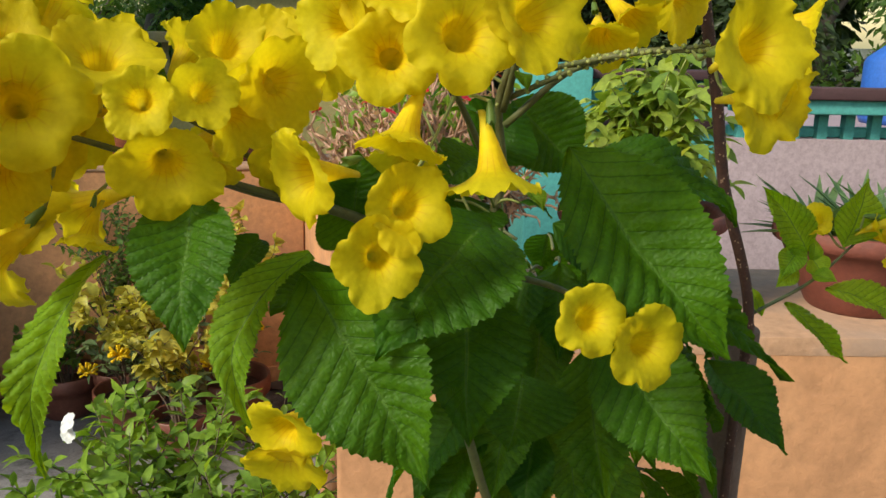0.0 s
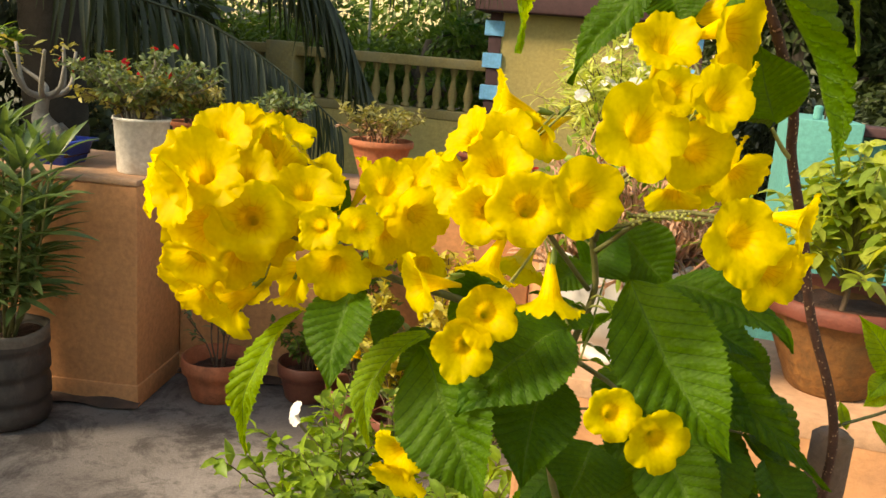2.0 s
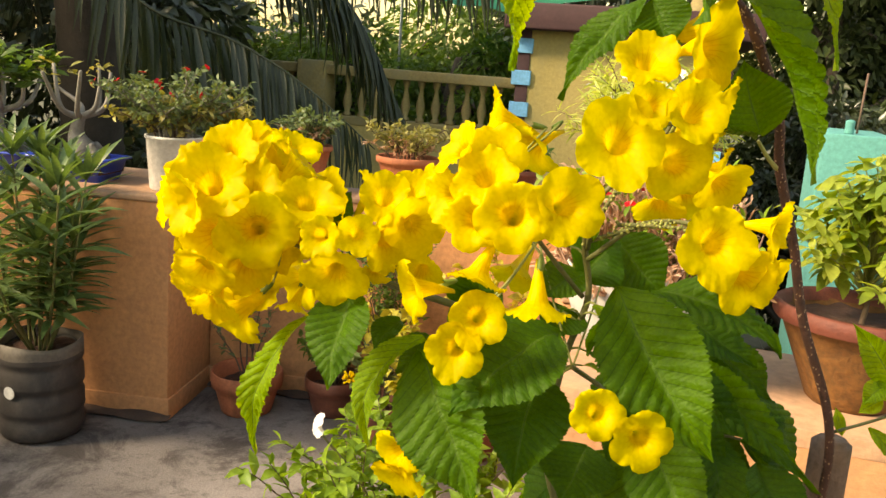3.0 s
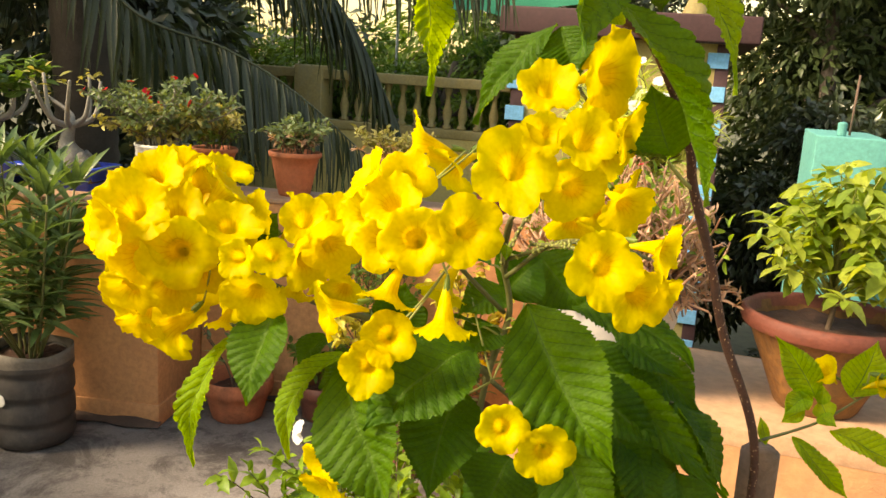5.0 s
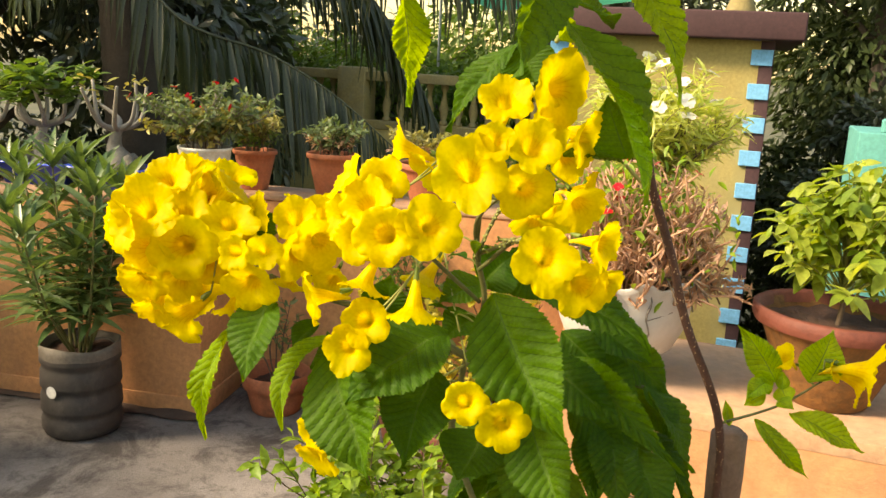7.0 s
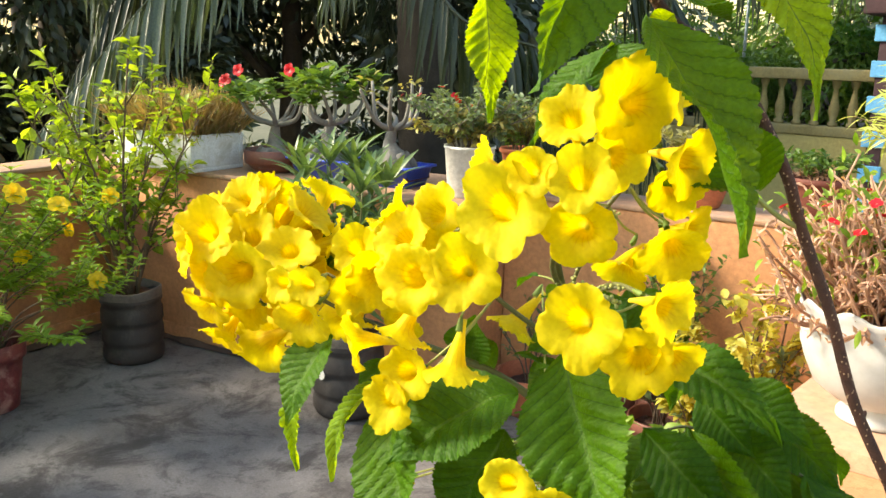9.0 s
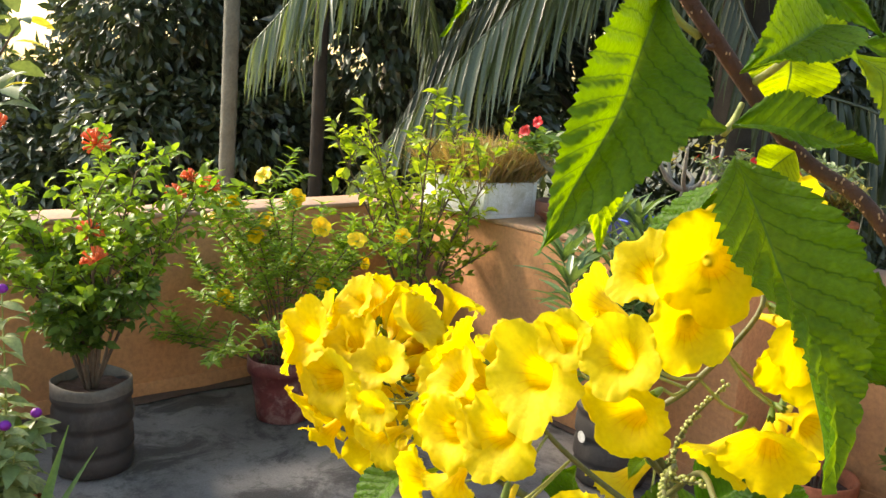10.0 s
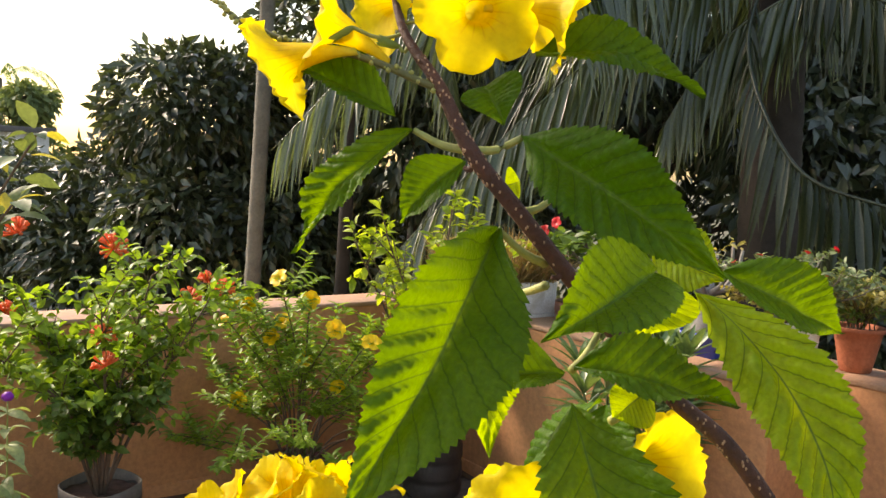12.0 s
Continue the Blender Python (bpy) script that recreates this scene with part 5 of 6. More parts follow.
for i in range(64):
    a = ri.uniform(0, 6.28)
    base = Vector((0.085 + 0.035 * math.cos(a), 0.54 + 0.03 * math.sin(a), ri.uniform(0.86, 1.13)))
    L = ri.uniform(0.06, 0.095)
    out = Vector((math.cos(a), math.sin(a), 0))
    if base.z + 0.0 > 1.10 and out.y > 0.2:
        L *= 0.75
    foot = base + out * 0.03 + Vector((0, 0.02, 0.005))
    tip = foot + out * L * 0.55 + Vector((0, 0, -L * 0.75))
    if tip.y < 0.49:
        foot.y += 0.49 - tip.y
        tip.y = 0.49
    LEAF_SEED += 1
    toothed_leaf(foot, tip, L * 0.46, 0.6, math.degrees(math.atan2(out.x, -out.y)), 35, LEAF, LEAF_SEED)
    stalk([foot - out * 0.028 + Vector((0, 0.004, -0.006)), foot - out * 0.013, foot], 0.0013, 0.0010, GREENSTEM, "petiole", 5, 3)

# young leaves and stalks along the green stem
rs = random.Random(33)
for i in range(16):
    k = rs.uniform(0.35, 0.95)
    j = min(int(k * (len(SECOND) - 1)), len(SECOND) - 2)
    p = Vector(SECOND[j]).lerp(Vector(SECOND[j + 1]), k * (len(SECOND) - 1) - j)
    a = rs.uniform(-2.4, 2.4)
    out = Vector((math.sin(a), -math.cos(a), rs.uniform(-0.1, 0.5)))
    foot = p + out * rs.uniform(0.012, 0.022)
    L = rs.uniform(0.016, 0.034)
    tip = foot + out * L * 0.7 + Vector((0, 0, -L * rs.uniform(0.1, 0.7)))
    LEAF_SEED += 1
    toothed_leaf(foot, tip, L * 0.42, 0.7, math.degrees(a), 50, YLEAF if i % 4 == 0 else LEAF, LEAF_SEED)
    stalk([p, p.lerp(foot, 0.5) + Vector((0, 0, 0.002)), foot], 0.0010, 0.0007, PALESTEM, "petiole", 5, 3)

# bare flower stalks whose flowers have dropped
for pts in [[(0.05, 0.41, 1.25), (0.075, 0.38, 1.257), (0.105, 0.355, 1.262)]] + SPENT:
    ln = stalk(pts, 0.0016, 0.0009, GREENSTEM, "spent_stalk", 6, 8)
    bm = bmesh.new()
    for i in range(0, len(ln), 1):
        for s in range(3):
            p = ln[i] + Vector((ri.uniform(-1, 1), ri.uniform(-1, 1), ri.uniform(-1, 1))) * 0.0016
            bmesh.ops.create_icosphere(bm, subdivisions=1, radius=0.0012, matrix=Matrix.Translation(p))
    ob = part("bud_scar", bm, PALESTEM, SHRUB, kind="stuff")
    ob.matrix_basis = SHRUB_INV

# the weathered stake beside the stem
bm = bmesh.new()
sl = smooth_line(STAKE, 10)
tube(bm, sl, [0.0155 + 0.0008 * math.sin(i * 1.7) for i in range(len(sl))], 14)
bmesh.ops.bevel(bm, geom=[e for e in bm.edges if any(len(f.verts) > 4 for f in e.link_faces)], offset=0.004, segments=2, affect="EDGES")
tagged(part("plant_stake", bm, STAKEWOOD), "round weathered wooden stake set beside the shrub", "stake")

# the flowers on the far sides of the clusters
rf = random.Random(77)
for cluster, n in ((LEFT, 13), (HORNS, 8)):
    cy = sum(b[1] for b in cluster) / len(cluster) + 0.022
    for b in cluster[:n]:
        if b[5] < 0.027:
            continue
        bell(b[0] + rf.gauss(0, 0.007), max(2 * cy - b[1], b[1] + 1.7 * b[5]) + rf.uniform(0.0, 0.01), b[2] + rf.gauss(0.002, 0.006), 180 - b[3] + rf.uniform(-25, 25), b[4] + rf.uniform(-10, 15), b[5])

# ---- pots and the plants in them ----


def clay_pot(t, r, h, mat=CLAY, foot=0.66, rim_mat=None, name="pot", z0=0.0, band=1.0):
    """A thrown pot with a rolled rim, open inside, and its soil."""
    bm = bmesh.new()
    rim = 0.055 * r / 0.12 * band
    prof = [(r * foot * 0.92, z0), (r * foot, z0 + 0.006)]
    prof += [(r * (foot + (0.90 - foot) * s), z0 + 0.006 + (h - rim - 0.006) * s) for s in (0.25, 0.5, 0.75, 1.0)]
    prof += [(r * 0.985, z0 + h - rim + 0.004), (r, z0 + h - rim * 0.6), (r * 0.995, z0 + h - 0.004), (r * 0.965, z0 + h), (r * 0.92, z0 + h - 0.006), (r * 0.86, z0 + h - rim), (r * 0.80, z0 + h - rim * 1.3)]
    lathe(bm, prof, 40, lambda a, rr, z: (rr * (1 + 0.008 * math.sin(3 * a) + 0.004 * math.sin(7 * a + z * 40)), z))
    p = part(name, bm, mat, t)
    if rim_mat:
        bm = bmesh.new()
        lathe(bm, [(r * 0.985, z0 + h - rim + 0.002), (r * 1.012, z0 + h - rim * 0.6), (r * 1.006, z0 + h), (r * 0.965, z0 + h + 0.004), (r * 0.92, z0 + h - 0.004), (r * 0.88, z0 + h - rim * 0.7)], 40, lambda a, rr, z: (rr * (1 + 0.008 * math.sin(3 * a) + 0.006 * math.sin(11 * a)), z), cap=False)
        part("rim", bm, rim_mat, p, "worn dark red rim")
    part("soil", soil_disc(r * 0.87, z0 + h - rim * 0.95, int(r * 1000)), SOIL, t)
    return z0 + h - rim * 0.95


def bottle_pot(t, r=0.138, h=0.335, dot=False):
    """The lower part of a large water bottle: ribbed smoked plastic with a cut, dusty rim."""
    bm = bmesh.new()
    prof = [(r * 0.80, 0.0), (r * 0.93, 0.008), (r, 0.03)]
    for z in (0.085, 0.175, 0.262):
        prof += [(r, z - 0.022), (r * 0.965, z - 0.012), (r * 0.962, z + 0.004), (r * 1.012, z + 0.014), (r * 1.01, z + 0.022)]
    prof += [(r, h - 0.02), (r * 0.995, h), (r * 0.975, h + 0.001), (r * 0.965, h - 0.06)]
    lathe(bm, prof, 44, lambda a, rr, z: (rr * (1 + 0.006 * math.sin(2 * a + z * 9)), z + (0.006 * math.sin(3 * a) if z > h - 0.01 else 0)))
    p = part("pot", bm, SMOKED, t, "cut-down smoked plastic water bottle")
    bm = bmesh.new()
    lathe(bm, [(r * 1.006, h - 0.045), (r * 1.008, h - 0.02), (r * 1.003, h + 0.003), (r * 0.972, h + 0.004), (r * 0.96, h - 0.03)], 44, lambda a, rr, z: (rr * (1 + 0.006 * math.sin(2 * a + z * 9)), z + (0.006 * math.sin(3 * a) if z > h - 0.01 else 0.008 * math.sin(5 * a))), cap=False)
    part("cut_rim", bm, DUSTRIM, p, "pale dusty cut rim")
    part("soil", soil_disc(r * 0.95, h - 0.035, 3), SOIL, t)
    if dot:
        bm = bmesh.new()
        bmesh.ops.create_circle(bm, cap_ends=True, segments=20, radius=0.022, matrix=Matrix.Translation((0, -r - 0.004, 0.185)) @ Matrix.Rotation(radians(90), 4, "X"))
        part("sticker", bm, WHITEPL, p, "round white sticker")
    return h - 0.035


def star_flower(r, petals=5, cup=0.25, width=0.75):
    """A small open flower facing +z."""
    bm = bmesh.new()
    for i in range(petals):
        a = 2 * math.pi * i / petals
        rows = []
        for k in range(4):
            s = k / 3
            w = width * r * math.sin(math.pi * min(0.93, 0.12 + 0.70 * s)) * 0.55
            x, z = r * s, cup * r * (1 - (1 - s) ** 2) - cup * r * 0.5 * s * s
            rows.append([bm.verts.new(Matrix.Rotation(a, 3, "Z") @ Vector((x, y, z + abs(y) * 0.2))) for y in (-w, 0, w)])
        for p, q in zip(rows, rows[1:]):
            for j in (0, 1):
                bm.faces.new((p[j], p[j + 1], q[j + 1], q[j]))
    return bm


def puff_flower(r, n, seed, tube_len=1.0):
    """A head of thin tubular florets, seen from above as a tuft."""
    rg = random.Random(seed)
    bm = bmesh.new()
    for i in range(n):
        d = Vector((rg.gauss(0, 0.7), rg.gauss(0, 0.7), abs(rg.gauss(0.6, 0.4)))).normalized()
        tube(bm, [(0, 0, 0), d * r * 0.55 * tube_len, d * r * rg.uniform(0.85, 1.15) + Vector((0, 0, r * 0.05))], [r * 0.03, r * 0.06, r * 0.13], 5)
    return bm


def grow(t, z0, height, spread, stems, twigs, leaf_mat, leaf_len, leaf_w, per_twig, seed, r0=0.006, stem_mat=TWIG, low=0.35, lift=0.35, bend=0.7, fold=0.35, twig_len=0.28, base_r=0.03, nseg=3, bow=0.25):
    """Stems that fork into twigs, with leaves along the twigs. Gives the twigs' tips."""
    rng = np.random.default_rng(seed)
    P, D, tips = [], [], []
    for i in range(stems):
        bm = bmesh.new()
        a = 2 * math.pi * (i + rng.random() * 0.8) / stems
        e = Vector((math.cos(a), math.sin(a), 0))
        reach = spread * math.sqrt(0.08 + 0.92 * rng.random())
        top = e * reach + Vector((0, 0, z0 + height * (low + (1 - low) * (0.55 + 0.45 * rng.random()) * (1 - 0.35 * (reach / spread) ** 2))))
        foot = e * base_r * rng.random() + Vector((0, 0, z0 - 0.01))
        mid = foot.lerp(top, 0.5) - e * reach * bow + Vector((rng.normal(0, 0.03) * height, rng.normal(0, 0.03) * height, 0))
        line = smooth_line([foot, mid, top], 7)
        tube(bm, line, taper(r0, r0 * 0.35, len(line)), 6)
        for k in range(twigs):
            f = (0.38 + 0.62 * (k + rng.random()) / twigs) * (len(line) - 1)
            j = min(int(f), len(line) - 2)
            p = line[j].lerp(line[j + 1], f - j)
            d = (line[j + 1] - line[j]).normalized() * 0.7 + Vector((rng.normal(0, 0.6), rng.normal(0, 0.6), lift + rng.normal(0, 0.3)))
            d.normalize()
            ln = twig_len * height * rng.uniform(0.5, 1.1)
            q = p + d * ln
            tw = smooth_line([p, p.lerp(q, 0.5) + Vector((0, 0, 0.06 * ln)), q], 3)
            tube(bm, tw, taper(r0 * 0.4, r0 * 0.18, len(tw)), 5)
            tips.append((q, d))
            for m in range(per_twig):
                g = 0.15 + 0.85 * (m + 0.5 * rng.random()) / per_twig
                pp = p.lerp(q, min(g, 1.0)) + Vector((0, 0, 0.06 * ln * 4 * g * (1 - g)))
                s = Vector((rng.normal(0, 1), rng.normal(0, 1), rng.normal(0.15, 0.6))).normalized()
                P.append(tuple(pp))
                D.append(tuple(d * 0.55 + s))
        part("stem", bm, stem_mat, t, kind="stuff")
    n = len(P)
    part("foliage", leaf_cloud("foliage", P, D, leaf_len * rng.uniform(0.65, 1.25, n), leaf_w * rng.uniform(0.85, 1.15, n), rng, nseg, fold, bend, 0.8, 0.45), leaf_mat, t, kind="stuff")
    return tips


def bloom(t, mesh, mat, places, label="", size=1.0, name="flower", seed=1):
    rg = random.Random(seed)
    for p, d in places:
        f = part(name, mesh, mat, t, label)
        d = Vector(d) + Vector((rg.gauss(0, 0.3), rg.gauss(0, 0.3), rg.gauss(0.1, 0.2)))
        f.matrix_basis = Matrix.Translation(p) @ d.to_track_quat("Z", "Y").to_matrix().to_4x4() @ Matrix.Scale(size * rg.uniform(0.85, 1.15), 4)


def pick(tips, n, seed, high=0.0):
    rg = random.Random(seed)
    some = sorted(tips, key=lambda q: -(q[0].z + rg.uniform(0, 0.35) * (1 - high)))
    return some[:n]


# 1. orange-flowered shrub in a bottle, by the left wall
o = thing("potted_shrub", "bushy shrub with orange tubular flowers in a cut-down plastic bottle", "potted plant", (-2.80, 0.40, 0), 20)
z = bottle_pot(o)
tips = grow(o, z, 0.92, 0.54, 10, 20, G_LIGHT, 0.044, 0.6, 15, 31, 0.007, low=0.25, lift=0.15, twig_len=0.22)
tips += grow(o, z, 0.60, 0.32, 4, 22, G_MID, 0.044, 0.6, 16, 32, 0.006, low=0.25, lift=0.0, twig_len=0.22)
tuft = mesh_of(puff_flower(0.045, 26, 3), "flower")
inv = o.matrix_basis.inverted()
bloom(o, tuft, F_ORANGE, [(inv @ Vector(p), (0.3, 0, 1)) for p in ((-2.72, 0.43, 1.17), (-2.56, 0.39, 0.90), (-2.46, 0.39, 0.83), (-2.86, 0.14, 1.21), (-2.82, 0.82, 1.01), (-2.80, 0.69, 0.98), (-2.90, 0.10, 0.93), (-2.95, 0.78, 1.02))], "orange flower head", 1.0, seed=2)
# its tall leafy shoots
bm = bmesh.new()
P, D = [], []
rgs = random.Random(4)
for foot, tip in (((0.02, 0.05, 0.6), (0.10, 0.30, 0.93)), ((0.0, -0.05, 0.6), (-0.02, -0.05, 0.86))):
    line = smooth_line([foot, ((foot[0] + tip[0]) / 2 + 0.02, (foot[1] + tip[1]) / 2, (foot[2] + tip[2]) / 2 + 0.06), tip], 10)
    tube(bm, line, taper(0.004, 0.0015, len(line)), 5)
    for k, p in enumerate(line):
        for s in (-1, 1):
            for _ in range(3):
                P.append(tuple(p))
                D.append((s * 1.0 + rgs.gauss(0, 0.5), rgs.gauss(0, 0.8), rgs.gauss(-0.2, 0.3)))
part("shoot", bm, TWIG, o)
part("foliage", leaf_cloud("foliage", P, D, 0.04, 0.5, np.random.default_rng(2), 3), G_MID, o, kind="stuff")

# 2. yellow allamanda in a mottled maroon pot
o = thing("potted_shrub", "sprawling shrub with yellow trumpet flowers in a mottled maroon pot", "potted plant", (-3.02, 1.17, 0), 0)
clay = clay_pot(o, 0.150, 0.275, MAROON, 0.72)
ALLA = ((0.22, -0.15, 1.05), (0.13, -0.33, 0.88), (-0.02, -0.21, 0.92), (0.08, -0.1, 0.86), (0.25, -0.04, 0.97), (0.15, -0.03, 0.72), (0.19, 0.1, 0.61), (0.33, 0.18, 0.81), (0.18, 0.27, 0.69), (0.28, 0.05, 0.86), (0.36, 0.36, 0.83), (0.29, 0.32, 0.5), (0.08, -0.27, 0.56), (0.07, -0.14, 0.8), (-0.01, -0.28, 0.93))
rg = random.Random(41)
ends = [Vector(q) for q in ALLA]
for i in range(22):
    a = 2.4 * i
    reach = 0.60 * math.sqrt((i + 0.6) / 22)
    ends.append(Vector((math.cos(a) * reach, math.sin(a) * reach, clay + 0.56 - 0.42 * (reach / 0.60) ** 2 + rg.uniform(-0.10, 0.08))))
P, D, L = [], [], []
for q in ends:
    e = Vector((q.x, q.y, 0))
    line = smooth_line([e * 0.10 + Vector((0, 0, clay - 0.01)), e * 0.30 + Vector((rg.gauss(0, 0.02), rg.gauss(0, 0.02), clay + (q.z - clay) * 0.55)), e * 0.86 + Vector((0, 0, clay + (q.z - clay) * 0.93)), q], 12)
    part("stem", tube(bmesh.new(), line, taper(0.0042, 0.0018, len(line)), 6), TWIG, o)
    side = [(line, 0.42)]
    for k in range(3):                       # side shoots, leafy all along
        p = line[int(len(line) * rg.uniform(0.45, 0.8))]
        out = Vector((rg.gauss(0, 1), rg.gauss(0, 1), 0)).normalized() + e
        tip = p + out.normalized() * rg.uniform(0.08, 0.17) + Vector((0, 0, rg.uniform(0.02, 0.16)))
        shoot = smooth_line([p, p.lerp(tip, 0.5) - Vector((0, 0, 0.02)), tip], 8)
        part("stem", tube(bmesh.new(), shoot, taper(0.0022, 0.0012, len(shoot)), 5), GREENSTEM, o)
        side.append((shoot, 0.1))
    for way, start in side:
        run = 0.0
        for k in range(int(len(way) * start) + 1, len(way)):
            run += (way[k] - way[k - 1]).length
            if run < 0.017:
                continue
            run = 0.0
            up = (way[k] - way[k - 1]).normalized()
            for w in range(4):
                b = 1.571 * w + 0.8 * k
                P.append(tuple(way[k]))
                D.append(tuple(Vector((math.cos(b), math.sin(b), 0.1)) + up * 0.7))
                L.append(rg.uniform(0.034, 0.056))
part("foliage", leaf_cloud("foliage", P, D, np.array(L), 0.34, np.random.default_rng(41), 4, 0.4, 0.6, 0.85, 0.2), G_LIGHT, o, kind="stuff")
yel = mesh_of(star_flower(0.034, 5, 0.5, 0.95), "flower")
bloom(o, yel, F_YELLOW, [(Vector(q), (0.8, -0.4, 0.4)) for q in ALLA], "small yellow flower", 1.05, seed=5)
grow(o, clay, 0.10, 0.10, 6, 3, G_GREY, 0.05, 0.35, 5, 43, 0.002, base_r=0.10)

# 3. fresh-green shrub in a bottle, in the corner
o = thing("potted_shrub", "upright fresh-green leafy shrub in a cut-down plastic bottle", "potted plant", (-3.13, 1.84, 0), 0)
z = bottle_pot(o, 0.132, 0.33)
tips = grow(o, z, 1.12, 0.42, 10, 9, G_FRESH, 0.060, 0.50, 10, 51, 0.008, low=0.40, lift=0.4, twig_len=0.2, bow=0.12)
grow(o, z, 0.62, 0.36, 7, 8, G_LIGHT, 0.05, 0.5, 9, 52, 0.006, low=0.4, lift=0.2, twig_len=0.3)

# 4. oleander in a bottle before the projecting parapet
o = thing("potted_oleander", "young oleander with narrow dark leaves in a cut-down plastic bottle", "potted plant", (-2.02, 2.12, 0), 0)
z = bottle_pot(o, 0.138, 0.335, dot=True)
bm = bmesh.new()
P, D, L = [], [], []
rg = random.Random(61)
for i in range(14):
    a = 6.28 * i / 14 + rg.uniform(-0.2, 0.2)
    e = Vector((math.cos(a), math.sin(a), 0))
    reach = 0.05 + 0.27 * rg.random()
    top = e * reach + Vector((0, 0, z + rg.uniform(0.34, 0.66)))
    line = smooth_line([e * 0.03 + Vector((0, 0, z - 0.01)), e * reach * 0.6 + Vector((0, 0, z + 0.2)), top], 7)
    part("stem", tube(bmesh.new(), line, taper(0.006, 0.003, len(line)), 6), GREENSTEM, o)
    for k in range(5, len(line)):
        for w in range(3):
            b = 2.09 * w + k * 1.05
            s = Vector((math.cos(b), math.sin(b), 0))
            P.append(tuple(line[k]))
            up = 0.25 + 0.9 * (k / len(line)) ** 2
            D.append(tuple(s + e * 0.25 + Vector((0, 0, up + rg.gauss(0, 0.15)))))
            L.append(rg.uniform(0.14, 0.21))
    for w in range(9):
        b = 0.7 * w + i
        P.append(tuple(top))
        D.append((math.cos(b) * 0.55, math.sin(b) * 0.55, 1.0))
        L.append(rg.uniform(0.12, 0.19))
part("foliage", leaf_cloud("foliage", P, D, np.array(L), 0.15, np.random.default_rng(6), 5, 0.4, 0.6, 0.85, 0.2), G_OLEAN, o, kind="stuff")

# 5. pots on the floor of the recess
o = thing("potted_plant", "low terracotta bowl with bare twigs and a few green leaves", "potted plant", (-1.50, 2.60, 0), 0)
z = clay_pot(o, 0.135, 0.165, CLAY, 0.7)
grow(o, z, 0.34, 0.12, 6, 4, G_GREY, 0.035, 0.45, 4, 71, 0.004)
o = thing("potted_plant", "terracotta pot with a low dark green plant", "potted plant", (-1.20, 2.74, 0), 0)
z = clay_pot(o, 0.115, 0.15, DARKCLAY, 0.7)
grow(o, z, 0.25, 0.14, 8, 5, G_MID, 0.04, 0.45, 6, 72, 0.004)
for k, (x, y, s) in enumerate(((-0.93, 2.56, 1.0), (-0.62, 2.62, 1.15), (-0.74, 2.45, 0.8))):
    o = thing("potted_croton", "yellow-leaved croton in a small dark clay pot", "potted plant", (x, y, 0), 40 * k, group="crotons in the recess")
    z = clay_pot(o, 0.11 * s, 0.17 * s, DARKCLAY, 0.68)
    grow(o, z, 0.48 * s, 0.17, 6, 6, G_YEL, 0.042, 0.62, 12, 80 + k, 0.005, low=0.4, stem_mat=TWIG, lift=0.5)
    grow(o, z, 0.30 * s, 0.17, 5, 5, G_GREY, 0.05, 0.45, 6, 90 + k, 0.004, low=0.3)
    if k < 2:
        bloom(o, mesh_of(puff_flower(0.035, 30, 8 + k, 0.8), "flower"), F_YELLOW, [(Vector((0.02, -0.12, z + 0.20 * s)), (0, -0.5, 1)), (Vector((-0.10, -0.06, z + 0.12)), (0, -0.5, 1))], "yellow tuft", 1.0, seed=k)
o = thing("potted_plant", "dense fine-leaved green plant in a small pot by the recess wall", "potted plant", (-1.02, 2.76, 0), 0)
z = clay_pot(o, 0.10, 0.16, DARKCLAY, 0.7)
grow(o, z, 0.62, 0.15, 9, 9, G_MID, 0.028, 0.5, 12, 77, 0.004, low=0.5, lift=0.4)

# 6. white periwinkle in front of the recess, behind the yellow bells
o = thing("potted_periwinkle", "bushy green plant with white flowers in a clay pot", "potted plant", (-0.45, 1.50, 0), 0)
z = clay_pot(o, 0.14, 0.20, CLAY, 0.7)
tips = grow(o, z, 0.44, 0.34, 22, 10, G_LIGHT, 0.045, 0.45, 9, 91, 0.004, low=0.3, lift=0.25, twig_len=0.3)
white = mesh_of(star_flower(0.022, 5, 0.1, 1.0), "flower")
inv = o.matrix_basis.inverted()
bloom(o, white, F_WHITE, [(inv @ Vector((-0.622, 1.40, 0.577)), (-0.3, -1, 0.2)), (inv @ Vector((-0.618, 1.395, 0.60)), (-0.8, -0.6, 0.4))], "white flower", 0.75, seed=3)
part("shoot", tube(bmesh.new(), smooth_line([(0, 0, z), (-0.07, -0.05, 0.42), tuple(inv @ Vector((-0.62, 1.405, 0.57)))], 6), 0.003, 5), GREENSTEM, o)

# 7. the long parapet's row: foam box, desert roses, trays, bucket, pots
o = thing("foam_planter", "white foam box planter full of dry grassy succulents", "planter", (-3.27, 2.20, TOP), 6)
bm = bmesh.new()
for lo, hi in (((-0.27, -0.15, 0.0), (0.27, 0.15, 0.02)), ((-0.27, -0.15, 0.02), (0.27, -0.125, 0.165)), ((-0.27, 0.125, 0.02), (0.27, 0.15, 0.165)), ((-0.27, -0.125, 0.02), (-0.245, 0.125, 0.165)), ((0.245, -0.125, 0.02), (0.27, 0.125, 0.165))):
    box(bm, lo, hi, 0.004)
for v in bm.verts:
    v.co.x *= 1 + 0.25 * (v.co.z / 0.165) * 0.12
    v.co.z += 0.006 * noise.noise(v.co * 12)
part("box", bm, FOAM, o)
bm = bmesh.new()
box(bm, (-0.25, -0.13, 0.10), (0.25, 0.13, 0.14))
part("soil", bm, SOIL, o)
rng = np.random.default_rng(12)
n = 1900
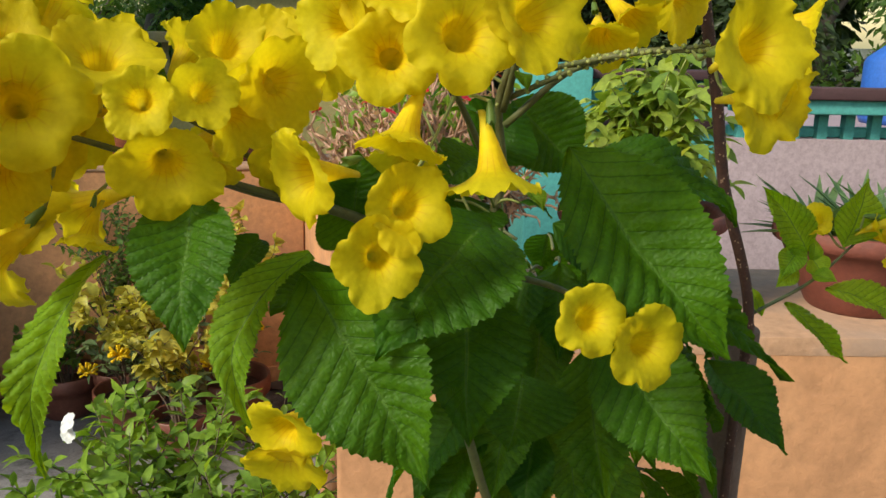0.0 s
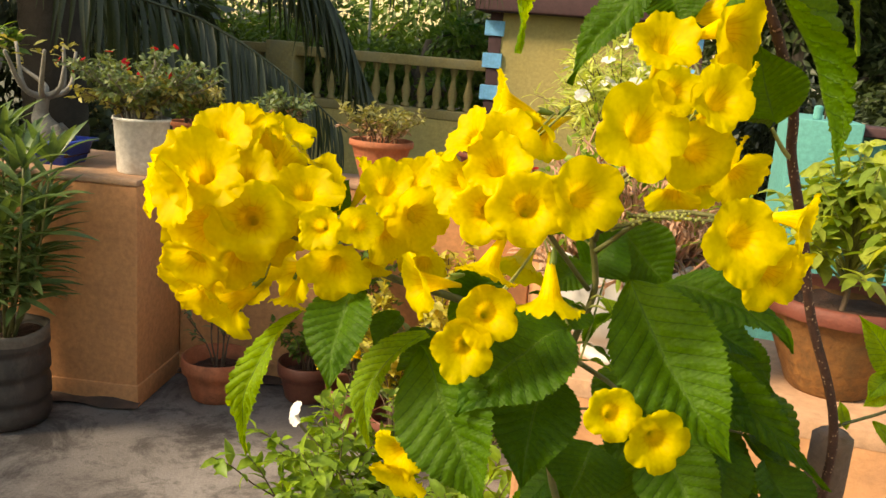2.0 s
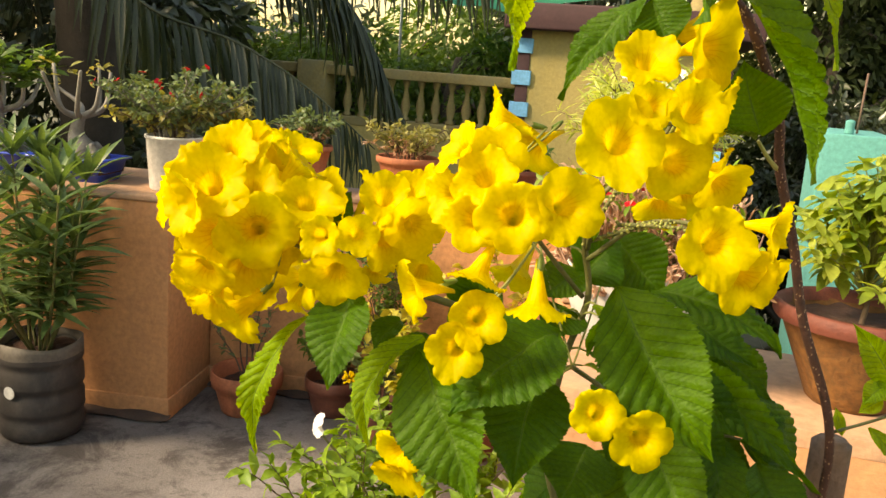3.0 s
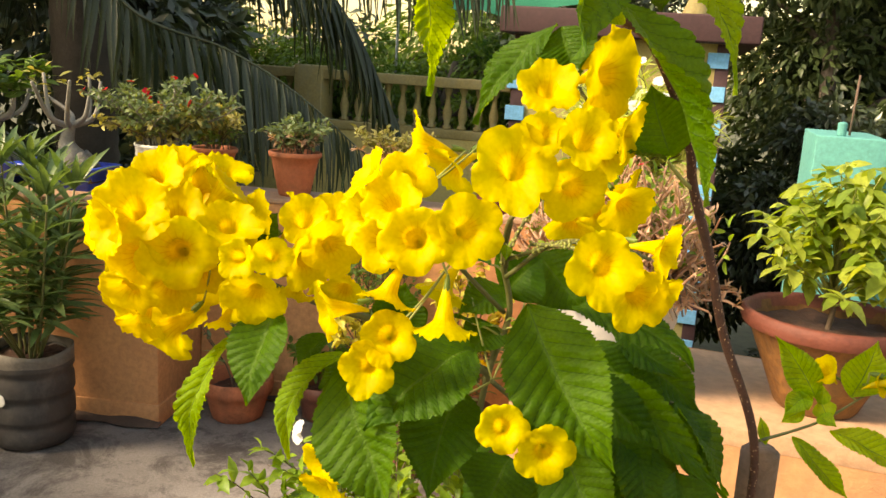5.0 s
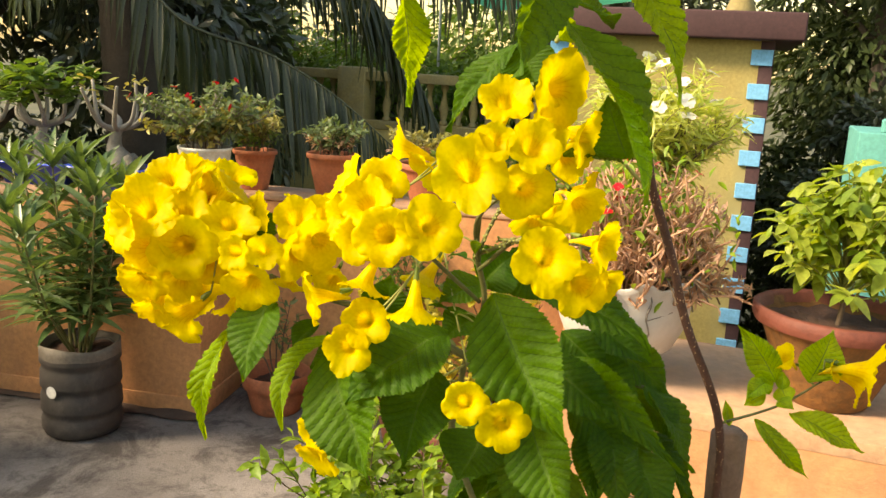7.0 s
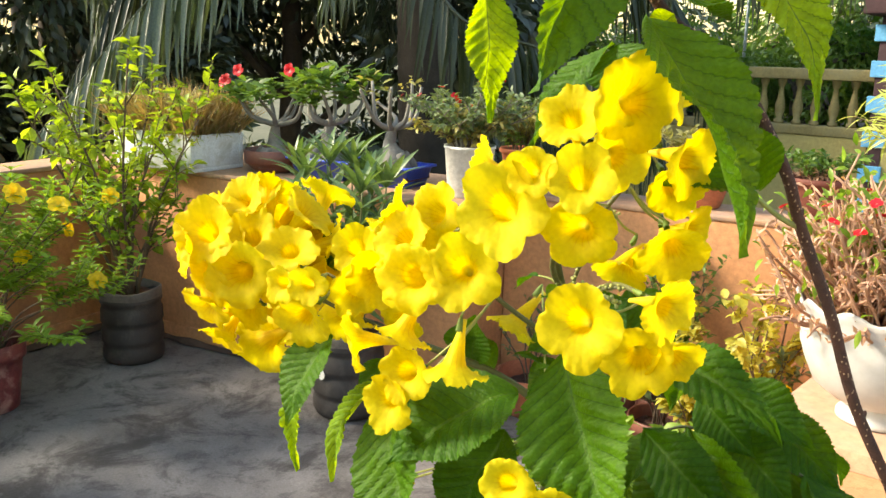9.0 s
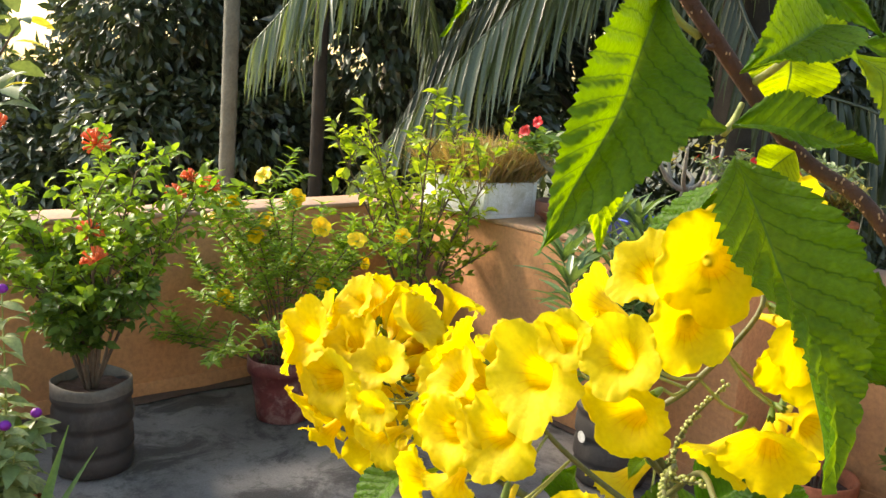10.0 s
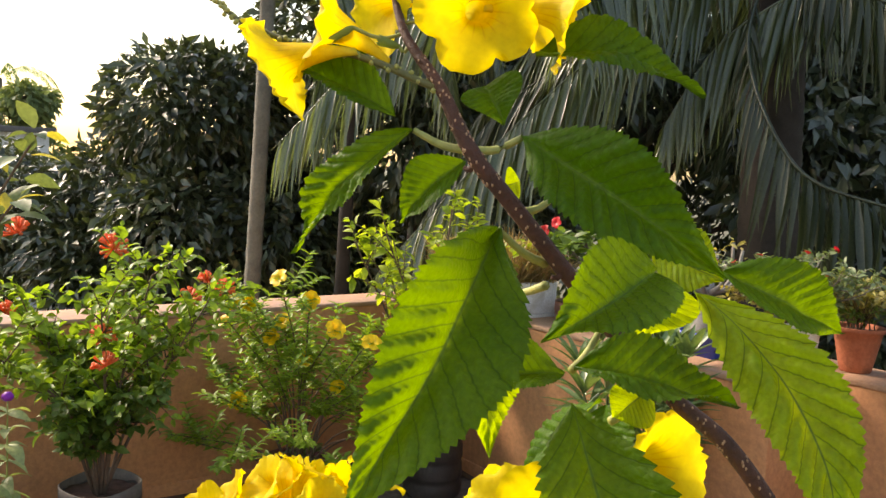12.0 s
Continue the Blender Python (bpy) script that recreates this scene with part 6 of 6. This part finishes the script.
P = np.c_[rng.uniform(-0.26, 0.26, n), rng.uniform(-0.14, 0.14, n), np.full(n, 0.13)]
D = np.c_[P[:, 0] * 1.3 + rng.normal(0, 0.25, n), P[:, 1] * 1.8 + rng.normal(0, 0.25, n), np.ones(n)]
tall = 0.6 + 0.6 * np.array([noise.noise(Vector((p[0] * 9, p[1] * 9, 3))) for p in P.tolist()]) + 0.25 * rng.random(n)
part("foliage", leaf_cloud("foliage", P, D, 0.06 + 0.22 * np.clip(tall, 0.2, 1.3), 0.024, rng, 3, 0.3, 0.6), G_STRAW, o, kind="stuff")
P2 = np.c_[rng.uniform(-0.30, 0.30, 1400), rng.uniform(-0.18, 0.16, 1400), rng.uniform(0.14, 0.32, 1400)]
part("foliage", leaf_cloud("foliage", P2, rng.normal(0, 1, (1400, 3)) + (0, 0, 1.2), 0.05, 0.16, rng, 3), G_OLIVE, o, kind="stuff")


def desert_rose(o, z, h, seed, mat, bare=False, spread=0.2):
    """A swollen grey trunk with forked arms and rosettes at their ends."""
    rg = random.Random(seed)
    bm = bmesh.new()
    tube(bm, smooth_line([(0, 0, z - 0.02), (0.01, 0, z + 0.04), (-0.015, 0.01, z + 0.10), (0.01, 0, z + h * 0.5)], 6), [0.062, 0.066, 0.069, 0.068, 0.065, 0.06, 0.056, 0.05, 0.045, 0.04, 0.036, 0.033, 0.03, 0.027, 0.025, 0.023, 0.021, 0.02, 0.019][: 19], 12)
    for k in range(3):
        a = rg.uniform(0, 6.28)
        tube(bm, smooth_line([(0.05 * math.cos(a), 0.05 * math.sin(a), z + 0.06), (0.085 * math.cos(a), 0.085 * math.sin(a), z + 0.02), (0.10 * math.cos(a), 0.10 * math.sin(a), z - 0.02)], 4), 0.022, 7)
    tips, P, D, L = [], [], [], []
    for k in range(7):
        a = 6.28 * k / 7 + rg.uniform(-0.3, 0.3)
        rr = spread * rg.uniform(0.35, 1.0)
        q = Vector((math.cos(a) * rr, math.sin(a) * rr, z + h * rg.uniform(0.72, 1.0)))
        part("arm", tube(bmesh.new(), smooth_line([(0.005, 0, z + h * 0.45), tuple(Vector((q.x * 0.6 + rg.gauss(0, 0.02), q.y * 0.6 + rg.gauss(0, 0.02), z + h * 0.56))), tuple(q)], 5), taper(0.013, 0.006, 11), 7), GREYBARK, o)
        tips.append((q, Vector((q.x, q.y, 0.2))))
        for j in range(5 if bare else 46):
            b = rg.uniform(0, 6.28)
            P.append(tuple(q + Vector((rg.gauss(0, 0.022), rg.gauss(0, 0.022), rg.gauss(0.005, 0.02)))))
            D.append((math.cos(b), math.sin(b), rg.uniform(-0.1, 0.9)))
            L.append(rg.uniform(0.03, 0.05) if bare else rg.uniform(0.05, 0.085))
    part("trunk", bm, GREYBARK, o, "swollen grey trunk")
    part("foliage", leaf_cloud("foliage", P, D, np.array(L), 0.38, np.random.default_rng(seed), 3, 0.25, 0.5, 0.95, 0.4), mat, o, kind="stuff")
    return tips


o = thing("desert_rose", "desert rose with green rosettes and red flowers in brown bowl", "potted plant", (-2.83, 2.42, TOP), 0)
z = clay_pot(o, 0.14, 0.10, DARKCLAY, 0.72)
tips = desert_rose(o, z, 0.37, 5, G_MID, spread=0.21)
redf = mesh_of(star_flower(0.029, 5, 0.35, 0.9), "flower")
inv = o.matrix_basis.inverted()
bloom(o, redf, F_RED, [(inv @ Vector(p), (0.3, -1, 0.2)) for p in ((-2.92, 2.30, 1.27), (-2.99, 2.28, 1.22), (-2.64, 2.36, 1.28))], "red flower", 1.1, seed=4)


def blue_tray(at, turn, seed, bare, h, label):
    o = thing("desert_rose", label, "potted plant", at, turn)
    bm = bmesh.new()
    loops = []
    for hx, hy, zz in ((0.125, 0.080, 0.0), (0.148, 0.098, 0.080), (0.162, 0.112, 0.080), (0.162, 0.112, 0.088), (0.140, 0.090, 0.088), (0.120, 0.074, 0.012)):
        ring = []
        for sx, sy in ((1, 1), (-1, 1), (-1, -1), (1, -1)):
            for k in range(4):
                a = math.atan2(sy, sx) + radians(-45 + 30 * k)
                ring.append(bm.verts.new((sx * (hx - 0.02) + 0.02 * math.cos(a), sy * (hy - 0.02) + 0.02 * math.sin(a), zz)))
        loops.append(ring)
    for p, q in zip(loops, loops[1:]):
        for k in range(16):
            bm.faces.new((p[k], p[(k + 1) % 16], q[(k + 1) % 16], q[k]))
    bm.faces.new(list(reversed(loops[0])))
    bm.faces.new(loops[-1])
    part("tray", bm, BLUEPL, o, "shallow blue plastic tray")
    bm = bmesh.new()
    box(bm, (-0.135, -0.085, 0.03), (0.135, 0.085, 0.066))
    part("soil", bm, SOIL, o)
    desert_rose(o, 0.066, h, seed, G_OLIVE if bare else G_MID, bare)
    return o


blue_tray((-2.52, 2.47, TOP), 10, 7, False, 0.36, "desert rose with green rosettes in a shallow blue tray")
blue_tray((-2.20, 2.53, TOP), 10, 8, True, 0.36, "nearly bare desert rose with pale arms in a shallow blue tray")

o = thing("crown_of_thorns", "white plastic bucket with a dense plant and small red flowers", "potted plant", (-1.80, 2.555, TOP), 0)
bm = bmesh.new()
lathe(bm, [(0.080, 0), (0.084, 0.005), (0.097, 0.185), (0.101, 0.187), (0.101, 0.197), (0.095, 0.197), (0.090, 0.17)], 40)
part("bucket", bm, WHITEPL, o, "white plastic bucket")
part("soil", soil_disc(0.09, 0.172, 5), SOIL, o)
tips = grow(o, 0.17, 0.25, 0.27, 26, 10, G_GREY, 0.028, 0.45, 13, 101, 0.006, low=0.2, lift=0.1, stem_mat=GREYBARK, twig_len=0.3, base_r=0.07)
grow(o, 0.17, 0.18, 0.20, 12, 8, G_OLIVE, 0.032, 0.45, 9, 102, 0.004, low=0.2, lift=0.2, twig_len=0.4, base_r=0.07)
smallred = mesh_of(star_flower(0.014, 4, 0.1, 1.0), "flower")
bloom(o, smallred, F_RED, pick(tips, 16, 6), "small red flower", 1.0, seed=7)

for (x, y), r, h, mat, leafm, seed, lab, ph, kk in (
    ((-1.79, 2.88), 0.092, 0.165, CLAY, G_OLIVE, 111, "terracotta pot with a yellowish succulent bush", 0.17, 1),
    ((-1.455, 2.93), 0.105, 0.175, CLAY, G_GREY, 112, "terracotta pot with a low olive-green plant", 0.14, 2),
    ((-1.06, 3.02), 0.125, 0.16, CLAY, G_OLIVE, 113, "terracotta pot with a low straw-coloured plant", 0.14, 2),
    ((-0.66, 3.09), 0.11, 0.15, RIMCLAY, G_MID, 114, "dark red pot with a small green plant", 0.10, 2),
):
    o = thing("potted_plant", lab, "potted plant", (x, y, TOP), seed * 7 % 360, group="pots on the long parapet")
    z = clay_pot(o, r, h, mat, 0.60, band=0.5)
    grow(o, z, ph, r * 1.35, 12, 6, leafm, 0.030, 0.42, 9, seed, 0.003, low=0.4, lift=0.5, twig_len=0.45, base_r=r * 0.7)
    grow(o, z, ph * 0.7, r * 1.2, 8, 5, G_BUFF if kk == 2 else G_MID, 0.028, 0.3, 7, seed + 20, 0.003, low=0.4, base_r=r * 0.7)

# 8. the near parapet: white urn, big clay pot, cactus bowl
o = thing("urn_planter", "cracked white footed urn with scalloped rim and dry pinkish portulaca", "urn", (-0.005, 1.395, TOP), 0)
o.matrix_basis = pose(-0.005, 1.395, TOP) @ Matrix.Diagonal((0.87, 0.87, 1.06, 1))
bm = bmesh.new()
SC = 11


def scallop(a, r, z):
    k = max(0.0, (z - 0.135) / 0.045)
    return r * (1 + 0.022 * k * math.cos(SC * a)), z + 0.006 * k * math.cos(SC * a)


lathe(bm, [(0.058, 0.0), (0.065, 0.003), (0.065, 0.010), (0.056, 0.016), (0.047, 0.022), (0.047, 0.027), (0.078, 0.036), (0.112, 0.058), (0.130, 0.090), (0.140, 0.115), (0.142, 0.135), (0.141, 0.155), (0.146, 0.170), (0.152, 0.180), (0.150, 0.184), (0.140, 0.176), (0.130, 0.150), (0.122, 0.130)], 84, scallop)
body = part("bowl", bm, GLAZE, o, "white painted urn bowl")
bm = bmesh.new()
ck = [(0.115 + 0.004 * math.sin(i * 2.1), 0.170 - 0.011 * i) for i in range(8)]
pts = []
for i, (s, zz) in enumerate(ck):
    r = 0.1435 if zz > 0.1 else 0.1435 - (0.1 - zz) * 0.55
    a = radians(-60 + 1.8 * math.sin(i * 1.3))
    pts.append((r * math.cos(a), r * math.sin(a), zz))
tube(bm, pts, 0.0022, 4)
tube(bm, [pts[4], (pts[4][0] * 1.0 + 0.02, pts[4][1] * 0.88, pts[4][2] + 0.005), (pts[4][0] + 0.045, pts[4][1] * 0.68, pts[4][2] + 0.012)], 0.0010, 4)
part("crack", bm, CRACK, body, "dark hairline crack")
part("soil", soil_disc(0.128, 0.150, 9), SOIL, o)
rng = np.random.default_rng(33)
bm = bmesh.new()
P, D = [], []
tips = []
for i in range(560):
    a = rng.random() * 6.28
    rr = 0.12 * math.sqrt(rng.random())
    f = Vector((rr * math.cos(a), rr * math.sin(a), 0.15))
    out = Vector((math.cos(a), math.sin(a), 0)) * (0.3 + 1.3 * rr / 0.12)
    ln = rng.uniform(0.10, 0.27) * (1.0 - 0.35 * rr / 0.12)
    d = (out * rng.uniform(0.1, 0.75) + Vector((rng.normal(0, 0.2), rng.normal(0, 0.2), 1.0))).normalized()
    q = f + d * ln
    if rr > 0.10 and rng.random() < 0.4:
        q = f + Vector((math.cos(a), math.sin(a), 0.1)) * ln * 0.8
    line = smooth_line([f, f.lerp(q, 0.35) + Vector((rng.normal(0, 0.018), rng.normal(0, 0.018), 0.0)), f.lerp(q, 0.7) + Vector((rng.normal(0, 0.018), rng.normal(0, 0.018), 0.01)), q], 3)
    tube(bm, line, taper(0.0028, 0.0019, len(line)), 5)
    tips.append((q, d))
    for k in range(14):
        p = line[min(len(line) - 1, int(rng.random() * len(line)))]
        P.append(tuple(p))
        D.append(tuple(d * 0.6 + Vector(tuple(rng.normal(0, 0.7, 3)))))
part("stem", bm, G_BUFF, o, "dry pinkish stems", "stuff")
part("foliage", leaf_cloud("foliage", P, D, rng.uniform(0.010, 0.022, len(P)), 0.34, rng, 2), G_BUFF, o, kind="stuff")
part("foliage", leaf_cloud("foliage", rng.normal(0, 1, (900, 3)) * (0.080, 0.080, 0.045) + (0, 0, 0.265), rng.normal(0, 1, (900, 3)) + (0, 0, 0.6), 0.026, 0.4, rng, 3), G_LIGHT, o, kind="stuff")
bloom(o, smallred, F_RED, pick(tips, 16, 8), "small red flower", 0.75, seed=9)
bm = bmesh.new()
# a few dark dead stems that spill over the rim
for i in range(16):
    a = rng.uniform(-0.9, 0.7)
    e = Vector((math.cos(a), math.sin(a), 0))
    tube(bm, smooth_line([tuple(e * 0.10 + Vector((0, 0, 0.16))), tuple(e * 0.15 + Vector((0, 0, 0.20))), tuple(e * rng.uniform(0.17, 0.22) + Vector((0, 0, rng.uniform(0.13, 0.2))))], 4), 0.0022, 4)
part("spilling_stem", bm, TWIG, o, kind="stuff")

o = thing("potted_basil", "weathered ochre clay pot with dark red rim and a lime-green bush", "potted plant", (0.362, 1.425, TOP), 0)
z = clay_pot(o, 0.140, 0.165, OLDCLAY, 0.50, RIMCLAY, band=0.42)
bm = bmesh.new()
tube(bm, smooth_line([(0, 0, z - 0.02), (0.006, 0.004, z + 0.05), (-0.004, 0, z + 0.14)], 4), taper(0.0055, 0.003, 9), 7)
part("stem", bm, TWIG, o)
rg = random.Random(121)
P, D, L = [], [], []
for i in range(84):
    a = i * 2.4 + rg.uniform(-0.3, 0.3)
    f = (i + 0.5) / 84
    up = radians(-14 + 100 * f ** 0.75)
    reach = rg.uniform(0.55, 1.06)
    tip = Vector((math.cos(a) * math.cos(up) * 0.165 * reach, math.sin(a) * math.cos(up) * 0.165 * reach, z + 0.105 + 0.185 * math.sin(up) * reach))
    line = smooth_line([(0.0, 0.0, z + 0.04 + 0.08 * f), tuple(Vector((tip.x * 0.5, tip.y * 0.5, tip.z * 0.6 + (z + 0.05 + 0.08 * f) * 0.4))), tuple(tip)], 4)
    part("branch", tube(bmesh.new(), line, taper(0.0018, 0.0010, len(line)), 5), PALESTEM, o)
    out = Vector((tip.x, tip.y, 0)).normalized()
    for k in range(9):
        b = 0.785 * k + i
        s_ = Vector((math.cos(b), math.sin(b), 0))
        P.append(tuple(line[-1 - 2 * (k % 3)]))
        D.append(tuple(s_ * rg.uniform(0.6, 1.1) + out * 0.5 + Vector((0, 0, rg.uniform(-0.6, 0.45)))))
        L.append(rg.uniform(0.026, 0.054))
part("foliage", leaf_cloud("foliage", P, D, np.array(L), 0.50, np.random.default_rng(121), 4, 0.3, 0.6, 0.85, 0.25), G_LIME, o, kind="stuff")

o = thing("cactus_bowl", "shallow dark red clay bowl with spiky dark green rosettes", "potted plant", (0.74, 1.42, TOP), 0)
z = clay_pot(o, 0.145, 0.145, RIMCLAY, 0.55, band=0.5)
rng = np.random.default_rng(44)
P, D = [], []
for cx, cy, s in ((0, 0, 1.0), (0.07, 0.04, 0.8), (-0.07, 0.02, 0.8), (0.02, -0.07, 0.7)):
    for i in range(46):
        a = i * 2.4
        el = 0.15 + 1.2 * (i / 46)
        P.append((cx, cy, z))
        D.append((math.cos(a), math.sin(a), el))
part("foliage", leaf_cloud("foliage", P, D, rng.uniform(0.09, 0.16, len(P)), 0.14, rng, 4, 0.6, 0.3, 0.55, 0.05), G_OLEAN, o, kind="stuff")

# 9. white-flowered bush on the short parapet behind the urn, in a dark blue pot
o = thing("potted_periwinkle", "light green bush with white flowers in a dark blue pot", "potted plant", (-0.10, 2.30, TOP), 0)
z = clay_pot(o, 0.10, 0.17, TANKBLUE, 0.75)
tips = grow(o, z, 0.43, 0.22, 22, 10, G_PALE, 0.060, 0.13, 16, 131, 0.004, low=0.25, lift=0.4, twig_len=0.3)
bloom(o, white, F_WHITE, pick(tips, 26, 11), "white flower", 0.95, seed=12)

# 10. by the left wall: globe amaranth, sword-leaved plant, a tall bush with yellowing leaves
o = thing("globe_amaranth", "globe amaranth with purple heads and cream-edged leaves in a clay pot", "potted plant", (-2.12, 0.08, 0), 0)
z = clay_pot(o, 0.15, 0.22, CLAY, 0.7)
bm = bmesh.new()
globe = bmesh.new()
lathe(globe, [(0.002, -0.012), (0.010, -0.010), (0.015, -0.002), (0.014, 0.006), (0.008, 0.012), (0.001, 0.014)], 14, lambda a, r, zz: (r * (1 + 0.10 * math.sin(7 * a + zz * 900)), zz))
globe = mesh_of(globe, "flower_head")
inv = o.matrix_basis.inverted()
P, D, L = [], [], []
rg = random.Random(14)
for q in ((-2.162, 0.129, 0.833), (-2.15, -0.03, 0.75), (-2.10, 0.075, 0.64), (-2.05, -0.07, 0.52), (-2.25, 0.00, 0.55), (-2.03, 0.12, 0.50), (-2.20, 0.20, 0.46), (-2.0, 0.02, 0.44), (-2.12, -0.14, 0.56), (-1.95, 0.14, 0.46), (-2.28, 0.13, 0.5)):
    q = inv @ Vector(q)
    foot = Vector((q.x * 0.4, q.y * 0.4, z - 0.01))
    line = smooth_line([foot, foot.lerp(q, 0.5) + Vector((rg.gauss(0, 0.01), rg.gauss(0, 0.01), 0)), q], 8)
    part("stem", tube(bmesh.new(), line, taper(0.004, 0.002, len(line)), 6), PALESTEM, o)
    if q.z > 0.6 or rg.random() < 0.3:
        part("flower_head", globe, F_PURPLE, o, "purple globe flower head").matrix_basis = Matrix.Translation(q)
    for k in range(2, len(line) - 1):
        for s in range(4):
            a = s * 1.57 + k
            P.append(tuple(line[k]))
            D.append((math.cos(a), math.sin(a), rg.uniform(-0.1, 0.5)))
            L.append(rg.uniform(0.05, 0.10))
part("foliage", leaf_cloud("foliage", P, D, np.array(L), 0.42, np.random.default_rng(3), 4, 0.3, 0.9, 0.85, 0.25), G_VARI, o, kind="stuff")

o = thing("sword_plant", "sword-leaved green plant with reddish tips", "plant", (-1.72, 0.10, 0), 0)
z = clay_pot(o, 0.12, 0.18, CLAY, 0.7)
rng = np.random.default_rng(15)
P = [(0.02 * math.cos(i), 0.02 * math.sin(i), z) for i in range(8)]
D = [(math.cos(i * 2.4) * 0.45, math.sin(i * 2.4) * 0.45, 1.0) for i in range(8)]
part("foliage", leaf_cloud("foliage", P, D, rng.uniform(0.34, 0.50, 8), 0.075, rng, 8, 0.5, 0.25, 0.6, 0.1), G_MID, o, kind="stuff")

o = thing("tall_bush", "tall bush with light green and yellowing leaves in a clay pot", "potted plant", (-2.45, -0.36, 0), 0)
z = clay_pot(o, 0.16, 0.25, CLAY, 0.7)
bm = bmesh.new()
P, D, M = [], [], []
rg = random.Random(17)
tips = []
for q in ((-2.17, -0.08, 1.62), (-2.04, 0.20, 1.53), (-2.03, 0.15, 1.36), (-2.25, -0.25, 1.70), (-2.40, 0.05, 1.50), (-2.10, -0.05, 1.42), (-2.30, -0.10, 1.62), (-2.22, 0.02, 1.30), (-2.45, -0.35, 1.75), (-2.2, -0.4, 1.5), (-2.08, -0.02, 1.22)):
    q = Vector(q) - Vector((-2.45, -0.36, 0))
    line = smooth_line([(0.02, 0.01, z), (q.x * 0.35, q.y * 0.35, 0.85), tuple(q)], 12)
    part("stem", tube(bmesh.new(), line, taper(0.009, 0.003, len(line)), 6), TWIG, o)
    tips.append((q, Vector((0.5, 0, 1))))
    for k in range(11, len(line)):
        for s in range(4):
            d = Vector((rg.gauss(0, 1), rg.gauss(0, 1), rg.gauss(0.2, 0.5)))
            P.append(tuple(line[k] + d * 0.015))
            D.append(tuple(d))
n = len(P)
cut = [i for i in range(n) if (i * 7) % 5]
rest = [i for i in range(n) if not (i * 7) % 5]
part("foliage", leaf_cloud("foliage", [P[i] for i in cut], [D[i] for i in cut], np.random.default_rng(2).uniform(0.055, 0.09, len(cut)), 0.55, np.random.default_rng(2), 4, 0.3, 0.6, 0.9), G_GREY, o, kind="stuff")
part("foliage", leaf_cloud("foliage", [P[i] for i in rest], [D[i] for i in rest], np.random.default_rng(4).uniform(0.05, 0.075, len(rest)), 0.5, np.random.default_rng(4), 4, 0.3, 0.6, 0.9), G_YEL, o, "yellowing leaves", "stuff")
bloom(o, mesh_of(star_flower(0.03, 7, 0.8, 0.9), "flower"), F_PINK, [(Vector((0.33, 0.20, 1.42)), (1, 0, 0.5)), (Vector((0.28, 0.24, 1.62)), (1, 0, 0.5))], "pink flower", 1.0, seed=3)

# the pot in which the yellow bells stand
o = thing("clay_planter", "large clay planter from which the yellow-bells shrub grows", "planter", (0.15, 0.60, 0), 0)
clay_pot(o, 0.19, 0.33, CLAY, 0.7)
